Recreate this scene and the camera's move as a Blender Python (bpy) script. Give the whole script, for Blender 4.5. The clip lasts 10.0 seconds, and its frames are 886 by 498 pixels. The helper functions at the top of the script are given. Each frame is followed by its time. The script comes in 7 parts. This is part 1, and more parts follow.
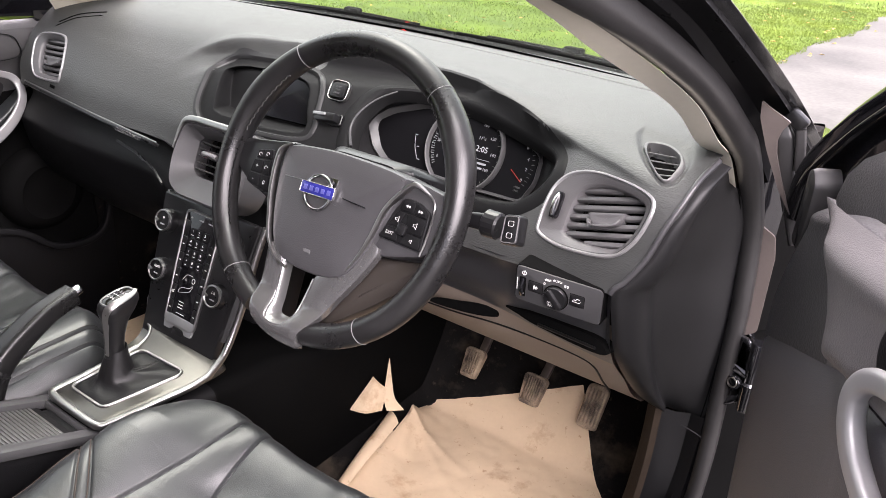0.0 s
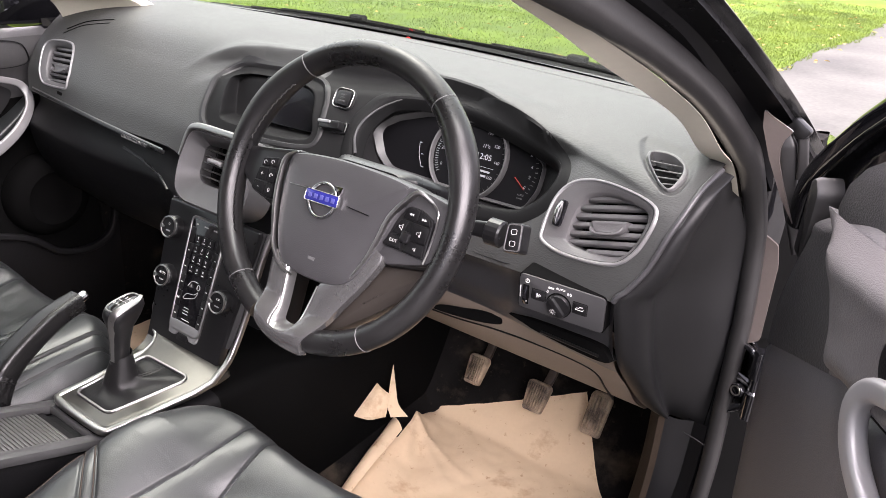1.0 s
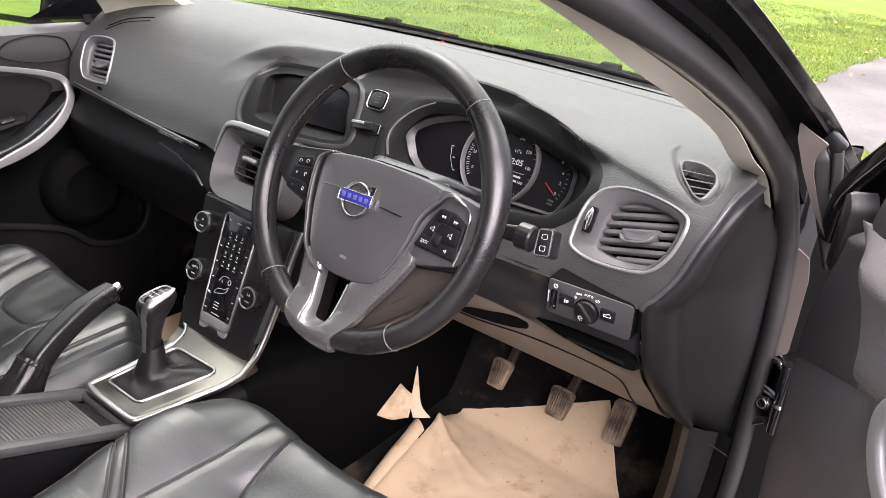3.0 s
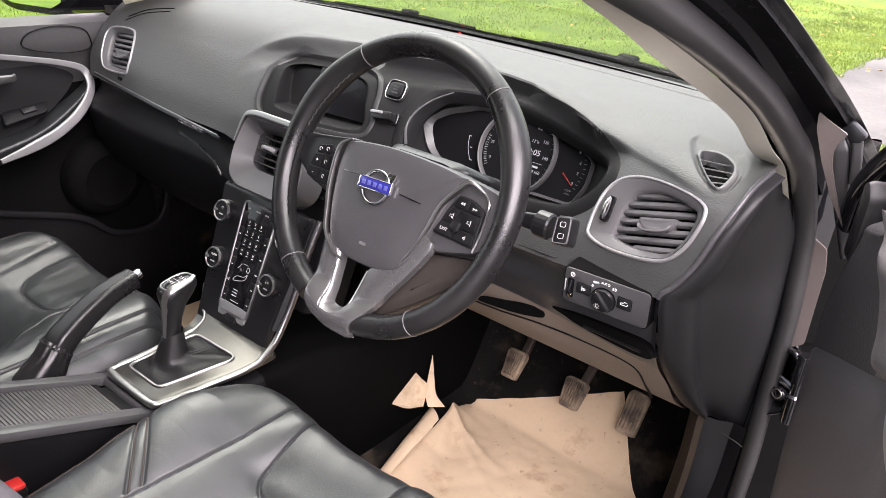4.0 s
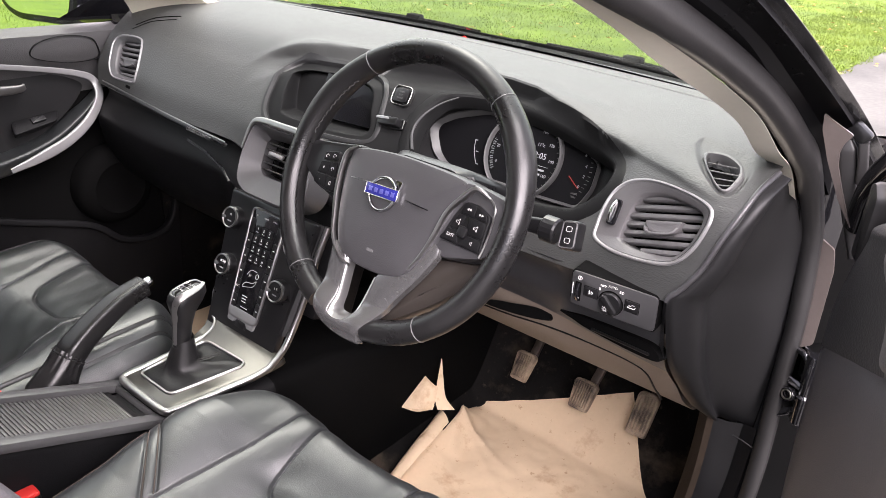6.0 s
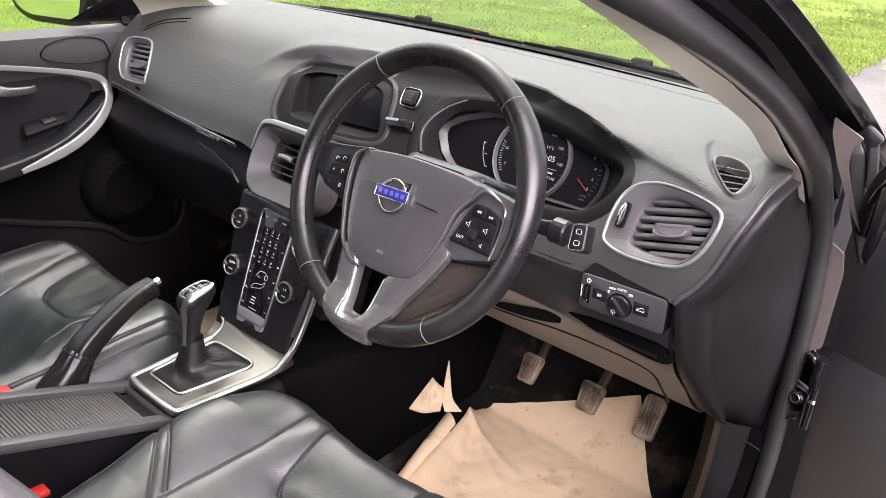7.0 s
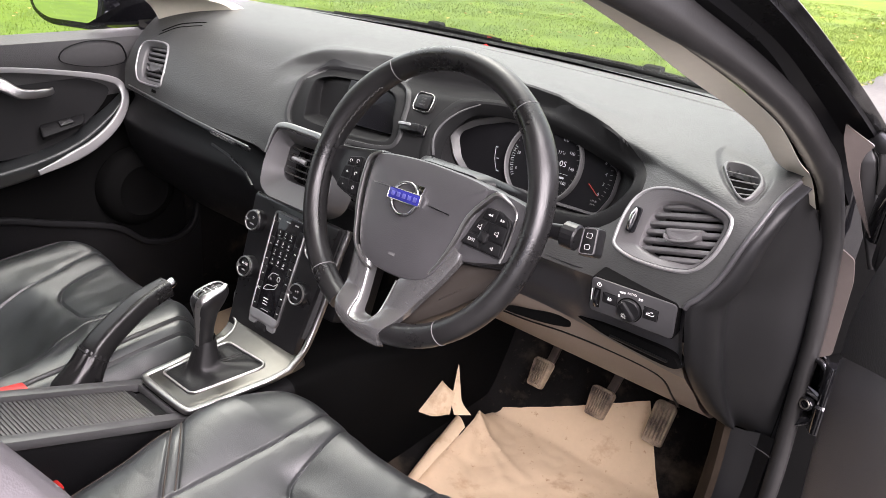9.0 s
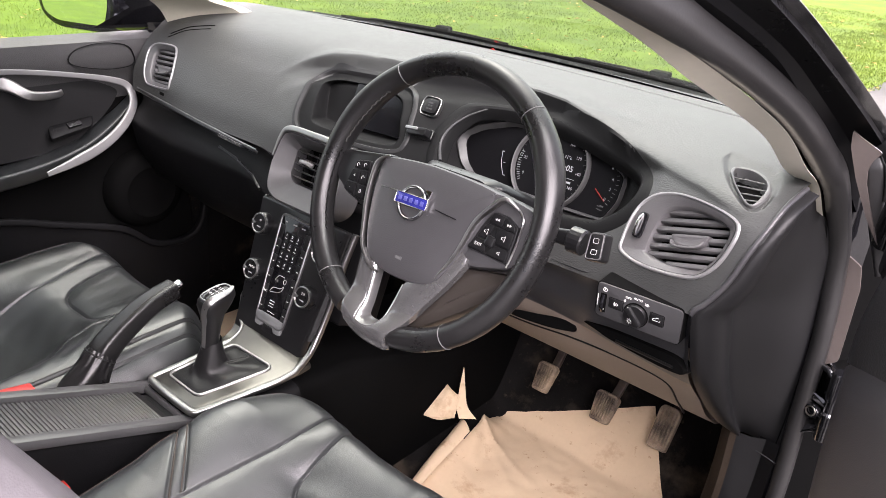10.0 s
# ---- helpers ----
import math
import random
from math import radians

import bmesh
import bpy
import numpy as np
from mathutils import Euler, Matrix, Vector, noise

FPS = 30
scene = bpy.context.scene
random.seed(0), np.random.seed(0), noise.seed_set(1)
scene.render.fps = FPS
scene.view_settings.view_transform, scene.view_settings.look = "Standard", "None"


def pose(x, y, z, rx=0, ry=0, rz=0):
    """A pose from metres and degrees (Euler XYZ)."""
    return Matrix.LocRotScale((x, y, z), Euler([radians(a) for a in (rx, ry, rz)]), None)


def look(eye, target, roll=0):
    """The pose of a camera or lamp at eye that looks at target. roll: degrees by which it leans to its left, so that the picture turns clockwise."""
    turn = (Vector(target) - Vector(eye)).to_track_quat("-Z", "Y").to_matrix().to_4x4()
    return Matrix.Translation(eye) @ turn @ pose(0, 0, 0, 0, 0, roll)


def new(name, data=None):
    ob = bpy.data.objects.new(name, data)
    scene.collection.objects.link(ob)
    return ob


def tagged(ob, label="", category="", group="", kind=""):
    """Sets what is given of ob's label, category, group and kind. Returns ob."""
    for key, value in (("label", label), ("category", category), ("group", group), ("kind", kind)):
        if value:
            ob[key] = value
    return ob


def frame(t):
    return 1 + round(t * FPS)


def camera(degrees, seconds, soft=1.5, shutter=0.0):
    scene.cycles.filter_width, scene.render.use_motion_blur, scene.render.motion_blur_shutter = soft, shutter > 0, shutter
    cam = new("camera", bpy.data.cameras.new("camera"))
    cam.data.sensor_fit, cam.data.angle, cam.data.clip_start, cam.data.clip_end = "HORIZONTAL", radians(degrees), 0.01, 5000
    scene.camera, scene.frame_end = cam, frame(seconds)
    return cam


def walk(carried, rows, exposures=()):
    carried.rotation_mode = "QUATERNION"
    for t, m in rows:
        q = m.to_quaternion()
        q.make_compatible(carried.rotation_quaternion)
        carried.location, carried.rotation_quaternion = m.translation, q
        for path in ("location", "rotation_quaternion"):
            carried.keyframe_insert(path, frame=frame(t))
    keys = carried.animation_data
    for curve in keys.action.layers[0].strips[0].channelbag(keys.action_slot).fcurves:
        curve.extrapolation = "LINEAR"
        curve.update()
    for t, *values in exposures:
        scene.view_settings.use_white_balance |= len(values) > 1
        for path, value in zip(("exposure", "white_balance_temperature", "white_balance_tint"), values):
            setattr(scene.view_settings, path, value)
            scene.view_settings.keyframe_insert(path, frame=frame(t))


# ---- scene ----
cam = camera(59.5, 10.0, 0.8)
PATH = [
    (0.0, 0.9399, -0.6215, 1.3090, 64.00, -3.16, 35.52),
    (0.5, 0.9428, -0.6174, 1.3138, 64.18, -3.12, 35.69),
    (1.0, 0.9425, -0.6228, 1.3136, 64.37, -3.14, 35.91),
    (1.5, 0.9454, -0.6233, 1.3142, 64.53, -3.28, 36.32),
    (2.0, 0.9432, -0.6256, 1.3168, 64.68, -3.53, 36.85),
    (2.5, 0.9412, -0.6296, 1.3166, 64.67, -3.77, 37.54),
    (4.0, 0.9433, -0.6489, 1.3102, 64.09, -3.99, 39.23),
    (4.5, 0.9394, -0.6552, 1.3085, 63.95, -3.69, 39.38),
    (5.0, 0.9409, -0.6525, 1.3127, 63.98, -3.37, 39.38),
    (5.5, 0.9455, -0.6485, 1.3163, 64.03, -3.13, 39.35),
    (7.0, 0.9426, -0.6540, 1.3192, 64.19, -3.11, 39.94),
    (7.5, 0.9446, -0.6608, 1.3185, 64.30, -3.13, 40.18),
    (8.0, 0.9461, -0.6612, 1.3218, 64.42, -3.16, 40.39),
    (8.5, 0.9491, -0.6586, 1.3196, 64.47, -3.20, 40.63),
    (9.0, 0.9472, -0.6622, 1.3197, 64.55, -3.28, 40.85),
    (9.5, 0.9461, -0.6608, 1.3204, 64.63, -3.37, 41.08),
    (10.0, 0.9465, -0.6649, 1.3220, 64.74, -3.46, 41.33),
]
walk(cam, [(t, pose(x, y, z, a, b, c)) for t, x, y, z, a, b, c in PATH], exposures=[(0.0, 2.57, 6560, 25.0)])

# ---- light ----
world = bpy.data.worlds.new("sky")
scene.world = world
world.use_nodes = True
wn = world.node_tree.nodes
sky = wn.new("ShaderNodeTexSky")
sky.sky_type, sky.sun_disc = "NISHITA", False
sky.sun_elevation, sky.sun_rotation = radians(60), radians(-39)
sky.air_density, sky.dust_density, sky.ozone_density = 1.0, 4.0, 0.6
hsv = wn.new("ShaderNodeHueSaturation")
hsv.inputs["Saturation"].default_value = 0.30
world.node_tree.links.new(sky.outputs[0], hsv.inputs["Color"])
world.node_tree.links.new(hsv.outputs[0], wn["Background"].inputs[0])
wn["Background"].inputs[1].default_value = 0.112
sun = new("sun", bpy.data.lights.new("sun", "SUN"))
sun.data.energy, sun.data.angle, sun.data.color = 3.2, radians(62), (1.0, 0.98, 0.95)
sun.matrix_world = look((6.5, -3.6, 7.8), (0, 0, 0.8))

# ---- materials ----
def mat(name, col, rough=0.5, metal=0.0, var=0.15, vscale=6.0, grain=0.0, gscale=900.0, kind="noise", coat=0.0, dust=None, spec=0.5, sheen=0.0, rvar=0.08):
    """A procedural surface: colour that varies at two scales, roughness wear and a fine relief."""
    m = bpy.data.materials.new(name)
    m.use_nodes = True
    nt = m.node_tree
    N, L = nt.nodes, nt.links
    b = N["Principled BSDF"]
    co = N.new("ShaderNodeTexCoord").outputs["Object"]
    big = N.new("ShaderNodeTexNoise")
    big.inputs["Scale"].default_value, big.inputs["Detail"].default_value = vscale, 6
    fine = N.new("ShaderNodeTexNoise")
    fine.inputs["Scale"].default_value, fine.inputs["Detail"].default_value = vscale * 22, 3
    L.new(co, big.inputs["Vector"]), L.new(co, fine.inputs["Vector"])
    add = N.new("ShaderNodeMath")
    add.operation = "MULTIPLY_ADD"
    add.inputs[1].default_value = 0.35
    L.new(fine.outputs[0], add.inputs[0]), L.new(big.outputs[0], add.inputs[2])
    ramp = N.new("ShaderNodeValToRGB")
    lo, hi = [max(0, c * (1 - var)) for c in col], [min(1, c * (1 + var)) for c in col]
    ramp.color_ramp.elements[0].position, ramp.color_ramp.elements[1].position = 0.45, 0.9
    ramp.color_ramp.elements[0].color, ramp.color_ramp.elements[1].color = (*lo, 1), (*(dust or hi), 1)
    L.new(add.outputs[0], ramp.inputs[0]), L.new(ramp.outputs[0], b.inputs["Base Color"])
    rr_ = N.new("ShaderNodeMapRange")
    rr_.inputs["From Min"].default_value, rr_.inputs["From Max"].default_value = 0.4, 0.95
    rr_.inputs["To Min"].default_value, rr_.inputs["To Max"].default_value = max(0.02, rough - rvar), min(1, rough + rvar)
    L.new(add.outputs[0], rr_.inputs["Value"]), L.new(rr_.outputs[0], b.inputs["Roughness"])
    b.inputs["Metallic"].default_value = metal
    b.inputs["Specular IOR Level"].default_value = spec
    b.inputs["Coat Weight"].default_value = coat
    b.inputs["Coat Roughness"].default_value = 0.06
    b.inputs["Sheen Weight"].default_value = sheen
    if grain:
        if kind == "streak":
            g = N.new("ShaderNodeTexNoise")
            g.inputs["Detail"].default_value = 2
            mp_ = N.new("ShaderNodeMapping")
            mp_.inputs["Scale"].default_value = (0.30, 1.0, 1.0)
            L.new(co, mp_.inputs["Vector"])
            out = g.outputs[0]
        elif kind == "noise":
            g = N.new("ShaderNodeTexNoise")
            g.inputs["Detail"].default_value = 3
            out = g.outputs[0]
        elif kind == "cell":
            g = N.new("ShaderNodeTexVoronoi")
            out = g.outputs["Distance"]
        else:
            g = N.new("ShaderNodeTexWave")
            g.inputs["Distortion"].default_value, g.inputs["Detail"].default_value = 6, 2
            out = g.outputs["Fac"]
        g.inputs["Scale"].default_value = gscale
        L.new(mp_.outputs[0] if kind == "streak" else co, g.inputs["Vector"])
        bp = N.new("ShaderNodeBump")
        bp.inputs["Strength"].default_value, bp.inputs["Distance"].default_value = grain, 0.001
        L.new(out, bp.inputs["Height"]), L.new(bp.outputs[0], b.inputs["Normal"])
    return m


dash_mat = mat("grained dash plastic", (0.0328, 0.0344, 0.0330), 0.50, var=0.14, vscale=3, grain=0.65, gscale=680, kind="streak")
face_mat = mat("charcoal plastic", (0.039, 0.0385, 0.0405), 0.36, var=0.12, vscale=4, grain=0.14, gscale=900, kind="cell", spec=0.55)
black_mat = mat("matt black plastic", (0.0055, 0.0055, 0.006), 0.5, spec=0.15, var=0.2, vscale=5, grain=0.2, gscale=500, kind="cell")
smooth_black = mat("smooth black plastic", (0.0065, 0.0065, 0.007), 0.32, var=0.15, vscale=6)
gloss_black = mat("glossy black plastic", (0.006, 0.006, 0.007), 0.08, var=0.1, rvar=0.03)
dial_black = mat("dull black dial face", (0.005, 0.005, 0.0056), 0.5, var=0.1, spec=0.06)
# black of linings, joints and printed edges; also paints shade on low parts
lining_shade_mat = mat("dull black lining and shade", (0.0032, 0.0032, 0.0032), 0.8, var=0.2, spec=0.03, grain=0.2, gscale=500)
rubber_mat = mat("black rubber seal", (0.015, 0.0145, 0.0145), 0.42, spec=0.5, var=0.3, vscale=4, grain=0.1, gscale=300)
paint_mat = mat("black car paint", (0.006, 0.006, 0.007), 0.12, var=0.2, coat=1.0, rvar=0.04)
pillar_black = mat("black painted pillar", (0.004, 0.004, 0.0045), 0.3, spec=0.07, var=0.2, rvar=0.05)
jamb_mat = mat("taupe metallic body paint", (0.115, 0.096, 0.088), 0.35, metal=0.25, var=0.12, vscale=9, coat=0.5, rvar=0.05)
drip_mat = mat("weathered glossy edge trim", (0.11, 0.11, 0.11), 0.16, metal=0.9, var=0.6, vscale=30, rvar=0.08)
silver_mat = mat("satin silver trim", (0.34, 0.335, 0.33), 0.36, metal=1.0, var=0.06, vscale=8, rvar=0.05)
chrome_mat = mat("chrome", (0.8, 0.8, 0.8), 0.07, metal=1.0, var=0.03, rvar=0.03)
emblem_mat = mat("dark chrome", (0.42, 0.42, 0.43), 0.10, metal=1.0, var=0.05, rvar=0.03)
grey_trim = mat("grey painted trim", (0.30, 0.31, 0.31), 0.35, metal=0.6, var=0.08, vscale=6)
graphite_mat = mat("brushed graphite metal", (0.165, 0.158, 0.145), 0.38, metal=1.0, var=0.12, vscale=5, grain=0.15, gscale=500, kind="streak")
leather_mat = mat("black seat leather", (0.0185, 0.0208, 0.0212), 0.38, var=0.16, vscale=9, grain=0.16, gscale=800, kind="cell", rvar=0.06, spec=0.75)
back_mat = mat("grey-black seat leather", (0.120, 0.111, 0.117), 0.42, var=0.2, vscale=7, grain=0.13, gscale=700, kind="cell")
rim_leather = mat("worn black leather", (0.008, 0.0078, 0.008), 0.31, var=0.3, vscale=11, grain=0.10, gscale=600, kind="cell", rvar=0.12)
gaiter_mat = mat("soft black leather", (0.008, 0.008, 0.0083), 0.44, var=0.3, vscale=12, grain=0.2, gscale=600, kind="cell", spec=0.3)
rim_mat = mat("satin grey vent rim", (0.24, 0.24, 0.24), 0.36, metal=0.45, var=0.06, vscale=8)
edge_mat = mat("grey satin edging", (0.075, 0.075, 0.075), 0.5, metal=0.3, var=0.06, vscale=8)
panel_mat = mat("charcoal switch panel", (0.036, 0.036, 0.037), 0.42, var=0.1, vscale=6, grain=0.1, gscale=600, spec=0.4)
spoke_mat = mat("satin spoke metal", (0.17, 0.17, 0.17), 0.24, metal=0.75, var=0.06, vscale=8, rvar=0.05)
seat_thread = mat("brown seat thread", (0.050, 0.036, 0.027), 0.8)
display_mat = mat("black display", (0.004, 0.004, 0.005), 0.25, var=0.05, spec=0.25)
satin_rib = mat("satin charcoal plastic", (0.062, 0.062, 0.061), 0.36, var=0.1, vscale=6)
rail_mat = mat("charcoal rail plastic", (0.058, 0.058, 0.059), 0.42, var=0.12, vscale=6, grain=0.15, gscale=500)
door_mat = mat("grey door plastic", (0.102, 0.099, 0.101), 0.5, var=0.12, vscale=4, grain=0.25, gscale=600, kind="cell")
# door plastic in a paler grey that paints skylight on the tilted upper trim
door_skylit_mat = mat("grained door top lightened for skylight", (0.125, 0.119, 0.119), 0.5, var=0.12, vscale=4, grain=0.3, gscale=650, kind="cell")
door_front_mat = mat("charcoal door plastic", (0.054, 0.0535, 0.054), 0.5, var=0.15, vscale=5, grain=0.35, gscale=450, kind="cell", spec=0.4)
# black plastic tinted brown to paint the light bounced off the floor paper
wheel_bounce_mat = mat("wheel back tinted for paper bounce", (0.026, 0.022, 0.019), 0.35, var=0.15, vscale=6, grain=0.1, gscale=500)
vent_mat = mat("grey vent plastic", (0.074, 0.072, 0.073), 0.42, var=0.1, vscale=5, grain=0.15, gscale=500, kind="cell")
inner_wall_mat = mat("bright satin metal", (0.30, 0.30, 0.297), 0.30, metal=0.9, var=0.04, vscale=8, rvar=0.04)
pull_mat = mat("pale satin metal", (0.33, 0.33, 0.33), 0.38, metal=0.5, var=0.05, vscale=6)
vent_rim_mat = mat("pale grey vent plastic and slat glint", (0.085, 0.085, 0.084), 0.45, var=0.08, vscale=6)
# smooth dash plastic, coloured darker to carry the shade cast by the brow
brow_shade_mat = mat("smooth plastic darkened for brow shade", (0.0075, 0.0077, 0.0078), 0.6, var=0.12, vscale=5, grain=0.08, gscale=900, kind="cell", spec=0.08)
hood_mat = mat("dark hood lining", (0.008, 0.008, 0.0083), 0.55, var=0.15, vscale=5, grain=0.2, gscale=500, kind="cell", spec=0.2)
# near-black colour that paints the shade inside vents, slot and column opening
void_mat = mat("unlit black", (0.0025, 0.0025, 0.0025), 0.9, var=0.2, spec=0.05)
side_mat = mat("black side trim", (0.0115, 0.0115, 0.012), 0.5, var=0.15, vscale=4, grain=0.08, gscale=500, kind="cell", spec=0.3)
beige_mat = mat("beige trim", (0.20, 0.160, 0.127), 0.6, var=0.07, vscale=5, grain=0.2, gscale=500, kind="cell")
pillar_mat = mat("beige pillar trim", (0.62, 0.585, 0.485), 0.7, var=0.06, vscale=5, grain=0.1, gscale=800)
carpet_mat = mat("black carpet", (0.0055, 0.0051, 0.005), 0.95, var=0.5, vscale=14, grain=0.8, gscale=700, spec=0.1)
brown_carpet = mat("brown carpet", (0.034, 0.025, 0.018), 0.9, var=0.3, vscale=12, grain=0.6, gscale=600, spec=0.1)
paper_mat = mat("brown kraft paper", (0.59, 0.455, 0.31), 0.75, var=0.06, vscale=5, grain=0.08, gscale=300, spec=0.2)


def soil(m, dirt, scale, lo, hi, strength):
    """Adds blotches and specks of dirt to a surface made by mat()."""
    N, L = m.node_tree.nodes, m.node_tree.links
    b = N["Principled BSDF"]
    src = b.inputs["Base Color"].links[0].from_socket
    co = N.new("ShaderNodeTexCoord").outputs["Object"]
    fac = []
    for s, d, a, z in ((scale, 8, lo, hi), (scale * 9, 5, lo + 0.07, hi + 0.05)):
        n = N.new("ShaderNodeTexNoise")
        n.inputs["Scale"].default_value, n.inputs["Detail"].default_value, n.inputs["Roughness"].default_value = s, d, 0.65
        L.new(co, n.inputs["Vector"])
        r = N.new("ShaderNodeMapRange")
        r.inputs["From Min"].default_value, r.inputs["From Max"].default_value = a, z
        r.inputs["To Max"].default_value = strength
        L.new(n.outputs[0], r.inputs["Value"])
        fac.append(r.outputs[0])
    mx = N.new("ShaderNodeMath")
    mx.operation = "MAXIMUM"
    L.new(fac[0], mx.inputs[0]), L.new(fac[1], mx.inputs[1])
    mix = N.new("ShaderNodeMix")
    mix.data_type = "RGBA"
    L.new(mx.outputs[0], mix.inputs["Factor"]), L.new(src, mix.inputs[6])
    mix.inputs[7].default_value = (*dirt, 1)
    L.new(mix.outputs[2], b.inputs["Base Color"])


soil(paper_mat, (0.33, 0.20, 0.115), 8.0, 0.56, 0.68, 0.8)
soil(carpet_mat, (0.12, 0.095, 0.07), 6.0, 0.54, 0.80, 0.6)
worn_pedal = mat("worn dusty rubber", (0.055, 0.042, 0.032), 0.8, var=0.6, vscale=30, dust=(0.40, 0.31, 0.22), grain=0.3, gscale=200)
arm_mat = mat("dirty painted steel", (0.05, 0.038, 0.03), 0.5, metal=0.3, var=0.5, vscale=30)
red_mat = mat("red plastic", (0.55, 0.03, 0.025), 0.4)
white_mat = mat("white print", (0.8, 0.8, 0.78), 0.5, var=0.02)
blue_mat = mat("deep blue enamel", (0.02, 0.022, 0.16), 0.2, coat=1.0)
faint_print = mat("faint print", (0.085, 0.085, 0.085), 0.6)
band_print = mat("blue-grey enamel", (0.055, 0.058, 0.22), 0.4)
dim_print = mat("dim white print", (0.42, 0.42, 0.41), 0.6)
rim_thread = mat("dark rim thread", (0.03, 0.029, 0.028), 0.8)
steel_mat = mat("dirty steel", (0.35, 0.33, 0.30), 0.35, metal=1.0, var=0.5, vscale=40)


def glow(name, col, power):
    m = bpy.data.materials.new(name)
    m.use_nodes = True
    b = m.node_tree.nodes["Principled BSDF"]
    b.inputs["Base Color"].default_value = (*[c * 0.2 for c in col], 1)
    b.inputs["Emission Color"].default_value, b.inputs["Emission Strength"].default_value = (*col, 1), power
    return m


dim_lit = glow("dim lit print", (0.9, 0.92, 0.95), 0.022)
lit_white, lit_red = glow("lit white print", (0.9, 0.92, 0.95), 0.06), glow("lit red needle", (0.8, 0.06, 0.04), 0.04)


def glass(name, col=(1, 1, 1)):
    m = bpy.data.materials.new(name)
    m.use_nodes = True
    N, L = m.node_tree.nodes, m.node_tree.links
    N.remove(N["Principled BSDF"])
    mix, fr, tr, gl = [N.new("ShaderNode" + k) for k in ("MixShader", "Fresnel", "BsdfTransparent", "BsdfGlossy")]
    fr.inputs[0].default_value = 1.45
    tr.inputs[0].default_value, gl.inputs["Roughness"].default_value = (*col, 1), 0.02
    L.new(fr.outputs[0], mix.inputs[0]), L.new(tr.outputs[0], mix.inputs[1]), L.new(gl.outputs[0], mix.inputs[2])
    L.new(mix.outputs[0], N["Material Output"].inputs[0])
    return m


glass_mat = glass("window glass", (0.70, 0.79, 0.70))


# ---- shapes ----
def cat(pts, n=8, closed=False):
    """A smooth curve through the points, n steps between each two."""
    p = np.array(pts, float)
    k = len(p)
    out = []
    for i in range(k if closed else k - 1):
        if closed:
            a, b, c, d = p[(i - 1) % k], p[i], p[(i + 1) % k], p[(i + 2) % k]
        else:
            b, c = p[i], p[i + 1]
            a, d = (p[i - 1] if i else 2 * b - c), (p[i + 2] if i + 2 < k else 2 * c - b)
        for t in np.arange(n) / n:
            out.append(0.5 * (2 * b + (c - a) * t + (2 * a - 5 * b + 4 * c - d) * t * t + (3 * b - a - 3 * c + d) * t ** 3))
    if not closed:
        out.append(p[-1])
    return np.array(out)


def rnd(pts, r, n=5):
    """A closed polygon with its corners rounded by r (a number, or one for each corner)."""
    p = np.array(pts, float)
    out = []
    for i in range(len(p)):
        a, b, c = p[i - 1], p[i], p[(i + 1) % len(p)]
        q = r[i] if hasattr(r, "__len__") else r
        da, dc = (a - b) / np.linalg.norm(a - b), (c - b) / np.linalg.norm(c - b)
        q = min(q, 0.48 * np.linalg.norm(a - b), 0.48 * np.linalg.norm(c - b))
        s, e = b + da * q, b + dc * q
        for t in np.linspace(0, 1, n):
            out.append((1 - t) ** 2 * s + 2 * t * (1 - t) * b + t * t * e)
    return np.array(out)


def rect(w, h, r, n=5):
    return rnd([(-w / 2, -h / 2), (w / 2, -h / 2), (w / 2, h / 2), (-w / 2, h / 2)], r, n)


def circ(r, n=32, a0=0.0):
    a = np.linspace(0, 2 * np.pi, n, endpoint=False) + a0
    return np.stack([r * np.cos(a), r * np.sin(a)], 1)


def area2(p):
    x, y = p[:, 0], p[:, 1]
    return 0.5 * float(np.sum(x * np.roll(y, -1) - np.roll(x, -1) * y))


def inset(p, d):
    """The closed outline moved inwards by d."""
    p = np.array(p, float)
    if area2(p) < 0:
        d = -d
    t = np.roll(p, -1, 0) - np.roll(p, 1, 0)
    t /= np.linalg.norm(t, axis=1, keepdims=True) + 1e-12
    return p + d * np.stack([-t[:, 1], t[:, 0]], 1)


def at(M, P):
    P = np.array(P, float)
    A = np.array(M)
    return P @ A[:3, :3].T + A[:3, 3]


def axes(origin, u, v):
    """A frame at origin with x along u, y as near v as can be, z out of the plane."""
    u = Vector(u).normalized()
    n = u.cross(Vector(v)).normalized()
    w = n.cross(u)
    return Matrix(((u.x, w.x, n.x, origin[0]), (u.y, w.y, n.y, origin[1]), (u.z, w.z, n.z, origin[2]), (0, 0, 0, 1)))


def sheet(P, close_u=False, close_v=False, cap=False):
    """Quads over a grid of points, m x n x 3."""
    P = np.array(P, float)
    m, n = P.shape[:2]
    faces = []
    for i in range(m if close_u else m - 1):
        for j in range(n if close_v else n - 1):
            i2, j2 = (i + 1) % m, (j + 1) % n
            faces.append((i * n + j, i2 * n + j, i2 * n + j2, i * n + j2))
    if cap:
        faces.append(tuple(range(n - 1, -1, -1)))
        faces.append(tuple((m - 1) * n + j for j in range(n)))
    return [tuple(v) for v in P.reshape(-1, 3)], faces


def join(*geos):
    V, F = [], []
    for v, f in geos:
        k = len(V)
        V += list(v)
        F += [tuple(i + k for i in q) for q in f]
    return V, F


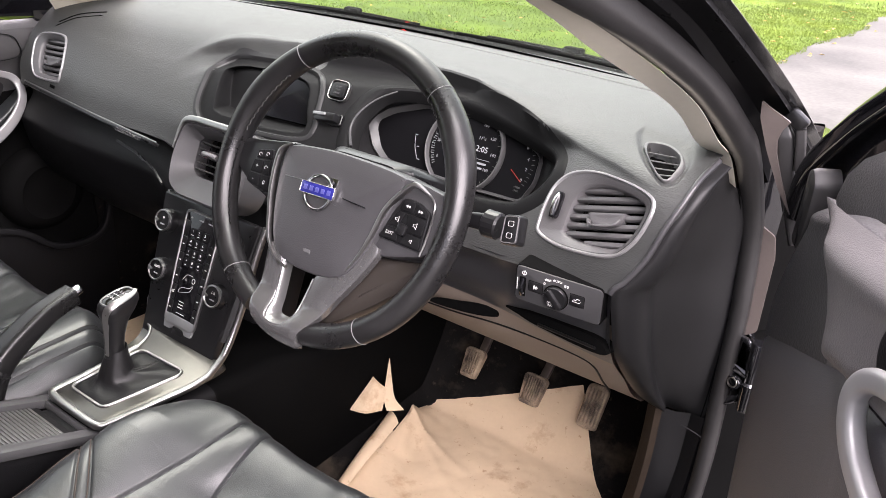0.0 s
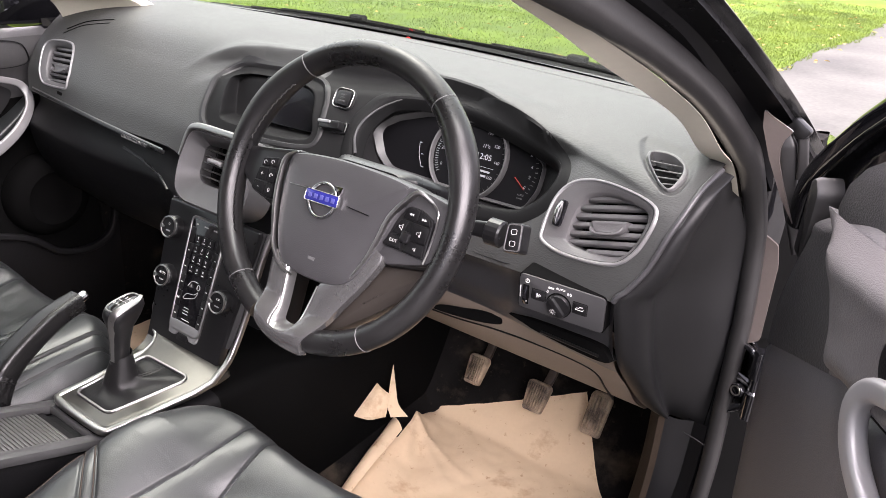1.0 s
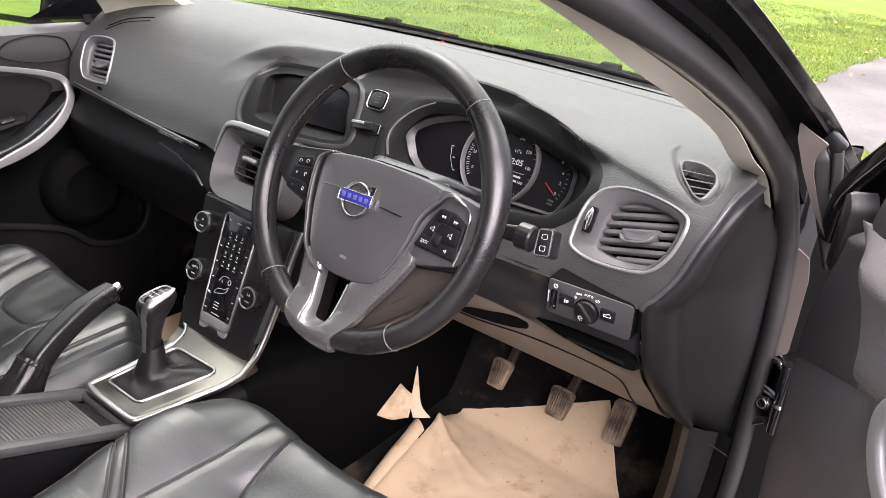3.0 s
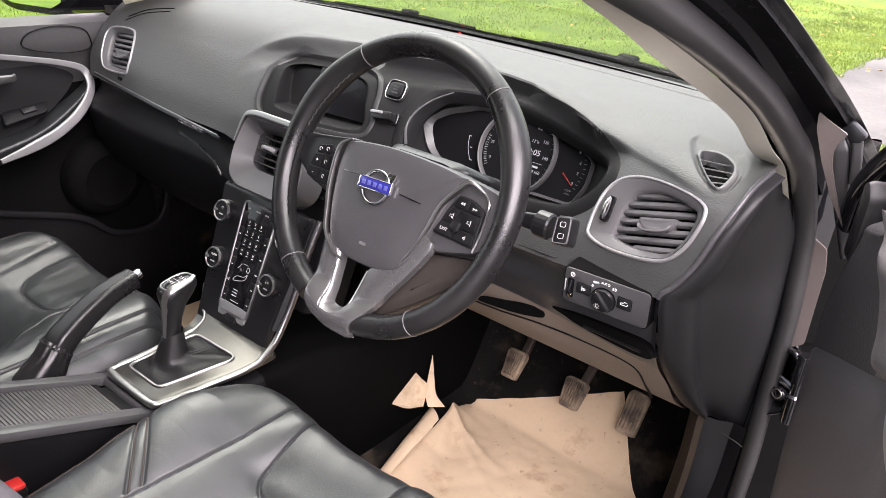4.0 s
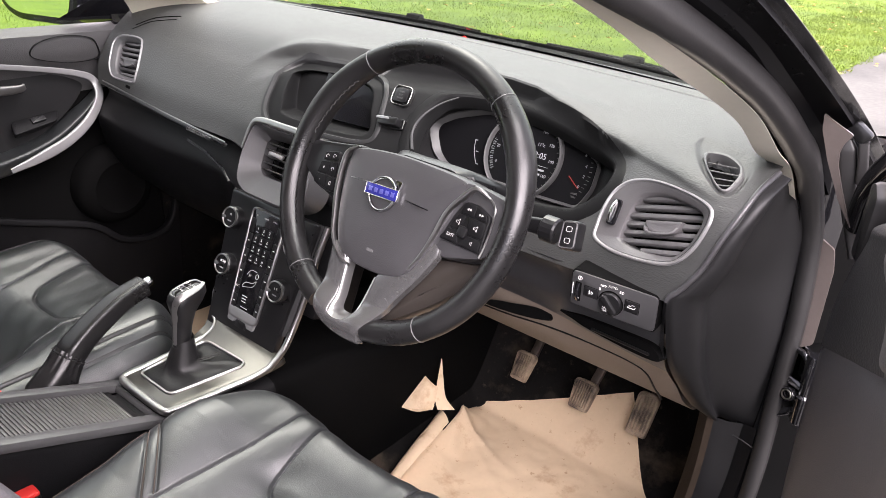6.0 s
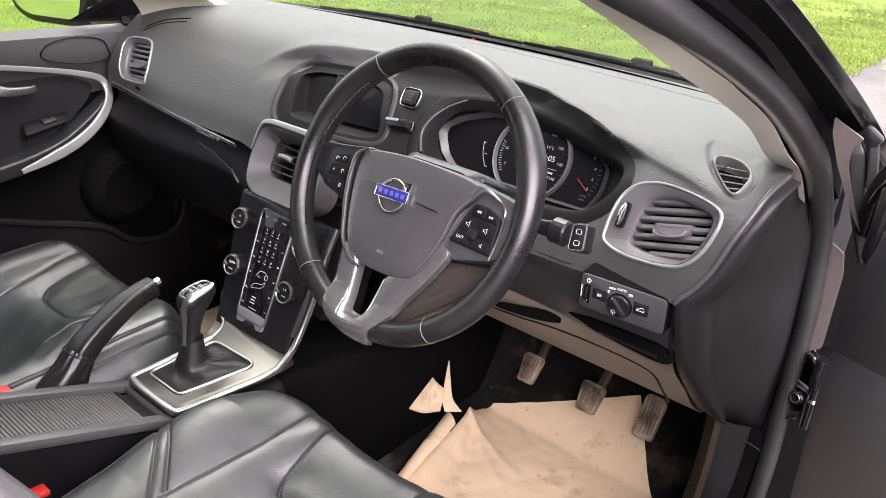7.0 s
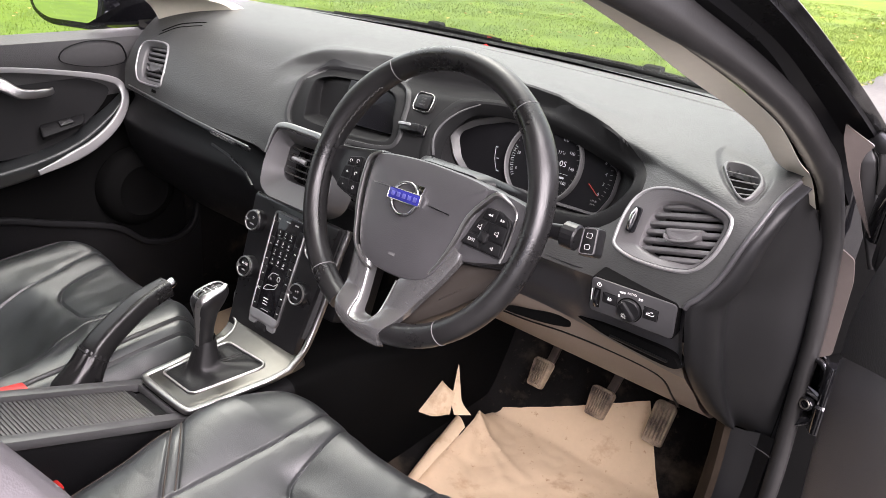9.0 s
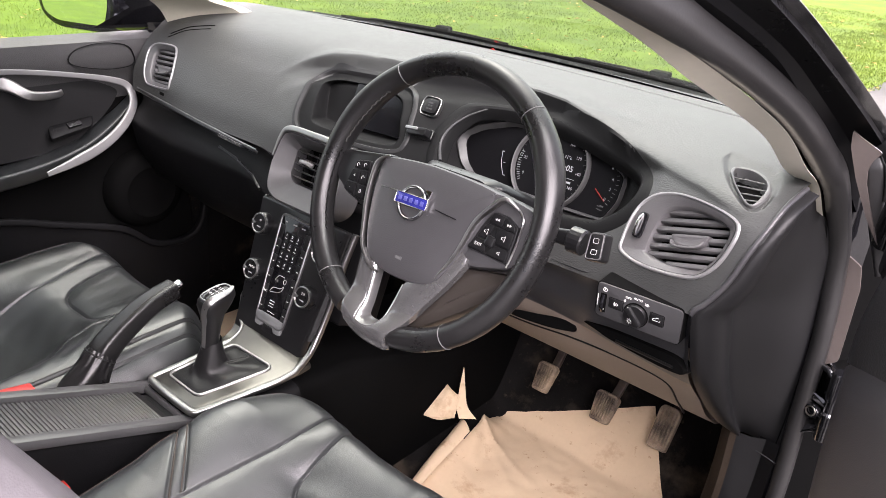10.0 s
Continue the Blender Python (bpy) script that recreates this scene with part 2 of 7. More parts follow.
def slab(outline, th, M=None, bev=0.0, dome=0.0, back=True, steps=3):
    """A plate from an outline, its face at z = 0 and its back at -th, with a rounded front edge; dome lifts its middle."""
    o = np.array(outline, float)
    if area2(o) < 0:
        o = o[::-1]
    rings = [(o, -th)]
    if bev:
        for t in np.linspace(0, 1, steps):
            a = t * np.pi / 2
            rings.append((inset(o, bev * (1 - np.cos(a))), -bev * (1 - np.sin(a))))
    else:
        rings.append((o, 0.0))
    if dome:
        top = rings[-1][0]
        c = top.mean(0)
        for k in (0.8, 0.6, 0.4, 0.2):
            rings.append((c + (top - c) * k, dome * (1 - k * k)))
    P = np.array([np.column_stack([r, np.full(len(r), z)]) for r, z in rings])
    v, f = sheet(P, close_v=True)
    n, m = len(o), len(rings)
    f = [q[::-1] for q in f]
    f.append(tuple((m - 1) * n + j for j in range(n)))
    if back:
        f.append(tuple(range(n - 1, -1, -1)))
    return ([tuple(p) for p in at(M, v)] if M is not None else v), f


def frame_ring(outline, w, th, M=None, bev=0.001):
    """A raised rim that follows an outline: w wide inwards, th high."""
    o = np.array(outline, float)
    if area2(o) < 0:
        o = o[::-1]
    prof = [(0, -0.004), (0, th - bev), (bev, th), (w - bev, th), (w, th - bev), (w, -0.004)]
    P = np.array([np.column_stack([inset(o, d), np.full(len(o), z)]) for d, z in prof])
    v, f = sheet(P, close_v=True)
    return ([tuple(p) for p in at(M, v)] if M is not None else v), [q[::-1] for q in f]


def sweep(path, prof, up=(0, 0, 1), closed=False, scale=None, cap=True):
    """A profile (2D, side and up) carried along a path."""
    p = np.array(path, float)
    t = (np.roll(p, -1, 0) - np.roll(p, 1, 0)) if closed else np.gradient(p, axis=0)
    t /= np.linalg.norm(t, axis=1, keepdims=True)
    up = np.array(up, float)
    ups = np.broadcast_to(up, p.shape)
    s = np.cross(t, ups)
    s /= np.linalg.norm(s, axis=1, keepdims=True)
    w = np.cross(s, t)
    prof = np.array(prof, float)
    k = np.ones((len(p), 2)) if scale is None else np.array(scale, float)
    if k.ndim == 1:
        k = np.stack([k, k], 1)
    P = p[:, None] + s[:, None] * (prof[None, :, 0:1] * k[:, None, 0:1]) + w[:, None] * (prof[None, :, 1:2] * k[:, None, 1:2])
    return sheet(P, close_u=closed, close_v=True, cap=cap and not closed)


def tube(path, r, n=10, closed=False, up=(0.013, 0.021, 1)):
    r = np.broadcast_to(np.array(r, float), (len(path),))
    return sweep(path, circ(1, n), up, closed, np.stack([r, r], 1))


def box(w, d, h, M=None, bev=0.002):
    """A box with rounded edges, centred."""
    bm = bmesh.new()
    bmesh.ops.create_cube(bm, size=1)
    bmesh.ops.scale(bm, vec=(w, d, h), verts=bm.verts)
    if bev:
        bmesh.ops.bevel(bm, geom=bm.edges[:], offset=bev, segments=2, affect="EDGES", profile=0.5)
    v, f = [tuple(x.co) for x in bm.verts], [tuple(x.index for x in q.verts) for q in bm.faces]
    bm.free()
    return ([tuple(p) for p in at(M, v)] if M is not None else v), f


def lathe(prof, M=None, n=40, cap=True):
    """A turned shape: profile of (radius, height) pairs about z."""
    a = np.linspace(0, 2 * np.pi, n, endpoint=False)
    P = np.array([[(r * np.cos(x), r * np.sin(x), z) for x in a] for r, z in prof])
    v, f = sheet(P, close_v=True)
    m = len(prof)
    f = [q[::-1] for q in f]
    if cap:
        f.append(tuple((m - 1) * n + j for j in range(n)))
    return ([tuple(p) for p in at(M, v)] if M is not None else v), f


def mesh_of(name, geo, material, smooth=40):
    me = bpy.data.meshes.new(name)
    me.from_pydata(geo[0], [], geo[1])
    me.validate()
    if smooth:
        me.shade_smooth()
        me.set_sharp_from_angle(angle=radians(smooth))
    for m in (material if isinstance(material, (list, tuple)) else [material]):
        me.materials.append(m)
    return me


def thing(name, base, label, category, group="", kind=""):
    ob = new(name)
    ob.empty_display_size = 0.05
    ob.location = base
    return tagged(ob, label, category, group, kind)


def part(name, geo, material, parent, label="", smooth=40):
    ob = new(name, mesh_of(name, geo, material, smooth))
    ob.parent = parent
    if parent.data is None:
        ob.matrix_parent_inverse = Matrix.Translation(-Vector(parent.location))
    if label:
        ob["label"] = label
    return ob


def solid(name, geo, material, label, category, kind="", smooth=40, group=""):
    return tagged(new(name, mesh_of(name, geo, material, smooth)), label, category, group, kind)


def letters(text, size, M, material, parent, name="lettering", depth=0.0004, align="CENTER", stretch=1.0):
    """Raised letters in the built-in font, in the plane of M."""
    c = bpy.data.curves.new(name, "FONT")
    c.body, c.size, c.extrude, c.align_x, c.align_y = text, size, depth, align, "CENTER"
    c.resolution_u = 3
    tmp = bpy.data.objects.new(name, c)
    me = bpy.data.meshes.new_from_object(tmp)
    bpy.data.objects.remove(tmp)
    me.transform(M @ Matrix.Diagonal((stretch, 1, 1, 1)))
    me.materials.clear()
    me.materials.append(material)
    ob = new(name, me)
    ob.parent = parent
    if parent.data is None:
        ob.matrix_parent_inverse = Matrix.Translation(-Vector(parent.location))
    return ob


def step(a, b, x):
    t = np.clip((x - a) / (b - a), 0, 1)
    return t * t * (3 - 2 * t)


def sdf(px, py, poly):
    """Signed distance to a closed polygon, negative inside (arrays)."""
    poly = np.array(poly, float)
    d = np.full(px.shape, 1e9)
    inside = np.zeros(px.shape, bool)
    for i in range(len(poly)):
        a, b = poly[i], poly[(i + 1) % len(poly)]
        ex, ey = b - a
        wx, wy = px - a[0], py - a[1]
        t = np.clip((wx * ex + wy * ey) / (ex * ex + ey * ey + 1e-15), 0, 1)
        d = np.minimum(d, np.hypot(wx - ex * t, wy - ey * t))
        c = ((a[1] <= py) & (b[1] > py)) | ((b[1] <= py) & (a[1] > py))
        side = ex * (py - a[1]) - ey * (px - a[0])
        inside ^= c & ((side > 0) == (ey > 0))
    return np.where(inside, -d, d)

# ---- dash shape ----
def dash_profile(x):
    """Six control points (y, z) of the dash's section at each x: windscreen, top, crown, upper face, face, lower edge."""
    w = step(0.44, 0.70, x)
    c = np.exp(-((x + 0.02) / 0.15) ** 4)
    l = step(-0.45, -0.70, x)
    one = np.ones_like(x)
    P = [
        (0.690 * one - 0.06 * (x / 0.7) ** 2, 1.009 * one),
        (0.50 * one - 0.02 * (x / 0.7) ** 2, 1.032 * one),
        (0.345 - 0.095 * w - 0.02 * c + 0.0 * l, 1.024 * one + 0.002 * w),
        (0.262 - 0.085 * w - 0.028 * c, 0.976 + 0.022 * w + 0.006 * c),
        (0.200 - 0.05 * w - 0.030 * c + 0.01 * l, 0.911 + 0.012 * w),
        (0.172 - 0.03 * w - 0.020 * c + 0.025 * l, 0.858 + 0.022 * w),
    ]
    return np.array([np.stack(p, -1) for p in P])


def dash_at(x, u):
    """The dash's surface at x (arrays) and place u along the section, 0 at the windscreen to 5 at the lower edge."""
    P = dash_profile(x)
    i = np.clip(np.floor(u).astype(int), 0, 4)
    t = (u - i)[..., None]
    take = lambda k: np.take_along_axis(P, np.clip(k, 0, 5)[None, ..., None], 0)[0]
    a, b, c, d = take(i - 1), take(i), take(i + 1), take(i + 2)
    a = np.where((i == 0)[..., None], 2 * b - c, a)
    d = np.where((i == 4)[..., None], 2 * c - b, d)
    yz = 0.5 * (2 * b + (c - a) * t + (2 * a - 5 * b + 4 * c - d) * t * t + (3 * b - a - 3 * c + d) * t ** 3)
    return np.stack([x, yz[..., 0], yz[..., 1]], -1)


def dash_half(u, side):
    """How far the dash reaches to each side at u."""
    return np.interp(u, [0, 1, 2, 3, 4, 5], [0.70, 0.715, 0.722, 0.715, 0.690, 0.662] if side > 0 else [0.70, 0.715, 0.722, 0.72, 0.715, 0.71])
# ---- end of dash shape ----

S_OF_U = ([0, 1, 2, 3, 4, 5], [0.0, 0.166, 0.321, 0.417, 0.507, 0.567])


def su(u):
    return np.interp(u, *S_OF_U)


def flat(pts):
    """Outline of (x, u) pairs as a smooth closed curve in metres along the surface."""
    q = cat(pts, 6, closed=True)
    return np.stack([q[:, 0], su(q[:, 1])], 1)


def us(s):
    return np.interp(s, S_OF_U[1], S_OF_U[0])


BROW = np.array([(-0.30, 3.30), (-0.24, 2.90), (-0.215, 2.61), (-0.15, 2.25), (-0.095, 2.06), (-0.02, 1.96), (0.11, 1.95), (0.177, 1.88), (0.275, 1.89), (0.33, 1.96), (0.41, 2.23), (0.47, 2.50), (0.555, 2.56), (0.618, 2.65), (0.68, 2.86)])


def brow(x, s):
    """How deep the skin lies below its plain section: a raised crease along the brow, and the driver-facing panel set back under it."""
    q = s - su(np.interp(x, *BROW.T))
    under = step(-0.25, -0.15, x) * step(0.56, 0.49, x)
    along = step(-0.28, -0.18, x) * step(0.70, 0.62, x)
    ridge = np.where(q < 0, np.exp(-(q / 0.035) ** 2), np.exp(-(q / 0.009) ** 2))
    return -(0.004 + 0.006 * under) * along * ridge + 0.014 * under * step(-0.002, 0.012, q) * step(0.075, 0.025, q)


def on_dash(xs, off=0.0):
    """Points (x, s) of the dash's skin, lifted by off along its normal, with the normals."""
    x, u = xs[:, 0], us(xs[:, 1])
    p = dash_at(x, u)
    h = 0.01
    du = dash_at(x, np.clip(u + h, 0, 5)) - dash_at(x, np.clip(u - h, 0, 5))
    dx = dash_at(x + 0.002, u) - dash_at(x - 0.002, u)
    n = np.cross(du, dx)
    n /= np.linalg.norm(n, axis=1, keepdims=True)
    return p + n * (off - brow(x, xs[:, 1]))[:, None], n


def skin_rim(outline, prof, off=0.0):
    """A profile (inwards, height) carried round an outline on the dash's skin."""
    o = outline if area2(outline) > 0 else outline[::-1]
    rows = []
    for d, h in prof:
        p, n = on_dash(inset(o, d), 0)
        rows.append(p + n * (h + off))
    v, f = sheet(np.array(rows), close_v=True)
    return v, f


HOOD = flat([(0.190, 3.72), (0.178, 3.25), (0.180, 2.92), (0.198, 2.52), (0.248, 2.28), (0.316, 2.20), (0.388, 2.34), (0.462, 2.60), (0.504, 2.78), (0.526, 3.01), (0.528, 3.33), (0.506, 3.68), (0.47, 3.88), (0.35, 4.0), (0.22, 3.97)])
SCREEN = flat([(-0.114, 3.84), (-0.136, 3.60), (-0.150, 3.20), (-0.163, 2.72), (-0.135, 2.36), (-0.07, 2.22), (-0.01, 2.18), (0.045, 2.28), (0.078, 2.52), (0.098, 2.82), (0.112, 3.22), (0.121, 3.56), (0.106, 3.74), (0.018, 3.80), (-0.085, 3.91)])
BASIN = flat([(-0.078, 3.66), (-0.095, 3.50), (-0.118, 3.05), (-0.122, 2.78), (-0.095, 2.58), (-0.03, 2.48), (0.02, 2.5), (0.068, 2.72), (0.094, 3.20), (0.107, 3.50), (0.092, 3.64), (0.0, 3.68)])
VENT_R = flat([(0.544, 4.10), (0.538, 3.88), (0.540, 3.42), (0.554, 3.14), (0.580, 2.98), (0.612, 2.92), (0.650, 2.95), (0.677, 3.05), (0.684, 3.22), (0.680, 3.50), (0.670, 3.76), (0.652, 4.0), (0.62, 4.14), (0.576, 4.20)])
VENT_L = flat([(-0.554, 4.34), (-0.556, 4.05), (-0.562, 3.80), (-0.586, 3.34), (-0.612, 3.18), (-0.672, 3.24), (-0.688, 3.44), (-0.678, 3.80), (-0.667, 4.15), (-0.650, 4.46), (-0.62, 4.48), (-0.58, 4.42)])
DEMIST = flat([(0.627, 2.02), (0.637, 1.92), (0.655, 1.89), (0.675, 1.95), (0.688, 2.08), (0.693, 2.27), (0.690, 2.56), (0.683, 2.68), (0.673, 2.62), (0.660, 2.43), (0.640, 2.18)])
DEM_IN = flat([(0.633, 2.03), (0.642, 1.94), (0.658, 1.93), (0.675, 2.00), (0.6835, 2.11), (0.687, 2.30), (0.685, 2.60), (0.677, 2.60), (0.660, 2.38)])
DEM_LEDGE = flat([(0.603, 1.83), (0.625, 1.79), (0.657, 1.79), (0.685, 1.90), (0.698, 2.14), (0.699, 2.60), (0.684, 2.80), (0.655, 2.50), (0.625, 2.12)])


FACE = flat([(-0.114, 3.86), (-0.137, 3.60), (-0.153, 3.20), (-0.160, 2.78), (-0.148, 2.50), (-0.118, 2.22), (-0.06, 2.02), (0.02, 1.80), (0.1, 1.5), (0.3, 1.5), (0.46, 2.0), (0.502, 2.72), (0.528, 3.0), (0.532, 3.33), (0.510, 3.70), (0.47, 3.92), (0.35, 4.04), (0.22, 4.02), (0.15, 3.95), (0.0, 3.88)])


def build_dash():
    x = np.unique(np.concatenate([np.linspace(-1, -0.97, 8), np.linspace(-0.97, -0.74, 90), np.linspace(-0.74, -0.26, 50), np.linspace(-0.26, 0.98, 440), np.linspace(0.98, 1, 6)]))
    u = np.concatenate([np.linspace(0, 0.2, 6, endpoint=False), np.linspace(0.2, 1.3, 110, endpoint=False), np.linspace(1.3, 1.7, 14, endpoint=False), np.linspace(1.7, 4.6, 150, endpoint=False), np.linspace(4.6, 5, 14)])
    X, U = np.meshgrid(x, u)
    X = np.where(X > 0, X * dash_half(U, 1), X * dash_half(U, -1))
    # rows of the grid bend to run along the brow
    U = U + (np.interp(np.clip(X, -0.17, 0.56), *BROW.T) - 2.0) * step(0.9, 2.0, U) * step(3.7, 2.0, U)
    P = dash_at(X, U)
    du, dx = np.gradient(P, axis=0), np.gradient(P, axis=1)
    n = np.cross(du, dx)
    n /= np.linalg.norm(n, axis=-1, keepdims=True)
    S = su(U)
    hood, scr, basin = sdf(X, S, HOOD), sdf(X, S, SCREEN), sdf(X, S, BASIN)
    d = 0.03 * step(0.001, -0.006, hood) + 0.135 * step(-0.004, -0.018, hood) + 0.004 * np.exp(-(hood / 0.004) ** 2) * -1
    d = d + 0.007 * step(0.001, -0.004, scr)
    for o in (VENT_R, VENT_L):
        d = d + 0.045 * step(-0.004, -0.008, sdf(X, S, o))
    d = d + brow(X, S) + 0.004 * step(0.0, -0.004, sdf(X, S, DEM_LEDGE)) + 0.018 * step(-0.003, -0.007, sdf(X, S, DEMIST))
    # seam of the top panel that runs along the windscreen
    d = d + 0.008 * np.exp(-((P[..., 1] - (0.578 - 0.2 * np.clip(X, 0, 1) ** 1.6)) / 0.0038) ** 2) * step(-0.02, 0.03, X)
    P = P - n * d[..., None]
    P[..., 0] -= 0.045 * step(-0.004, -0.018, hood) * step(0.30, 0.20, X)
    # the display sits upright at the back of a deep basin
    P += np.array([-0.45, 0.85, -0.28]) * (step(0.001, -0.010, basin) * (0.012 + 0.040 * step(0.35, 0.47, S)))[..., None]
    v, f = sheet(P)
    f = [q[::-1] for q in f]
    deep = (hood < 0.0005).reshape(-1)
    under_ = U > np.interp(X, *BROW.T) + 0.004
    panel_ = ((sdf(X, S, FACE) < 0) & under_ & ((X < 0.405) | (hood < 0.010)) & ((X > 0.05) | (scr < 0.005))).reshape(-1)
    hollow = (hood < -0.0005).reshape(-1)
    kinds = [3 if hollow[list(q)].all() else 0 if deep[list(q)].all() else 1 if panel_[list(q)].all() else 2 for q in f]
    made = []
    for k in (2, 0, 1):
        some = [q for q, j in zip(f, kinds) if j == k]
        used = sorted({i for q in some for i in q})
        new_i = {a: i for i, a in enumerate(used)}
        made.append(([v[a] for a in used], [tuple(new_i[a] for a in q) for q in some]))
    return made


# ---- the car's inside: dashboard ----
dash = thing("dashboard", (0, 0.3, 0.86), "charcoal grained plastic dashboard with hooded dials and round-cornered vents", "dashboard")
skin, lining, centre = build_dash()
pad = part("pad", skin, dash_mat, dash, "grained charcoal soft-touch top and face")
part("driver_panel", centre, brow_shade_mat, dash, "smooth panel round display and dials, the brow's shade put into its dark colour")
part("hood_lining", lining, hood_mat, dash, "matt black lining of the instrument hood")

# rims of the openings
part("screen_surround", skin_rim(SCREEN, [(-0.009, -0.0015), (-0.007, 0.0008), (-0.003, 0.0014), (0.0, 0.0006), (0.002, -0.004), (0.003, -0.010)]), side_mat, dash, "rounded lip round the display panel")
part("hood_edge", skin_rim(HOOD, [(-0.020, -0.0030), (-0.0165, 0.0006), (-0.012, 0.0022), (-0.005, 0.0036), (0.001, 0.0032), (0.005, 0.0), (0.008, -0.008), (0.010, -0.022)]), brow_shade_mat, dash)
# added pale line paints the highlight of the hood's lit chamfer
lit_line, bn = on_dash(cat([(0.200, su(3.70)), (0.184, su(3.41)), (0.183, su(3.12)), (0.196, su(2.80)), (0.222, su(2.52))], 6), 0.0032)
part("hood_highlight", tube(lit_line, np.linspace(0.0026, 0.0010, len(lit_line)), 8), panel_mat, dash, "thin pale line painting the highlight on the hood's edge")


def vent(outline, name, slats, knob, wheel, rim_mat, bezel_mat, lean=0.0, squeeze=(0.74, 0.78, 0, 0)):
    """A face vent: silver rim, well coloured black for its shade, slats with a slider, a thumb wheel."""
    v = part(name, skin_rim(outline, [(-0.0032, -0.003), (-0.0028, 0.001), (-0.001, 0.0026), (0.0008, 0.0026), (0.0022, 0.001), (0.003, -0.004)]), rim_mat, dash, "oval air vent with a satin silver rim and black slats")
    o = outline if area2(outline) > 0 else outline[::-1]
    o1 = inset(o, 0.003)
    m1 = (o1.max(0) + o1.min(0)) / 2
    o2 = m1 + (o1 - m1) * np.array(squeeze[:2]) + np.array(squeeze[2:])
    rows = []
    for k, h in ((0, 0.001), (0.12, 0.0), (0.80, -0.0035), (0.95, -0.006), (1.0, -0.010), (1.0, -0.034)):
        q, nq = on_dash(o1 + (o2 - o1) * k)
        rows.append(q + nq * h)
    part("bezel", sheet(np.array(rows), close_v=True), bezel_mat, v)
    p, n = on_dash(o2)
    c, nn = p.mean(0), Vector(n.mean(0)).normalized()
    side = Vector((1, 0, lean)) - nn * nn.dot(Vector((1, 0, lean)))
    M = axes(c, side, nn.cross(side))
    loc = (np.array(p) - c) @ np.array(M)[:3, :2]
    inner = loc if area2(loc) > 0 else loc[::-1]
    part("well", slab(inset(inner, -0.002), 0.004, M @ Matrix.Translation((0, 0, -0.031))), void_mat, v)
    lo, hi = inner[:, 1].min(), inner[:, 1].max()
    for k in range(slats):
        y = lo + (hi - lo) * (k + 0.5) / slats
        xs = []
        for i in range(len(inner)):
            a, b = inner[i], inner[(i + 1) % len(inner)]
            if (a[1] - y) * (b[1] - y) < 0:
                xs.append(a[0] + (b[0] - a[0]) * (y - a[1]) / (b[1] - a[1]))
        if len(xs) < 2:
            continue
        w = max(xs) - min(xs)
        Ms = M @ Matrix.Translation(((max(xs) + min(xs)) / 2, y, -0.0150)) @ Matrix.Rotation(radians(-24), 4, "X")
        part("slat", box(w + 0.006, (hi - lo) / slats * 0.66, 0.0085, Ms, 0.0028), bezel_mat, v)
    if knob:
        K = M @ Matrix.Translation((*knob, -0.006))
        sl = part("slider", slab(rnd([(-0.027, 0.007), (-0.021, -0.006), (-0.010, -0.010), (0.010, -0.010), (0.021, -0.006), (0.027, 0.007)], 0.004), 0.012, K, 0.003, -0.001), bezel_mat, v)
        part("lip", sweep(at(K, cat([(-0.022, -0.003, 0.000), (-0.018, -0.008, 0.003), (-0.008, -0.0105, 0.005), (0.008, -0.0105, 0.005), (0.018, -0.008, 0.003), (0.022, -0.003, 0.000)], 5)), rect(0.003, 0.008, 0.0013, 3), K.to_3x3() @ Vector((0, 0, 1))), bezel_mat, sl)
    if wheel:
        wp, wn_ = on_dash(np.array([[wheel[0], su(wheel[1])]]))
        K = axes(wp[0] + np.array(nn) * 0.005, side, nn.cross(side)) @ Matrix.Rotation(radians(-12), 4, "Z")
        part("wheel_slot", slab(rect(0.013, 0.034, 0.005), 0.004, K @ Matrix.Translation((0, 0, 0.0005)), 0.001), gloss_black, v)
        part("thumb_wheel", sweep([(0, -0.013, 0.0), (0, -0.007, 0.004), (0, 0, 0.005), (0, 0.007, 0.004), (0, 0.013, 0.0)], rect(0.006, 0.003, 0.0012, 3), (1, 0, 0)), chrome_mat, v).matrix_basis = K
    return v


vent(VENT_R, "driver_vent", 7, (0.0, -0.001), (0.558, 3.58), rim_mat, vent_mat, 0.22, (0.72, 0.80, 0.012, 0.0))
vent(VENT_L, "passenger_vent", 7, (0.0, 0.0), None, rim_mat, rail_mat, 0.06, (0.80, 0.86, 0.004, 0.0))

def round_again(p, n=60):
    """The closed outline resampled evenly by angle about its middle."""
    c = (p.max(0) + p.min(0)) / 2
    a = np.arctan2(*(p - c).T[::-1])
    o = np.argsort(a)
    k = np.linspace(-np.pi, np.pi, n, endpoint=False)
    return np.stack([np.interp(k, a[o], p[o, i], period=2 * np.pi) for i in (0, 1)], 1)


rows, d_out, d_in = [], round_again(DEMIST), round_again(DEM_IN)
for t, h in ((0, -0.006), (0, -0.002), (0.12, 0.0), (0.5, 0.0008), (0.88, 0.0), (1, -0.0025), (1, -0.020)):
    p, n = on_dash(d_out + (d_in - d_out) * t)
    rows.append(p + n * h)
dem = part("side_vent", sheet(np.array(rows), close_v=True), vent_rim_mat, dash, "grey rounded triangular demister vent")
wq, wn2 = on_dash(inset(DEMIST if area2(DEMIST) > 0 else DEMIST[::-1], 0.004), -0.0175)
part("well", ([tuple(p) for p in wq] + [tuple(wq.mean(0))], [(i, (i + 1) % len(wq), len(wq)) for i in range(len(wq))]), void_mat, dem)
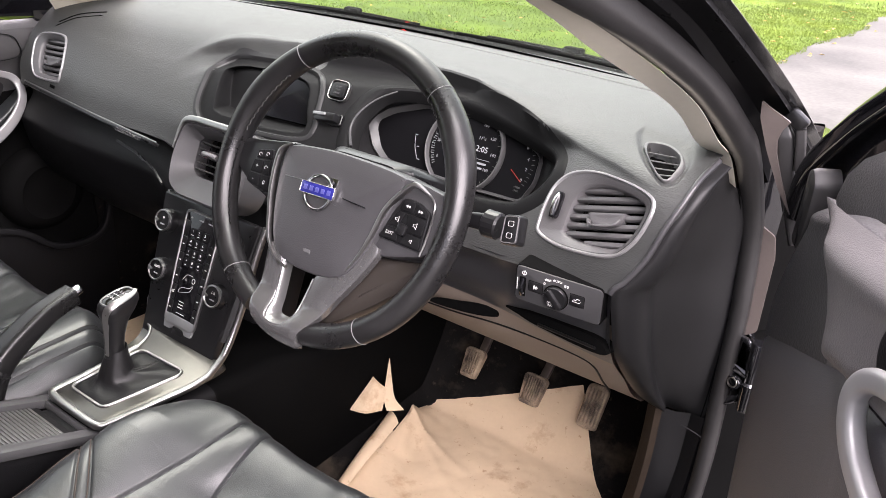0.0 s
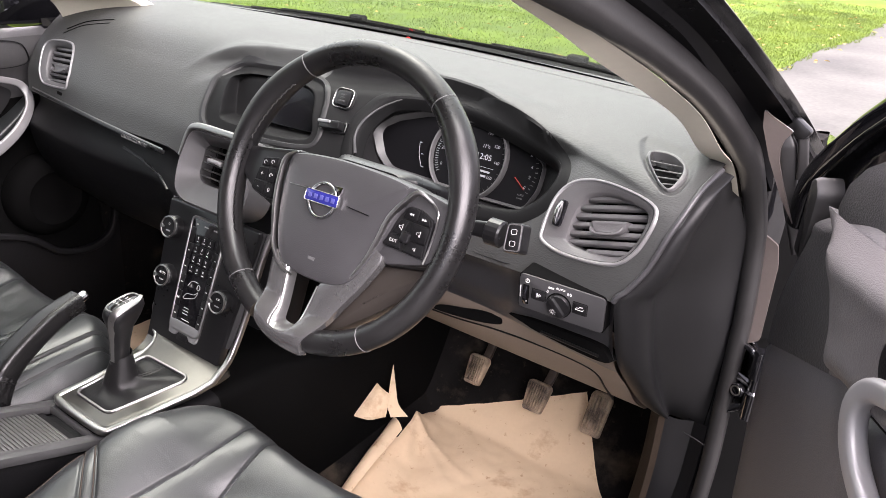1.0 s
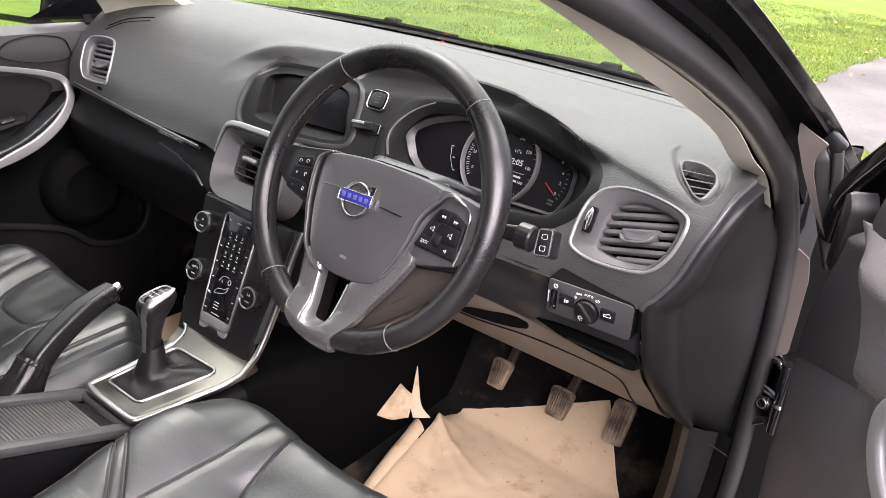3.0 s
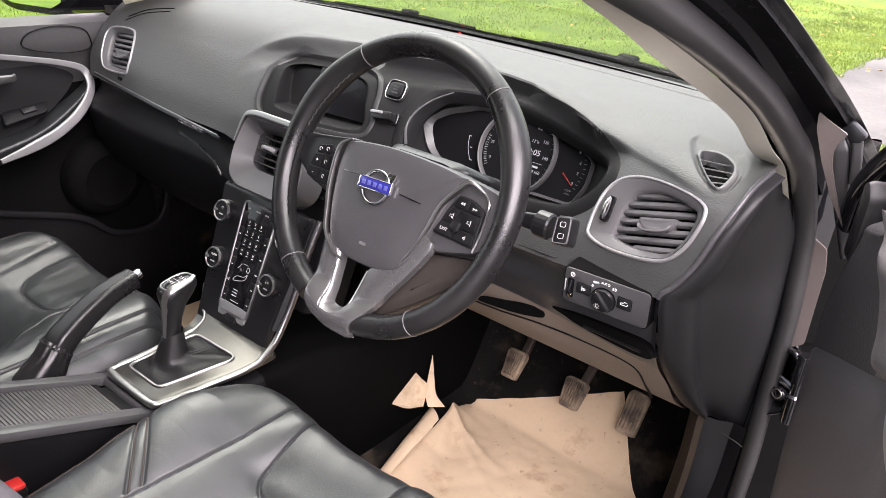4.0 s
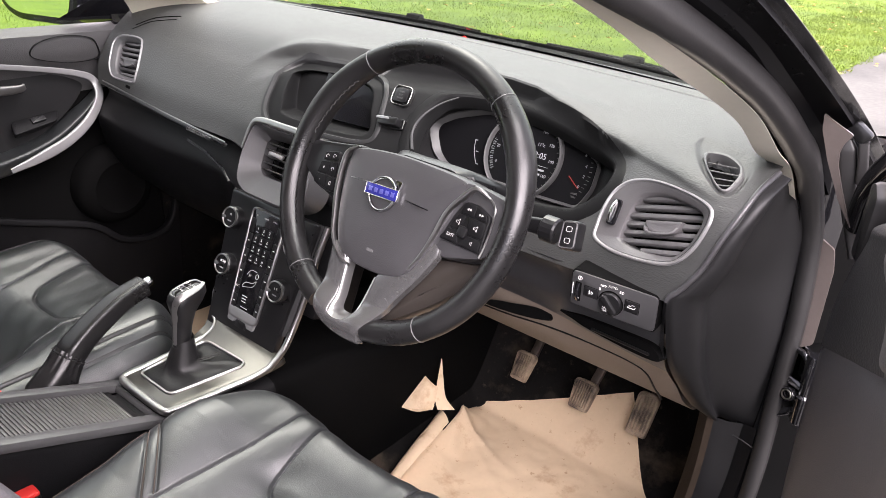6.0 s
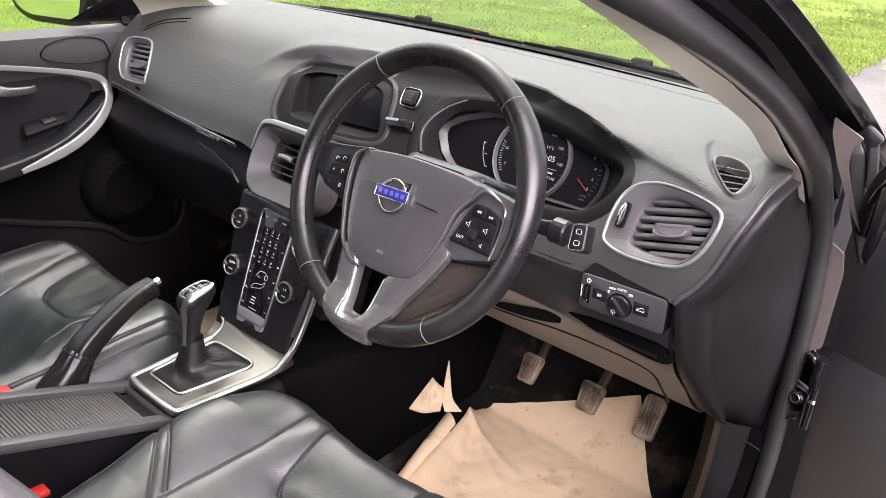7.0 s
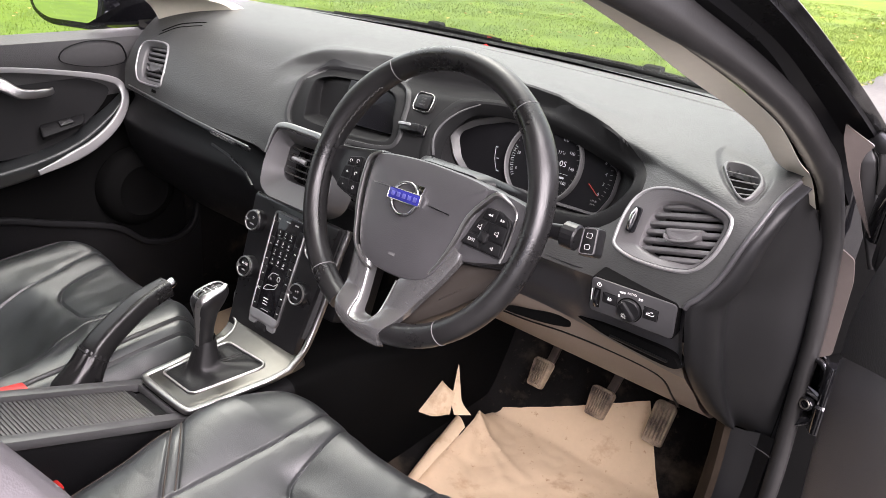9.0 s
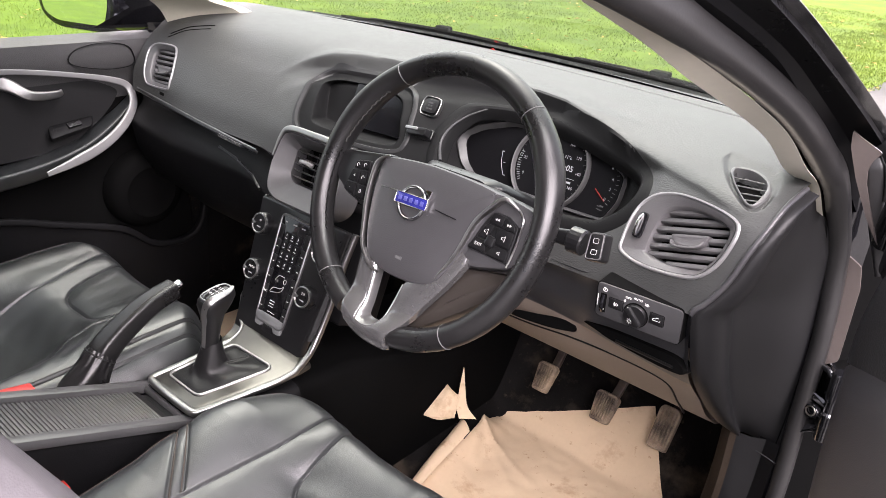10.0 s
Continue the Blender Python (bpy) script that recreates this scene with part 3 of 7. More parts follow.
for t in np.linspace(0.24, 0.80, 4):
    s0, s1 = DEM_IN[:, 1].min(), DEM_IN[:, 1].max()
    s = s0 + (s1 - s0) * t
    nx_ = np.roll(DEM_IN, -1, 0)
    xs = [a[0] + (b[0] - a[0]) * (s - a[1]) / (b[1] - a[1]) for a, b in zip(DEM_IN, nx_) if (a[1] - s) * (b[1] - s) < 0]
    if len(xs) > 1:
        q, nq = on_dash(np.array([(min(xs) - 0.001, s + 0.004), (max(xs) + 0.001, s - 0.008)]), -0.005)
        part("slat", sweep([q[0], (q[0] + q[1]) / 2, q[1]], rect(0.0011, 0.0016, 0.0004, 3), tuple(nq[0])), vent_rim_mat, dem)

# demister slot at the far corner
for off, r in ((0.0, 0.0012), (0.012, 0.0009)):
    q, nq = on_dash(np.array([(x, su(u) + off) for x, u in cat([(-0.656, 2.86), (-0.620, 2.55), (-0.584, 2.40), (-0.550, 2.29)], 6)]), 0.0005)
    part("corner_slot", tube(q, r, 6), lining_shade_mat, dash)

# small moulded mark on the passenger's pad
mp, mn = on_dash(np.array([[-0.575, su(4.62)], [-0.56, su(4.62)]]), 0.0006)
part("moulded_mark", box(0.020, 0.006, 0.0008, axes(mp[0], mp[1] - mp[0], (0, 0.3, 0.9)), 0.0003), lining_shade_mat, dash)

# start button and key
SB = np.array([[0.132, su(2.78)]])
sp, sn = on_dash(SB)
Ms = axes(sp[0], (1, 0.02, 0), (0, 0.55, 0.83)) @ Matrix.Translation((0, 0, 0.0065))
sb = part("start_button", slab(rect(0.028, 0.023, 0.006), 0.006, Ms @ Matrix.Translation((0, 0, 0.004)), 0.0015), smooth_black, dash)
part("rim", frame_ring(rect(0.038, 0.033, 0.011), 0.0016, 0.0030, Ms, 0.0007), silver_mat, sb)
for k, w in enumerate((0.014, 0.012, 0.015)):
    letters(("START", "STOP", "ENGINE")[k], 0.0036, Ms @ Matrix.Translation((0, 0.005 - 0.005 * k, 0.0042)), faint_print, sb, depth=0.0001)
kp, kn = on_dash(np.array([[0.142, su(3.33)]]))
Mk = axes(kp[0], (1, 0.05, 0.10), (0, 0.55, 0.83))
key = thing("key_fob", kp[0], "black and silver key fob pushed into its slot in the dashboard", "key")
part("body", slab(rect(0.038, 0.013, 0.003), 0.03, Mk @ Matrix.Translation((0, 0, 0.016)), 0.002), smooth_black, key)
part("end_cap", slab(rect(0.024, 0.005, 0.002), 0.006, Mk @ Matrix.Translation((-0.010, 0.003, 0.019)), 0.0015), grey_trim, key)
part("slot_frame", frame_ring(rect(0.046, 0.018, 0.004), 0.003, 0.002, Mk), smooth_black, key)

# small red sweet wrapper lying at the foot of the windscreen
solid("wrapper", sweep(cat([(-0.050, 0.648, 1.0145), (-0.047, 0.650, 1.016), (-0.043, 0.649, 1.0155), (-0.039, 0.650, 1.0145)], 4), rect(0.004, 0.002, 0.0006, 3), scale=np.interp(np.arange(13), [0, 4, 12], [0.6, 1.2, 0.3])), red_mat, "small crumpled red wrapper lying on the dashboard", "wrapper")

# centre screen
pts, nn = on_dash(np.array([[-0.022, su(3.56)], [-0.042, su(2.66)], [0.070, su(2.72)], [0.102, su(3.54)]]))
pts = pts + np.outer((0.047, 0.016, 0.016, 0.047), (-0.45, 0.85, -0.28))
Msc = axes(pts.mean(0), pts[3] - pts[0], pts[1] - pts[0])
loc = (pts - pts.mean(0)) @ np.array(Msc)[:3, :2]
screen = part("display", slab(rnd(loc, 0.004), 0.008, Msc, 0.001), display_mat, dash, "dark switched-off display")

# instrument cluster
e = radians(25)
Mc = axes((0.345, 0.318, 0.945), (1, 0, 0), (0, math.sin(e), math.cos(e)))
cluster = thing("instrument_cluster", (0.345, 0.318, 0.90), "lit instrument cluster with a round central dial and silver edging", "instrument cluster")
CL_OUT = rnd([(-0.193, -0.012), (-0.185, 0.006), (-0.150, 0.025), (-0.095, 0.044), (0.056, 0.042), (0.122, 0.010), (0.124, -0.030), (0.110, -0.064), (0.035, -0.066), (-0.028, -0.064), (-0.142, -0.064), (-0.170, -0.045)], 0.009)
CL_IN = rnd([(-0.175, -0.013), (-0.173, 0.0), (-0.147, 0.0165), (-0.092, 0.0355), (0.058, 0.036), (0.117, 0.007), (0.118, -0.029), (0.105, -0.059), (0.033, -0.060), (-0.028, -0.058), (-0.136, -0.057), (-0.157, -0.042)], 0.009)
part("face", slab(CL_IN, 0.01, Mc @ Matrix.Translation((0, 0, 0.0005))), dial_black, cluster)
rows = [np.column_stack([o, np.full(len(o), z)]) for o, z in ((CL_OUT, -0.01), (CL_OUT, 0.008), (CL_OUT * 0.75 + CL_IN * 0.25, 0.010), (CL_OUT * 0.35 + CL_IN * 0.65, 0.006), (CL_IN, 0.0))]
part("silver_edge", sheet(at(Mc, np.array(rows).reshape(-1, 3)).reshape(5, len(CL_IN), 3), close_v=True), edge_mat, cluster, "grey satin edging, broad at one end")
h_out = round_again(np.stack([HOOD[:, 0], -HOOD[:, 1]], 1), 90)
h_out, hn = on_dash(np.stack([h_out[:, 0], -h_out[:, 1]], 1), -0.012)
c_out = round_again(CL_OUT * 1.01, 90)
c_out = at(Mc, np.column_stack([c_out, np.full(90, 0.002)]))
part("surround", sheet(np.array([h_out + (c_out - h_out) * t - hn * 0.012 * math.sin(math.pi * t) for t in np.linspace(0, 1, 8)]), close_v=True), hood_mat, cluster, "dark moulded surround")
Md = Mc @ Matrix.Translation((-0.005, -0.010, 0))
part("dial_rim", lathe([(0.067, 0), (0.067, 0.010), (0.0655, 0.012), (0.0635, 0.011), (0.062, 0.004)], Md, 64, False), edge_mat, cluster)
part("dial", slab(circ(0.062, 64), 0.002, Md @ Matrix.Translation((0, 0, 0.003))), dial_black, cluster)
for k in range(33):
    a = radians(205 - 250 * k / 32)
    r0 = 0.0555 if k % 4 == 0 else 0.0575
    part("tick", box(0.060 - r0, 0.0006, 0.0004, Md @ Matrix.Translation((math.cos(a) * (r0 + 0.060) / 2, math.sin(a) * (r0 + 0.060) / 2, 0.0037)) @ Matrix.Rotation(a, 4, "Z"), 0), faint_print, cluster)
for k in range(9):
    a = radians(205 - 232 * k / 8)
    letters(str(20 * k), 0.0066, Md @ Matrix.Translation((math.cos(a) * 0.0485, math.sin(a) * 0.0485, 0.0034)), dim_lit, cluster, depth=0.0001)
letters("11°c", 0.0072, Mc @ Matrix.Translation((0.019, 0.012, 0.0034)), lit_white, cluster, depth=0.0001)
letters("12:05", 0.0125, Mc @ Matrix.Translation((0.020, -0.004, 0.0034)), lit_white, cluster, depth=0.0001)
part("line", box(0.055, 0.0006, 0.0004, Mc @ Matrix.Translation((0.014, -0.0185, 0.0035)), 0), dim_lit, cluster)
for yy, ww in ((-0.0245, 0.030), (-0.0315, 0.020)):
    part("reading", box(ww, 0.0030, 0.0004, Mc @ Matrix.Translation((0.022, yy, 0.0035)), 0), dim_lit, cluster)
# rev counter on the right, fuel gauge on the left
for k, (nx, ny) in enumerate(((0.098, -0.031), (0.101, -0.015), (0.100, 0.000), (0.094, 0.016))):
    letters(str(2 * k), 0.0066, Mc @ Matrix.Translation((nx, ny, 0.0012)), dim_lit, cluster, depth=0.0001)
for tx, ty_ in cat([(0.1035, -0.037), (0.1075, -0.025), (0.1095, -0.013), (0.1085, 0.001), (0.1040, 0.014)], 2):
    part("tick", box(0.0042, 0.0007, 0.0004, Mc @ Matrix.Translation((tx, ty_, 0.0012)) @ Matrix.Rotation((ty_ + 0.012) * 14, 4, "Z"), 0), faint_print, cluster)
part("needle", box(0.0245, 0.0010, 0.0008, Mc @ Matrix.Translation((0.089, -0.027, 0.003)) @ Matrix.Rotation(radians(-35), 4, "Z"), 0), lit_red, cluster, "red needle")
letters("x1000", 0.0042, Mc @ Matrix.Translation((0.095, -0.0425, 0.001)), faint_print, cluster, depth=0.0001)
letters("r/min", 0.0042, Mc @ Matrix.Translation((0.095, -0.0475, 0.001)), faint_print, cluster, depth=0.0001)
part("fuel_arc", tube(at(Mc, cat([(-0.099, -0.008, 0.0015), (-0.094, -0.027, 0.0015), (-0.084, -0.044, 0.0015)], 6)), 0.0005, 5), dim_lit, cluster)
for mx, my in ((-0.097, -0.008), (-0.089, -0.025), (-0.082, -0.044)):
    part("mark", box(0.0045, 0.0014, 0.0004, Mc @ Matrix.Translation((mx, my, 0.0015)), 0), dim_lit, cluster)
for k in range(13):
    a = radians(168 + 46 * k / 12)
    part("tick", box(0.005, 0.0008, 0.0004, Md @ Matrix.Translation((math.cos(a) * 0.0565, math.sin(a) * 0.0565, 0.0037)) @ Matrix.Rotation(a, 4, "Z"), 0), dim_lit, cluster)

# strip below the passenger's pad, with its badge
xs = np.linspace(-0.664, -0.205, 40)
sp = np.stack([xs, np.interp(xs, [-0.664, -0.40, -0.205], [0.186, 0.166, 0.163]), np.interp(xs, [-0.664, -0.40, -0.28, -0.205], [0.868, 0.859, 0.852, 0.848])], 1)
part("trim_strip", sweep(sp, rect(0.006, 0.008, 0.002, 3), (0, -0.7, 0.7), scale=np.stack([np.ones(40), np.interp(xs, [-0.664, -0.35, -0.30, -0.215, -0.205], [0.8, 0.8, 1.9, 1.9, 0.3])], 1)), smooth_black, dash)
part("silver_line", tube(sp + np.array([0, -0.003, 0.007]), 0.0014, 6), silver_mat, dash)
Mb = axes((-0.268, 0.147, 0.8590), (1, 0, -0.055), (0, 0.25, 0.95))
letters("CROSS COUNTRY", 0.0092, Mb, silver_mat, dash, "badge_lettering", depth=0.0006)

# lower dash: passenger's glovebox side
gx = np.linspace(-0.71, -0.10, 30)
prof = [(0.178, 0.862), (0.195, 0.848), (0.196, 0.83), (0.170, 0.80), (0.165, 0.775), (0.185, 0.70), (0.25, 0.62), (0.42, 0.60)]
G = np.array([[(x, y + 0.02 * step(-0.45, -0.7, x) - 0.03 * step(-0.25, -0.12, x), z) for x in gx] for y, z in cat(prof, 5)])
v, f = sheet(G)
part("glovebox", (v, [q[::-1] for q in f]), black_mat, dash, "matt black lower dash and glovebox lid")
part("lid_seam", tube([(-0.155, 0.128, 0.80), (-0.2, 0.145, 0.812), (-0.27, 0.158, 0.823), (-0.33, 0.164, 0.828)], 0.0025, 6), smooth_black, dash)


# driver's lower dash: charcoal part with the light switches, then the beige knee panel
def low(x, t):
    """The driver's lower dash at x, from its upper edge (t = 0) to the bottom of the knee panel (t = 6)."""
    w = step(0.40, 0.70, x)
    pts = [(0.176 - 0.032 * w, 0.862 + 0.02 * w), (0.196 - 0.052 * w, 0.835 + 0.022 * w), (0.206 - 0.045 * w, 0.795 + 0.012 * w), (0.222 - 0.035 * w, 0.762), (0.245, 0.705), (0.290, 0.655), (0.345, 0.610)]
    seat_ = 0.014 * step(0.50, 0.53, x) * step(0.662, 0.652, x)
    return cat([(float(a) + float(seat_) * (i < 3), float(b)) for i, (a, b) in enumerate(pts)], 8)


lx = np.linspace(0.14, 0.664, 48)
G = np.array([[(x, *p) for p in low(np.float64(x), 0)] for x in lx])
up = 26
sh = sheet(G[:, :up])
part("lower_panel", sh, face_mat, dash, "charcoal lower dash")
knee = part("knee_panel", sheet(G[:, up - 1:]), beige_mat, dash, "beige-brown knee panel below the wheel")
part("knee_return", sheet(np.array([[(x, *p) for p in ((0.345, 0.610), (0.36, 0.603), (0.47, 0.64))] for x in lx])), beige_mat, knee)
# recessed line of the fuse lid
lid = cat([(0.25, 0.254, 0.692), (0.3697, 0.2483, 0.7002), (0.4542, 0.2392, 0.715), (0.5311, 0.2321, 0.7232), (0.5977, 0.227, 0.7253), (0.6196, 0.2414, 0.7089), (0.6215, 0.2836, 0.6614), (0.618, 0.334, 0.612)], 8)
part("lid_gap", tube(lid + np.array([0, -0.0005, 0.0]), 0.0016, 6), black_mat, knee)
# storage slot under the light switches: a black plate paints its shade
part("storage_slot_shade", slab(cat([(-0.0814, 0.0078), (-0.0383, 0.0105), (0.020, 0.0110), (0.0733, 0.0085), (0.0904, -0.0078), (0.0522, -0.0102), (-0.027, -0.0034), (-0.0564, 0.0022)], 4, True), 0.02, axes((0.575, 0.190, 0.778), (0.151, -0.034, 0.024), (0, 0.1, 1)) @ Matrix.Translation((0, 0, 0.006))), void_mat, dash, "black plate standing in for the shade in the open storage slot")
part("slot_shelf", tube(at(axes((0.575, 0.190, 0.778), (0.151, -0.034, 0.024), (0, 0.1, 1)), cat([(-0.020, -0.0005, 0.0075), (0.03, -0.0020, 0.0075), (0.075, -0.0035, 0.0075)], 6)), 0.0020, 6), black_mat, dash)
# flat black plate paints the shade of the opening under the column
part("column_hole_shade", slab(cat([(-0.0479, 0.0081), (-0.012, 0.0150), (0.0214, 0.0218), (0.0523, 0.0232), (0.0577, 0.0163), (0.0464, 0.0090), (0.0027, 0.0021), (-0.0554, -0.0013)], 4, True), 0.02, axes((0.415, 0.224, 0.722), (1, -0.02, 0.03), (0, 0.45, 0.9)) @ Matrix.Translation((0, 0, 0.010))), void_mat, knee, "black plate standing in for the shade in the opening under the column")

# light switch panel
Ml = axes((0.597, 0.1424, 0.8558), (1, 0.05, 0.01), (0, -0.05, 1))
LP = rect(0.114, 0.0485, 0.007)
lights = part("light_panel", slab(LP, 0.035, Ml @ Matrix.Translation((0, 0, 0.002)), 0.0015), panel_mat, dash, "black light switch panel with a rotary knob")
part("gap", slab(rect(0.1170, 0.0510, 0.008), 0.032, Ml @ Matrix.Translation((0, 0, 0.0002)), 0.001), lining_shade_mat, lights)
Kn = Ml @ Matrix.Translation((-0.0015, -0.0040, 0.0020))
kb = part("light_knob", lathe([(0.0150, 0), (0.0150, 0.004), (0.0142, 0.0055), (0.0125, 0.0055)], Kn, 40), smooth_black, lights)
part("grip", slab(rnd([(-0.0135, -0.0036), (0.0135, -0.0036), (0.0135, 0.0036), (-0.0135, 0.0036)], 0.0024), 0.006, Kn @ Matrix.Translation((0, 0, 0.0100)) @ Matrix.Rotation(radians(-48), 4, "Z"), 0.0014), smooth_black, kb)
part("ring", lathe([(0.0165, 0), (0.0165, 0.0010), (0.0153, 0.0015)], Kn, 40, False), lining_shade_mat, kb)
part("mark", box(0.0011, 0.0046, 0.0005, Kn @ Matrix.Translation((-0.0088, 0.0080, 0.0058)) @ Matrix.Rotation(radians(12), 4, "Z"), 0), white_mat, kb)
part("lamp_symbol", frame_ring(circ(0.0024, 16), 0.0008, 0.0004, Kn @ Matrix.Translation((-0.0050, -0.0080, 0.0058)), 0.0001), dim_print, kb)
for k in range(8):
    a = math.pi * k / 4
    part("ray", box(0.0012, 0.0005, 0.0004, Kn @ Matrix.Translation((-0.0050 + 0.0036 * math.cos(a), -0.0080 + 0.0036 * math.sin(a), 0.0059)) @ Matrix.Rotation(a, 4, "Z"), 0), dim_print, kb)
Mp = Ml @ Matrix.Translation((0, 0, 0.0021))
letters("0", 0.0056, Mp @ Matrix.Translation((-0.0180, 0.0100, 0)), white_mat, lights, depth=0.0001)
letters("AUTO", 0.0043, Mp @ Matrix.Translation((-0.0012, 0.0180, 0)), white_mat, lights, depth=0.0001)


def beam(M, sx, parent, w=0.0):
    """A lamp symbol: a half round with rays on one side."""
    part("symbol", frame_ring(rnd([(0, -0.0019), (sx * 0.0012, -0.0019), (sx * 0.0030, 0.0), (sx * 0.0012, 0.0019), (0, 0.0019)], 0.0007), 0.0005, 0.0003, M, 0.0001), white_mat, parent)
    for k in (-1, 0, 1):
        part("ray", box(0.0022, 0.0005, 0.0003, M @ Matrix.Translation((-sx * 0.0019, 0.0013 * k, 0.0002)), 0), white_mat, parent)


beam(Mp @ Matrix.Translation((-0.0118, 0.0163, 0)) @ Matrix.Diagonal((0.75, 0.75, 1, 1)), 1, lights)
beam(Mp @ Matrix.Translation((-0.0158, 0.0160, 0)) @ Matrix.Diagonal((0.75, 0.75, 1, 1)), -1, lights)
beam(Mp @ Matrix.Translation((0.0112, 0.0150, 0)), 1, lights)
for bx, by, w, h in ((-0.0293, 0.0010, 0.0185, 0.0135), (0.0258, 0.0005, 0.0180, 0.0150)):
    b = part("push_button", slab(rect(w, h, 0.0012), 0.004, Ml @ Matrix.Translation((bx, by, 0.0032)), 0.0008), smooth_black, lights)
    part("button_gap", frame_ring(rect(w + 0.0012, h + 0.0012, 0.0016), 0.0007, 0.0003, Ml @ Matrix.Translation((bx, by, 0.0020)), 0.0001), lining_shade_mat, b)
    Mt = Ml @ Matrix.Translation((bx, by, 0.0033))
    if bx < 0:
        beam(Mt @ Matrix.Translation((0.0004, 0, 0)), 1, b)
        part("stroke", box(0.0005, 0.0060, 0.0003, Mt @ Matrix.Translation((-0.0016, 0, 0.0002)), 0), white_mat, b)
    else:
        part("symbol", tube(at(Mt, cat([(-0.0048, -0.0012, 0.0003), (-0.0040, 0.0010, 0.0003), (-0.0012, 0.0014, 0.0003), (0.0006, 0.0032, 0.0003), (0.0036, 0.0030, 0.0003)], 4)), 0.0003, 5), white_mat, b)
        part("symbol", tube(at(Mt, [(-0.0048, -0.0014, 0.0003), (0.0, -0.0014, 0.0003), (0.0046, -0.0012, 0.0003), (0.0048, 0.0010, 0.0003)]), 0.0003, 5), white_mat, b)
part("dimmer_slot", slab(rect(0.0085, 0.0270, 0.0010), 0.002, Ml @ Matrix.Translation((-0.0470, -0.0035, 0.0023))), lining_shade_mat, lights)
part("dimmer_wheel", sweep(cat([(0, -0.0115, 0.000), (0, 0, 0.0055), (0, 0.0115, 0.000)], 4), rect(0.0058, 0.004, 0.001, 3), (1, 0, 0)), gloss_black, lights).matrix_basis = Ml @ Matrix.Translation((-0.0465, -0.0035, 0.0018))
part("dimmer_mark", box(0.0050, 0.0010, 0.0006, Ml @ Matrix.Translation((-0.0465, -0.0110, 0.0050)), 0), white_mat, lights)
part("scale", box(0.0011, 0.0165, 0.0004, Ml @ Matrix.Translation((-0.0545, -0.0010, 0.0022)), 0), white_mat, lights)
part("symbol", frame_ring(circ(0.0030, 16), 0.0007, 0.0004, Mp @ Matrix.Translation((-0.0457, 0.0160, 0)), 0.0001), white_mat, lights)
part("symbol", box(0.0006, 0.0030, 0.0003, Mp @ Matrix.Translation((-0.0457, 0.0165, 0)), 0), white_mat, lights)

# ---- steering column and stalks ----
ev = radians(25.5)
V_, N_ = Vector((0, math.sin(ev), math.cos(ev))), Vector((0, -math.cos(ev), math.sin(ev)))
WC = Vector((0.36, 0.0, 0.97))
MW = axes(WC, (1, 0, 0), V_)
column = thing("steering_column", (0.36, 0.15, 0.88), "steering column cover, black above and beige below, with stalks", "steering column")


def col_sec(d, w, top, bot):
    """Rounded section of the cover, d behind the wheel's plane."""
    o = rnd([(-w, top), (w, top), (w * 1.05, (top + bot) / 2), (w * 0.8, bot), (-w * 0.8, bot), (-w * 1.05, (top + bot) / 2)], 0.02)
    return at(MW, np.column_stack([o, np.full(len(o), -d)]))


part("lower_cover", sheet(np.array([col_sec(*s) for s in ((0.045, 0.032, -0.01, -0.044), (0.06, 0.038, -0.01, -0.052), (0.12, 0.040, -0.01, -0.056), (0.20, 0.040, -0.02, -0.056))]), close_v=True, cap=True), beige_mat, column, "beige-brown lower cover")
part("upper_cover", sheet(np.array([col_sec(*s) for s in ((0.045, 0.05, 0.045, -0.012), (0.06, 0.064, 0.052, -0.016), (0.14, 0.068, 0.050, -0.016), (0.30, 0.07, 0.04, -0.02))]), close_v=True, cap=True), smooth_black, column)
# wiper stalk on the right
st = at(MW, [(0.06, 0.004, -0.07), (0.10, 0.008, -0.068), (0.15, 0.014, -0.064), (0.178, 0.017, -0.061)])
stalk = part("wiper_stalk", sweep(cat(st, 5), rnd([(-0.008, -0.012), (0.008, -0.012), (0.009, 0.012), (-0.009, 0.012)], 0.005), N_, scale=np.interp(np.arange(16), [0, 10, 15], [0.8, 0.95, 1.15])), smooth_black, column)
Me = MW @ Matrix.Translation((0.212, 0.019, -0.060)) @ Matrix.Rotation(radians(8), 4, "Z")
part("end_block", slab(rnd([(-0.011, -0.018), (0.011, -0.017), (0.010, 0.016), (-0.010, 0.015)], 0.005), 0.020, Me @ Matrix.Translation((0, 0, 0.012)), 0.003), smooth_black, stalk, "black stalk end with white symbols")
part("ring", frame_ring(rnd([(-0.0095, -0.0165), (0.0095, -0.0155), (0.0085, 0.0145), (-0.0085, 0.0135)], 0.004), 0.0012, 0.0008, Me @ Matrix.Translation((0, 0, 0.012)), 0.0003), edge_mat, stalk)
for yy in (-0.0075, 0.0055):
    part("symbol", frame_ring(rect(0.007, 0.006, 0.002), 0.0005, 0.0003, Me @ Matrix.Translation((0, yy, 0.0121)), 0.0001), dim_print, stalk)
part("knurled_wheel", lathe([(0.013, -0.01), (0.0155, -0.008), (0.0155, 0.008), (0.013, 0.01)], MW @ Matrix.Translation((0.184, 0.017, -0.060)) @ Matrix.Rotation(radians(90), 4, "Y"), 18), smooth_black, stalk, smooth=10)
st = at(MW, [(-0.06, -0.005, -0.07), (-0.10, -0.004, -0.066), (-0.15, 0.0, -0.060), (-0.19, 0.006, -0.056)])
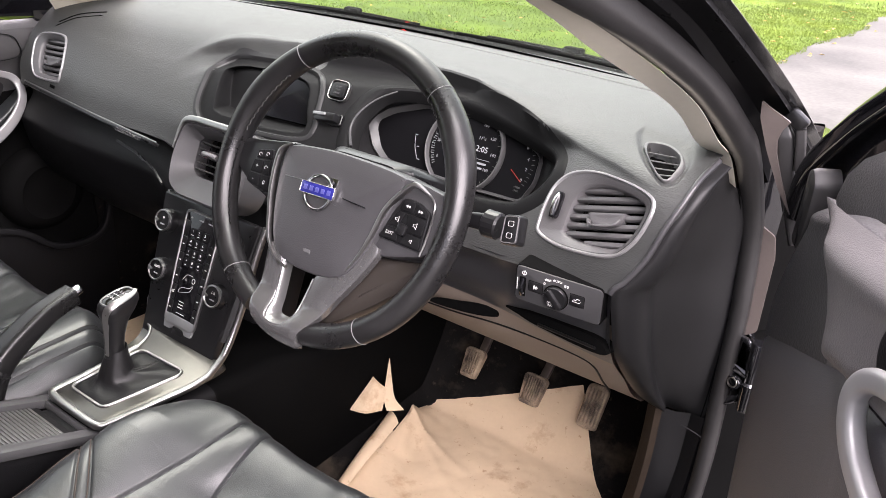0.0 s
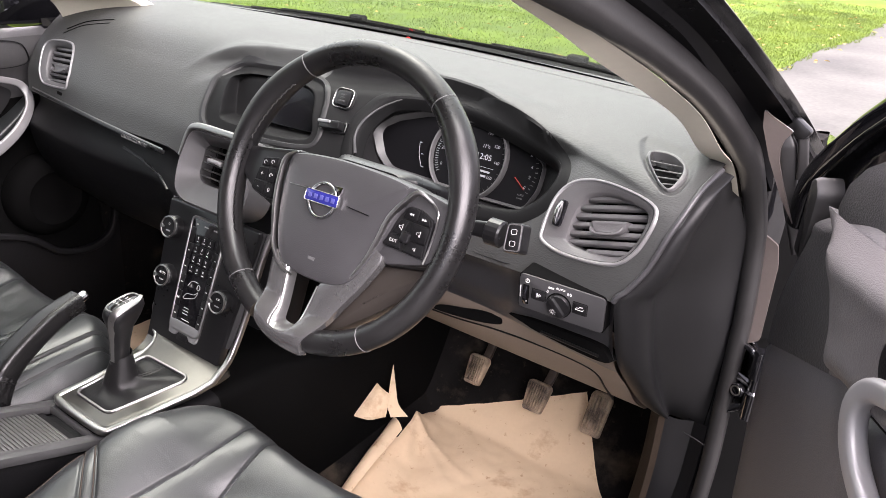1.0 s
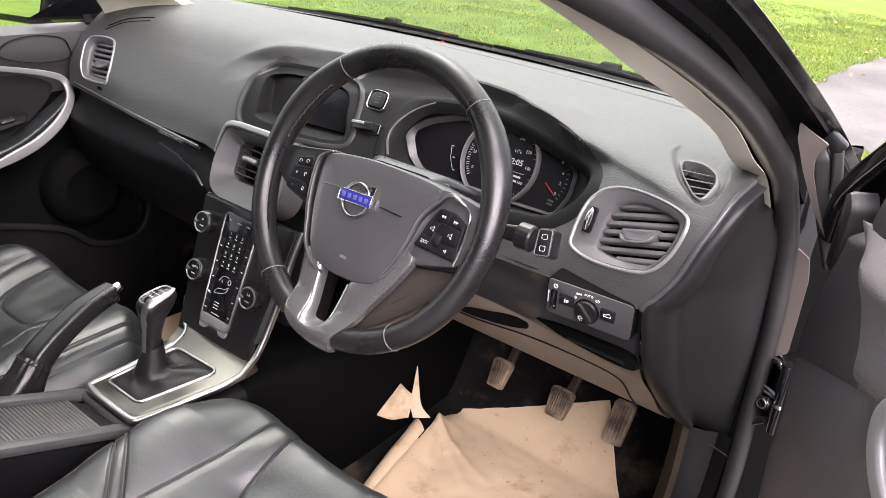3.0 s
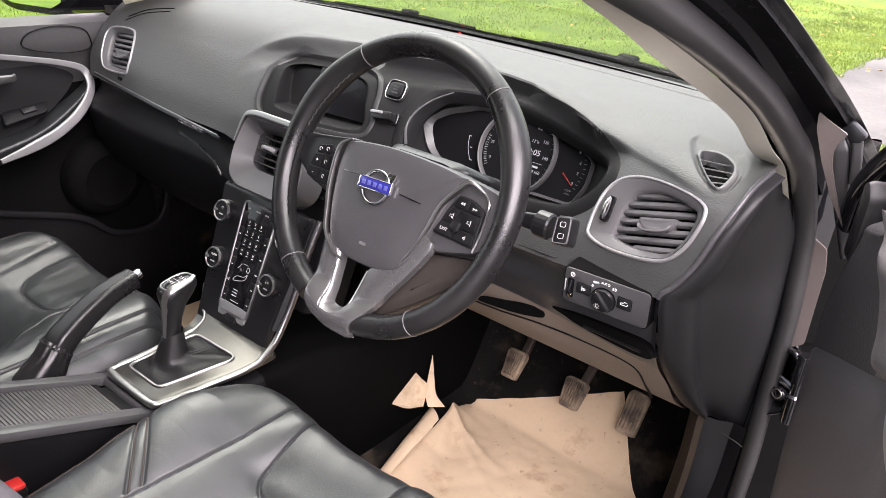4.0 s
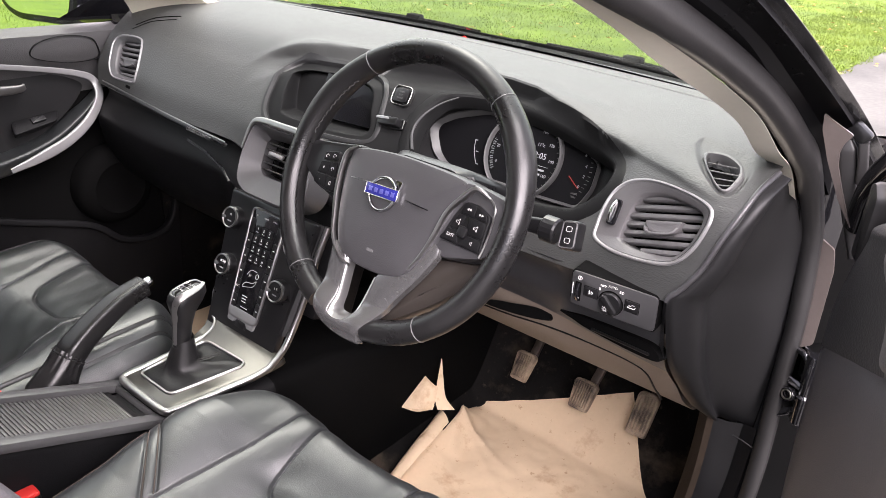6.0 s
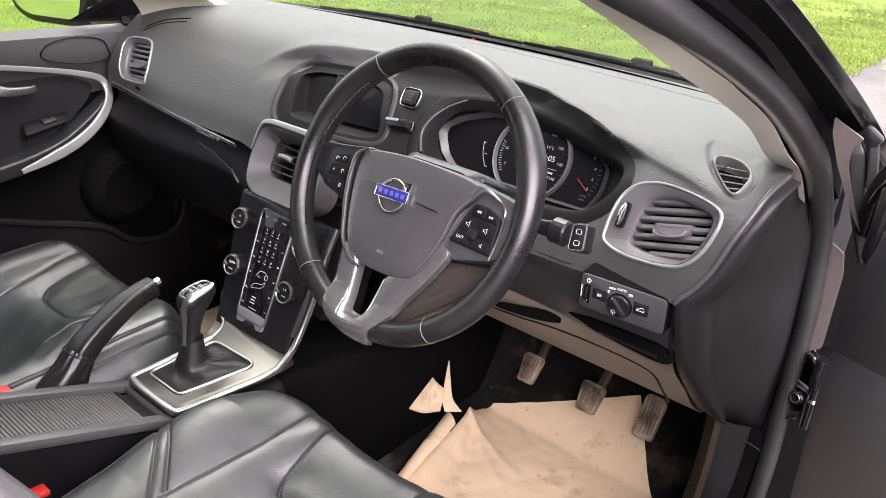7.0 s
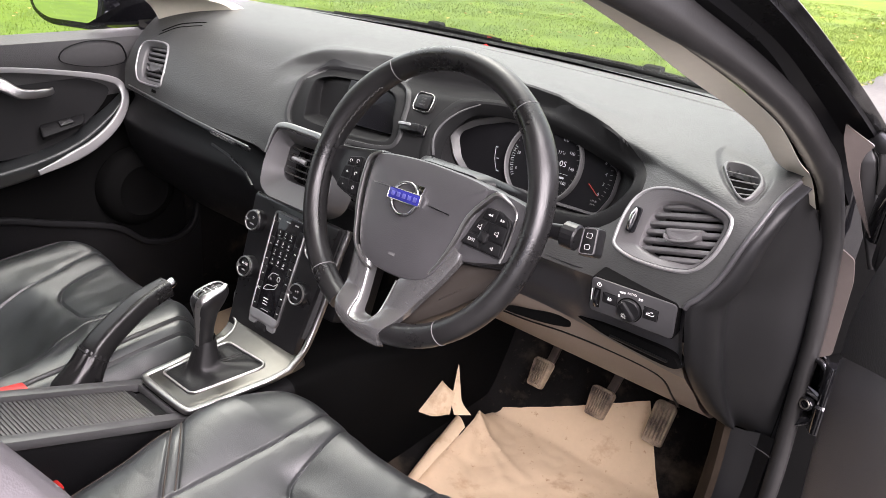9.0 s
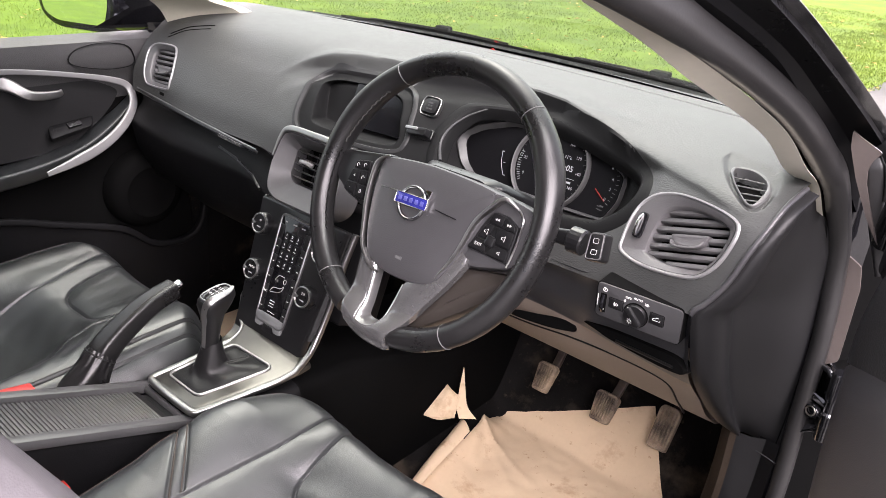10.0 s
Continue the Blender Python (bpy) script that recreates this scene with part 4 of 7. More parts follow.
part("indicator_stalk", sweep(cat(st, 5), rnd([(-0.008, -0.011), (0.008, -0.011), (0.009, 0.011), (-0.009, 0.011)], 0.005), N_), smooth_black, column)

# ---- steering wheel ----
wheel = thing("steering_wheel", WC, "black leather steering wheel with satin silver spokes and buttons", "steering wheel")
a = np.linspace(0, 2 * np.pi, 121)[:-1]
ring = at(MW, np.stack([0.1715 * np.cos(a), 0.1715 * np.sin(a), 0 * a], 1))
# thicker where the thumbs rest
deg = (np.degrees(a)) % 360
thick = 1 + 0.12 * np.exp(-((deg - 150) / 16) ** 2) + 0.12 * np.exp(-((deg - 30) / 16) ** 2)
rim_on = np.roll(np.arange(120), -93)[:111]
part("rim", sweep(ring[rim_on], np.stack([0.0150 * np.cos(np.linspace(0, 2 * np.pi, 18)[:-1]), 0.0172 * np.sin(np.linspace(0, 2 * np.pi, 18)[:-1])], 1), N_, False, thick[rim_on]), rim_leather, wheel, "black grained leather rim, slightly worn")
for d in (51, 124, 231, 305):
    r = radians(d)
    c = Vector((0.1715 * math.cos(r), 0.1715 * math.sin(r), 0))
    Mq = MW @ Matrix.Translation(c) @ Matrix.Rotation(r, 4, "Z") @ Matrix.Rotation(radians(90), 4, "X")
    k = np.interp(d, deg, thick)
    loop = np.column_stack([0.01505 * k * np.cos(a[::5]), 0.01725 * k * np.sin(a[::5]), 0 * a[::5]])
    part("seam", tube(at(Mq, loop), 0.0006, 5, True, (0.3, 0.4, 0.5)), mat("grey seam", (0.10, 0.10, 0.10), 0.5) if d == 51 else bpy.data.materials["grey seam"], wheel)
# stitches on the inside of the rim
for a0, a1 in ((134, 168), (172, 212)):
    for k, d in enumerate(np.arange(a0, a1, 1.7)):
        r = radians(d)
        th = np.interp(d, deg, thick)
        p0 = Vector(((0.1715 - 0.0145 * th) * math.cos(r), (0.1715 - 0.0145 * th) * math.sin(r), 0.007))
        part("stitch", box(0.0016, 0.0058, 0.0016, MW @ Matrix.Translation(p0) @ Matrix.Rotation(r + 0.5 * (1 if k % 2 else -1), 4, "Z"), 0.0004), rim_thread if a0 < 150 else rim_leather, wheel)
# hub pad
PAD = cat([(-0.078, 0.022), (-0.070, 0.035), (-0.02, 0.042), (0.03, 0.043), (0.095, 0.039), (0.103, 0.028), (0.090, -0.022), (0.076, -0.062), (0.060, -0.088), (0.036, -0.099), (0.0, -0.102), (-0.030, -0.099), (-0.052, -0.088), (-0.066, -0.062), (-0.076, -0.020)], 4, True)
hub = part("airbag_pad", slab(PAD, 0.05, MW @ Matrix.Translation((0, 0, 0.010)), 0.006, 0.006), face_mat, wheel, "charcoal grained airbag pad")
for sx in (-1, 1):
    part("crease", box(0.034, 0.0012, 0.0016, MW @ Matrix.Translation((0.046 * sx + 0.003, -0.004 + 0.003 * -sx, 0.0158)) @ Matrix.Rotation(radians(-3 * sx), 4, "Z"), 0.0004), silver_mat if sx < 0 else gloss_black, hub)
# emblem: ring, arrow and blue band drawn as plain shapes
Mb = MW @ Matrix.Translation((-0.003, -0.0085, 0.0165))
emb = part("emblem", lathe([(0.0200 + 0.0022 * math.cos(q), 0.0006 + 0.0034 * math.sin(q)) for q in np.linspace(-0.2, math.pi + 0.2, 11)], Mb, 56, False), emblem_mat, hub, "chrome ring emblem with a dark blue band")
part("arrow", slab([(0.012, 0.015), (0.0155, 0.0125), (0.030, 0.026), (0.034, 0.020), (0.036, 0.034), (0.021, 0.034), (0.027, 0.030)], 0.003, Mb @ Matrix.Translation((-0.0028, -0.0048, 0.002)) @ Matrix.Diagonal((0.76, 0.76, 1, 1)), 0.0005), emblem_mat, emb)
Mband = Mb @ Matrix.Translation((0.0005, 0.0025, 0.0052)) @ Matrix.Rotation(radians(1.5), 4, "Z")
part("band", slab(rect(0.049, 0.0128, 0.001), 0.003, Mband, 0.0006), blue_mat, emb)
part("band_edge", frame_ring(rect(0.0506, 0.0144, 0.001), 0.0007, 0.0004, Mband, 0.0002), emblem_mat, emb)
for k in range(5):
    part("band_mark", box(0.0052, 0.0056, 0.0006, Mband @ Matrix.Translation((-0.0176 + 0.0088 * k, 0, 0.0001)), 0.0002), band_print, emb)
part("print_mark", box(0.010, 0.0035, 0.0004, MW @ Matrix.Translation((0.003, -0.077, 0.0146)), 0), faint_print, hub)

# spokes: upper left and right carry the buttons, the lower two make a V
SPOKES = {
    -1: [(-0.070, 0.040), (-0.105, 0.034), (-0.160, 0.026), (-0.163, -0.008), (-0.132, -0.027), (-0.098, -0.037), (-0.072, -0.048)],
    1: [(0.070, 0.040), (0.122, 0.037), (0.162, 0.030), (0.164, -0.020), (0.146, -0.040), (0.094, -0.055), (0.075, -0.050)],
}
for sx in (-1, 1):
    spoke = part("spoke", slab(rnd(SPOKES[sx], 0.008), 0.026, MW @ Matrix.Translation((0, 0, 0.000)), 0.005), face_mat if sx > 0 else smooth_black, wheel)
    # silver edging beside the pad, down into the lower spoke
    path = [(0.136, 0.0275, 0.006), (0.1176, 0.0338, 0.009), (0.105, 0.022, 0.010), (0.0895, -0.002, 0.010), (0.0815, -0.034, 0.010), (0.073, -0.058, 0.009), (0.060, -0.082, 0.007)]
    if sx < 0:
        path = [(-0.068, 0.037, 0.010), (-0.0815, 0.026, 0.010), (-0.0835, 0.006, 0.010), (-0.080, -0.024, 0.010), (-0.073, -0.052, 0.009), (-0.064, -0.080, 0.008), (-0.045, -0.100, 0.007), (-0.026, -0.106, 0.007)]
    path = cat(path, 6)
    part("edging", sweep(at(MW, path), rect(0.0042, 0.008, 0.0018, 3), N_, scale=np.interp(np.linspace(0, 1, len(path)), [0, 0.15, 0.5, 1], [0.5, 1.2, 1.2, 0.6])), silver_mat, wheel)
# one satin V joins the pad to the foot of the rim
OUTER = [(0.092, -0.046), (0.090, -0.057), (0.0741, -0.0889), (0.0509, -0.1268), (0.0402, -0.1491), (0.0270, -0.172), (0.0249, -0.1885), (0.010, -0.190), (-0.0089, -0.189), (-0.030, -0.1835), (-0.048, -0.173), (-0.0545, -0.160), (-0.0585, -0.139), (-0.066, -0.0854)]
INNER = [(0.074, -0.034), (0.060, -0.060), (0.030, -0.090), (0.0165, -0.106), (0.0125, -0.128), (0.0085, -0.150), (0.0045, -0.161), (-0.002, -0.168), (-0.014, -0.1705), (-0.0265, -0.168), (-0.0295, -0.158), (-0.0312, -0.1424), (-0.0345, -0.110), (-0.045, -0.080)]


def yoke():
    """One crowned V of metal whose foot wraps over the rim."""
    o, i = cat(OUTER, 6), cat(INNER, 6)
    rows = []
    for t in np.linspace(0, 1, 21):
        p = o + (i - o) * t
        rad = np.hypot(p[:, 0], p[:, 1])
        over = 0.0195 * np.sqrt(np.clip(1 - ((rad - 0.1715) / 0.0215) ** 2, 0, 1))
        z = np.where(rad > 0.1715, over, 0.004 + 0.0155 * step(0.140, 0.1715, rad)) + 0.003 * math.sin(math.pi * t) ** 0.6 * step(0.19, 0.15, rad)
        rows.append(np.column_stack([p, z]))
    lo, hi = rows[0].copy(), rows[-1].copy()
    lo[:, 2] -= 0.012
    hi[:, 2] -= 0.012
    P = np.array([lo] + rows + [hi])
    return sheet(at(MW, P.reshape(-1, 3)).reshape(P.shape))


part("lower_spoke", yoke(), spoke_mat, wheel, "satin silver V-shaped lower spoke", smooth=50)
lip = cat([(-0.036, -0.098, 0.005), (-0.0312, -0.1424, 0.005), (-0.0295, -0.158, 0.012), (-0.0265, -0.168, 0.0165), (-0.014, -0.1705, 0.018), (-0.002, -0.168, 0.0165), (0.0045, -0.161, 0.013), (0.0085, -0.150, 0.007)], 5)
deep = cat([(-0.030, -0.098, -0.008), (-0.0265, -0.140, -0.008), (-0.0250, -0.152, -0.006), (-0.0220, -0.160, -0.004), (-0.012, -0.162, -0.004), (-0.002, -0.160, -0.004), (0.004, -0.154, -0.005), (0.0080, -0.146, -0.005)], 5)
part("inner_wall", sheet(at(MW, np.array([lip + (deep - lip) * t + np.array([0, 0, 0.003]) * math.sin(math.pi * t) for t in np.linspace(0, 1, 6)]).reshape(-1, 3)).reshape(6, len(lip), 3)), inner_wall_mat, wheel, "bright inner edge of the spoke")
part("slot_edge", tube(at(MW, cat([(-0.034, -0.106, 0.0055), (-0.0312, -0.1424, 0.0055), (-0.0297, -0.158, 0.0125), (-0.0265, -0.1685, 0.0172), (-0.014, -0.171, 0.0185), (-0.002, -0.1685, 0.0172), (0.0045, -0.161, 0.0135), (0.0085, -0.150, 0.0075), (0.0125, -0.128, 0.0055), (0.0165, -0.106, 0.0055)], 5)), 0.0009, 6), silver_mat, wheel, "thin bright line round the spoke's slot")
part("back_cover", slab(rnd([(0.020, -0.165), (0.040, -0.100), (0.070, -0.060), (0.140, -0.046), (0.148, -0.052), (0.125, -0.083), (0.09, -0.116), (0.052, -0.146)], 0.012), 0.02, MW @ Matrix.Translation((0, 0, -0.016)), 0.006, 0.004), wheel_bounce_mat, wheel, "black back cover, brown light off the paper put into its colour")
# buttons: each pod is a black panel with its own keys
POD = {
    1: [(0.1055, 0.0170), (0.1240, 0.0165), (0.1425, 0.0085), (0.1440, -0.0350), (0.0836, -0.0330), (0.0880, -0.014)],
    -1: [(-0.1250, 0.0170), (-0.1000, 0.0225), (-0.0885, -0.0300), (-0.1100, -0.0310), (-0.1310, -0.0250)],
}
POD_KEYS = {
    1: [([(0.1065, 0.0155), (0.1230, 0.0150), (0.1225, 0.0025), (0.1035, 0.0025)], "back"), ([(0.1245, 0.0150), (0.1380, 0.0095), (0.1410, 0.0015), (0.1240, 0.0025)], "skip"), ([(0.1028, 0.0010), (0.1130, 0.0010), (0.1080, -0.0165), (0.0945, -0.0165)], "mute"), ([(0.0938, -0.0180), (0.1080, -0.0180), (0.1120, -0.0315), (0.0865, -0.0315)], "EXIT"), ([(0.1145, 0.0010), (0.1410, 0.0000), (0.1410, -0.0185), (0.1210, -0.0185)], "loud"), ([(0.1210, -0.0200), (0.1410, -0.0200), (0.1420, -0.0330), (0.1140, -0.0325)], "low")],
    -1: [([(-0.1225, 0.0160), (-0.1125, 0.0185), (-0.1110, 0.0080), (-0.1225, 0.0060)], "cruise"), ([(-0.1110, 0.0188), (-0.1010, 0.0210), (-0.0990, 0.0100), (-0.1095, 0.0082)], "limit"), ([(-0.1250, 0.0040), (-0.1105, 0.0060), (-0.1095, -0.0110), (-0.1275, -0.0115)], "+"), ([(-0.1090, 0.0060), (-0.0980, 0.0080), (-0.0945, -0.0110), (-0.1080, -0.0110)], "again"), ([(-0.1280, -0.0125), (-0.1095, -0.0120), (-0.1085, -0.0280), (-0.1290, -0.0240)], "-"), ([(-0.1080, -0.0120), (-0.0942, -0.0120), (-0.0905, -0.0290), (-0.1070, -0.0285)], "0")],
}
for sx in (-1, 1):
    pod = part("button_pod", slab(rnd(POD[sx], 0.004), 0.010, MW @ Matrix.Translation((0, 0, 0.0045)), 0.0015), smooth_black, wheel)
    for pts, use in POD_KEYS[sx]:
        mid = np.mean(pts, 0)
        b = part("button", slab(rnd(np.array(pts) - mid, 0.0018, 3), 0.004, MW @ Matrix.Translation((*mid, 0.0066)), 0.0009), black_mat, pod)
        Mt = MW @ Matrix.Translation((*mid, 0.0068))
        if use in ("EXIT", "0", "+", "-"):
            letters(use, {"EXIT": 0.0052}.get(use, 0.0075), Mt, dim_print, b, depth=0.0001)
        elif use in ("back", "skip"):
            for k in (-1, 1):
                part("symbol", slab([(-0.0015, -0.0016), (0.0015, 0.0), (-0.0015, 0.0016)], 0.0003, Mt @ Matrix.Rotation(math.pi * (use == "back"), 4, "Z") @ Matrix.Translation((0.0016 * k, 0, 0.0002))), dim_print, b)
        elif use in ("mute", "loud", "low"):
            part("symbol", frame_ring(np.array([(-0.002, -0.0012), (0.0, -0.0012), (0.0022, -0.0030), (0.0022, 0.0030), (0.0, 0.0012), (-0.002, 0.0012)]) * {"low": 0.75}.get(use, 1.15), 0.0005, 0.0003, Mt, 0.0001), dim_print, b)
        else:
            part("symbol", tube(at(Mt, np.column_stack([circ(0.0022, 14)[:11], np.full(11, 0.0002)])), 0.00035, 5), dim_print, b)
    if sx > 0:
        part("thumb_button", slab(rect(0.0125, 0.0125, 0.003), 0.006, MW @ Matrix.Translation((0.1145, -0.0172, 0.0095)) @ Matrix.Rotation(radians(-8), 4, "Z"), 0.002), smooth_black, pod)
        part("button_edge", tube(at(MW, cat([(0.1180, 0.0335, 0.007), (0.134, 0.0285, 0.006), (0.1445, 0.0195, 0.005), (0.1472, 0.006, 0.005), (0.1462, -0.022, 0.004), (0.1436, -0.0385, 0.003)], 6)), 0.0013, 6), silver_mat, pod)

# ---- centre console ----
US, VS, NS = Vector((1, 0, 0)), Vector((0, 0.378, 0.926)), Vector((0, -0.926, 0.378))
MS = axes((0, 0.054, 0.694), US, VS)
console = thing("centre_console", (0, -0.1, 0.25), "black centre console with brushed metal gear surround and floating control stack", "console")
# body of the tunnel between the seats
ty = np.array([-0.95, -0.60, -0.50, -0.30, -0.195, -0.170, -0.155, 0.0, 0.12, 0.30, 1.0])
tz = np.array([0.70, 0.70, 0.676, 0.598, 0.556, 0.553, 0.560, 0.566, 0.56, 0.50, 0.45])
tw = np.array([0.058, 0.058, 0.058, 0.058, 0.060, 0.075, 0.092, 0.112, 0.118, 0.12, 0.12])
tc = np.interp(ty, [-0.19, -0.155], [-0.012, 0.0])
# the side towards the passenger is cut in beside the gear lever
tl = np.array([0.058, 0.058, 0.058, 0.058, 0.058, 0.058, 0.056, 0.045, 0.065, 0.12, 0.12])
secs = []
for yy, zz, ww, wl, cc in zip(ty, tz, tw, tl, tc):
    o = rnd([(-wl - 0.02, 0.22), (-wl, zz), (ww, zz), (ww + 0.02, 0.22)], [0.001, 0.022, 0.022, 0.001])
    secs.append([(p[0] + cc, yy, p[1]) for p in o])
part("tunnel", sheet(np.array(secs[:8]), close_v=True, cap=True), black_mat, console)
part("carpet_side", sheet(np.array(secs[7:]), close_v=True), lining_shade_mat, console, "black carpeted tunnel side")
part("brake_ledge", box(0.075, 0.40, 0.04, Matrix.Translation((-0.118, -0.36, 0.535)), 0.01), black_mat, console)

# gear surround
MG = axes((0, -0.1, 0.585), (1, 0, 0), (0, math.cos(0.14), math.sin(0.14)))
OUT = rnd([(-0.061, -0.066), (0.063, -0.066), (0.113, 0.092), (0.114, 0.125), (-0.080, 0.125), (-0.050, 0.102), (-0.0415, 0.074), (-0.0455, 0.035)], [0.012, 0.012, 0.03, 0.01, 0.004, 0.02, 0.015, 0.02])
INN = rnd([(-0.043, -0.042), (0.037, -0.042), (0.075, 0.073), (-0.026, 0.070)], [0.010, 0.010, 0.014, 0.012])
sur = part("gear_surround", slab(OUT, 0.010, MG, 0.005), graphite_mat, console, "brushed metal gear surround")
part("front_edge", sweep(at(MG, cat([(-0.0430, 0.074, -0.004), (-0.0465, 0.032, -0.004), (-0.0545, -0.020, -0.004), (-0.0615, -0.056, -0.004), (-0.054, -0.067, -0.004), (0.0, -0.069, -0.004), (0.054, -0.068, -0.004), (0.0635, -0.060, -0.006)], 6)), rect(0.011, 0.011, 0.004, 4)), silver_mat, sur, "rounded satin front edge")
part("gaiter_frame", frame_ring(inset(INN, -0.004), 0.0045, 0.003, MG, 0.0012), silver_mat, sur)
# leather gaiter: low folds that gather up to the lever
rows = []
th = np.linspace(0, 2 * np.pi, 49)[:-1]
inn = round_again(INN, 48)
for t in np.linspace(0, 1, 14):
    c = np.array([-0.002, 0.0 + 0.022 * t])
    k = (1 - t) ** 1.5 * 0.80 + 0.20
    ring2 = c + (inn - c) * k if t < 0.99 else c + (inn - c) * 0.19
    if t > 0.2:
        rr2 = circ(np.interp(t, [0.2, 0.35, 0.7, 1], [0.032, 0.027, 0.0205, 0.0155]), 48, np.arctan2(inn[0, 1], inn[0, 0]))
        b = step(0.22, 0.48, t)
        ring2 = ring2 * (1 - b) + (c + rr2) * b
    z = np.interp(t, [0, 0.08, 0.34, 0.46, 1], [0.0, 0.003, 0.006, 0.014, 0.052])
    fold = 0.0016 * np.sin(np.arange(48) * 0.65 + 3 * t) * math.sin(math.pi * min(1, t * 1.2)) + 0.0004 * np.sin(np.arange(48) * 1.3)
    rows.append(np.column_stack([ring2, z + fold * (t > 0.02) * (t < 0.9)]))
part("gaiter", sheet(at(MG, np.array(rows).reshape(-1, 3)).reshape(len(rows), 48, 3), close_v=True), gaiter_mat, sur, "black leather gaiter with loose folds")
gy = cat([(0.012, 0.012, 0.016), (0.019, 0.038, 0.009), (0.021, 0.064, 0.0045)], 6)
for off in (0.0, 0.006):
    part("gaiter_seam", tube(at(MG, gy + np.array([off, 0, 0.001])), 0.0006, 5), rim_thread, sur)

# gear lever
lever = thing("gear_lever", at(MG, [(0, 0.022, 0.06)])[0], "black gear lever with a silver-edged knob", "gear lever")
Mv = MG @ Matrix.Translation((-0.002, 0.016, 0.042)) @ Matrix.Rotation(radians(-14), 4, "X")


def oval(w, d, z, y=0.0, n=28):
    q = np.linspace(0, 2 * np.pi, n, endpoint=False)
    c, s = np.cos(q), np.sin(q)
    return np.stack([w * np.sign(c) * np.abs(c) ** 0.7, y + d * np.sign(s) * np.abs(s) ** 0.7, np.full(n, z)], 1)


def knob_ring(w, d, z, y, lean):
    """One section of the knob, its plane leaning forwards and up."""
    p = oval(w, d, z, y)
    p[:, 2] += lean * (p[:, 1] - y)
    return p


prof = [(0.0112, 0.0125, 0.0, 0, 0), (0.0118, 0.0130, 0.004, 0, 0), (0.0128, 0.0145, 0.034, 0.001, 0), (0.0150, 0.0180, 0.055, 0.003, 0.08), (0.0185, 0.0255, 0.070, 0.007, 0.16), (0.0200, 0.0300, 0.081, 0.009, 0.22), (0.0192, 0.0290, 0.088, 0.009, 0.24), (0.0165, 0.0255, 0.0918, 0.009, 0.25)]
body = part("knob", sheet(at(Mv, np.array([knob_ring(*p) for p in prof]).reshape(-1, 3)).reshape(len(prof), 28, 3), close_v=True, cap=True), smooth_black, lever)
Mtop = Mv @ Matrix.Translation((0, 0.009, 0.0918)) @ Matrix.Rotation(math.atan(0.25), 4, "X")
part("top_plate", slab(oval(0.0140, 0.0225, 0)[:, :2], 0.003, Mtop @ Matrix.Translation((0, 0, 0.0020)), 0.0008, 0.0015), gloss_black, body)
path = cat([(0.0040, -0.0118, 0.004), (0.0045, -0.0128, 0.034), (0.0058, -0.0152, 0.056), (0.0090, -0.0175, 0.072), (0.0125, -0.0160, 0.083), (0.0160, -0.0080, 0.0905), (0.0168, 0.0060, 0.0945), (0.0155, 0.0220, 0.0985), (0.0090, 0.0330, 0.1010)], 6)
part("silver_side", sweep(at(Mv, path), rect(0.0105, 0.0035, 0.0016, 3), Mv.to_3x3() @ Vector((0.55, -0.62, 0.55)), scale=np.interp(np.arange(len(path)), [0, 18, 26, 34, 48], [0.85, 0.95, 1.15, 1.0, 0.5])), silver_mat, body, "satin silver strip that runs up over the top")
part("foot_ring", lathe([(0.0122, 0.001), (0.0134, 0.002), (0.0134, 0.0035), (0.0122, 0.0045)], Mv, 30), silver_mat, body)
part("top_rim", frame_ring(oval(0.0170, 0.0262, 0)[:, :2], 0.0030, 0.0018, Mtop @ Matrix.Translation((0, 0, 0.0006)), 0.001), silver_mat, body)
for k, tx in enumerate("135R"):
    letters(tx, 0.007, Mtop @ Matrix.Translation((-0.0085 + 0.0057 * k, 0.0085, 0.0038)), dim_print, body, depth=0.0002)
for k, tx in enumerate("246"):
    letters(tx, 0.007, Mtop @ Matrix.Translation((-0.0085 + 0.0057 * k, -0.0085, 0.0038)), dim_print, body, depth=0.0002)
part("gate_line", box(0.019, 0.0008, 0.0004, Mtop @ Matrix.Translation((0, 0, 0.0038)), 0), dim_print, body)
part("collar", lathe([(0.0135, -0.006), (0.0148, -0.002), (0.0138, 0.002)], Mv, 30), smooth_black, lever)

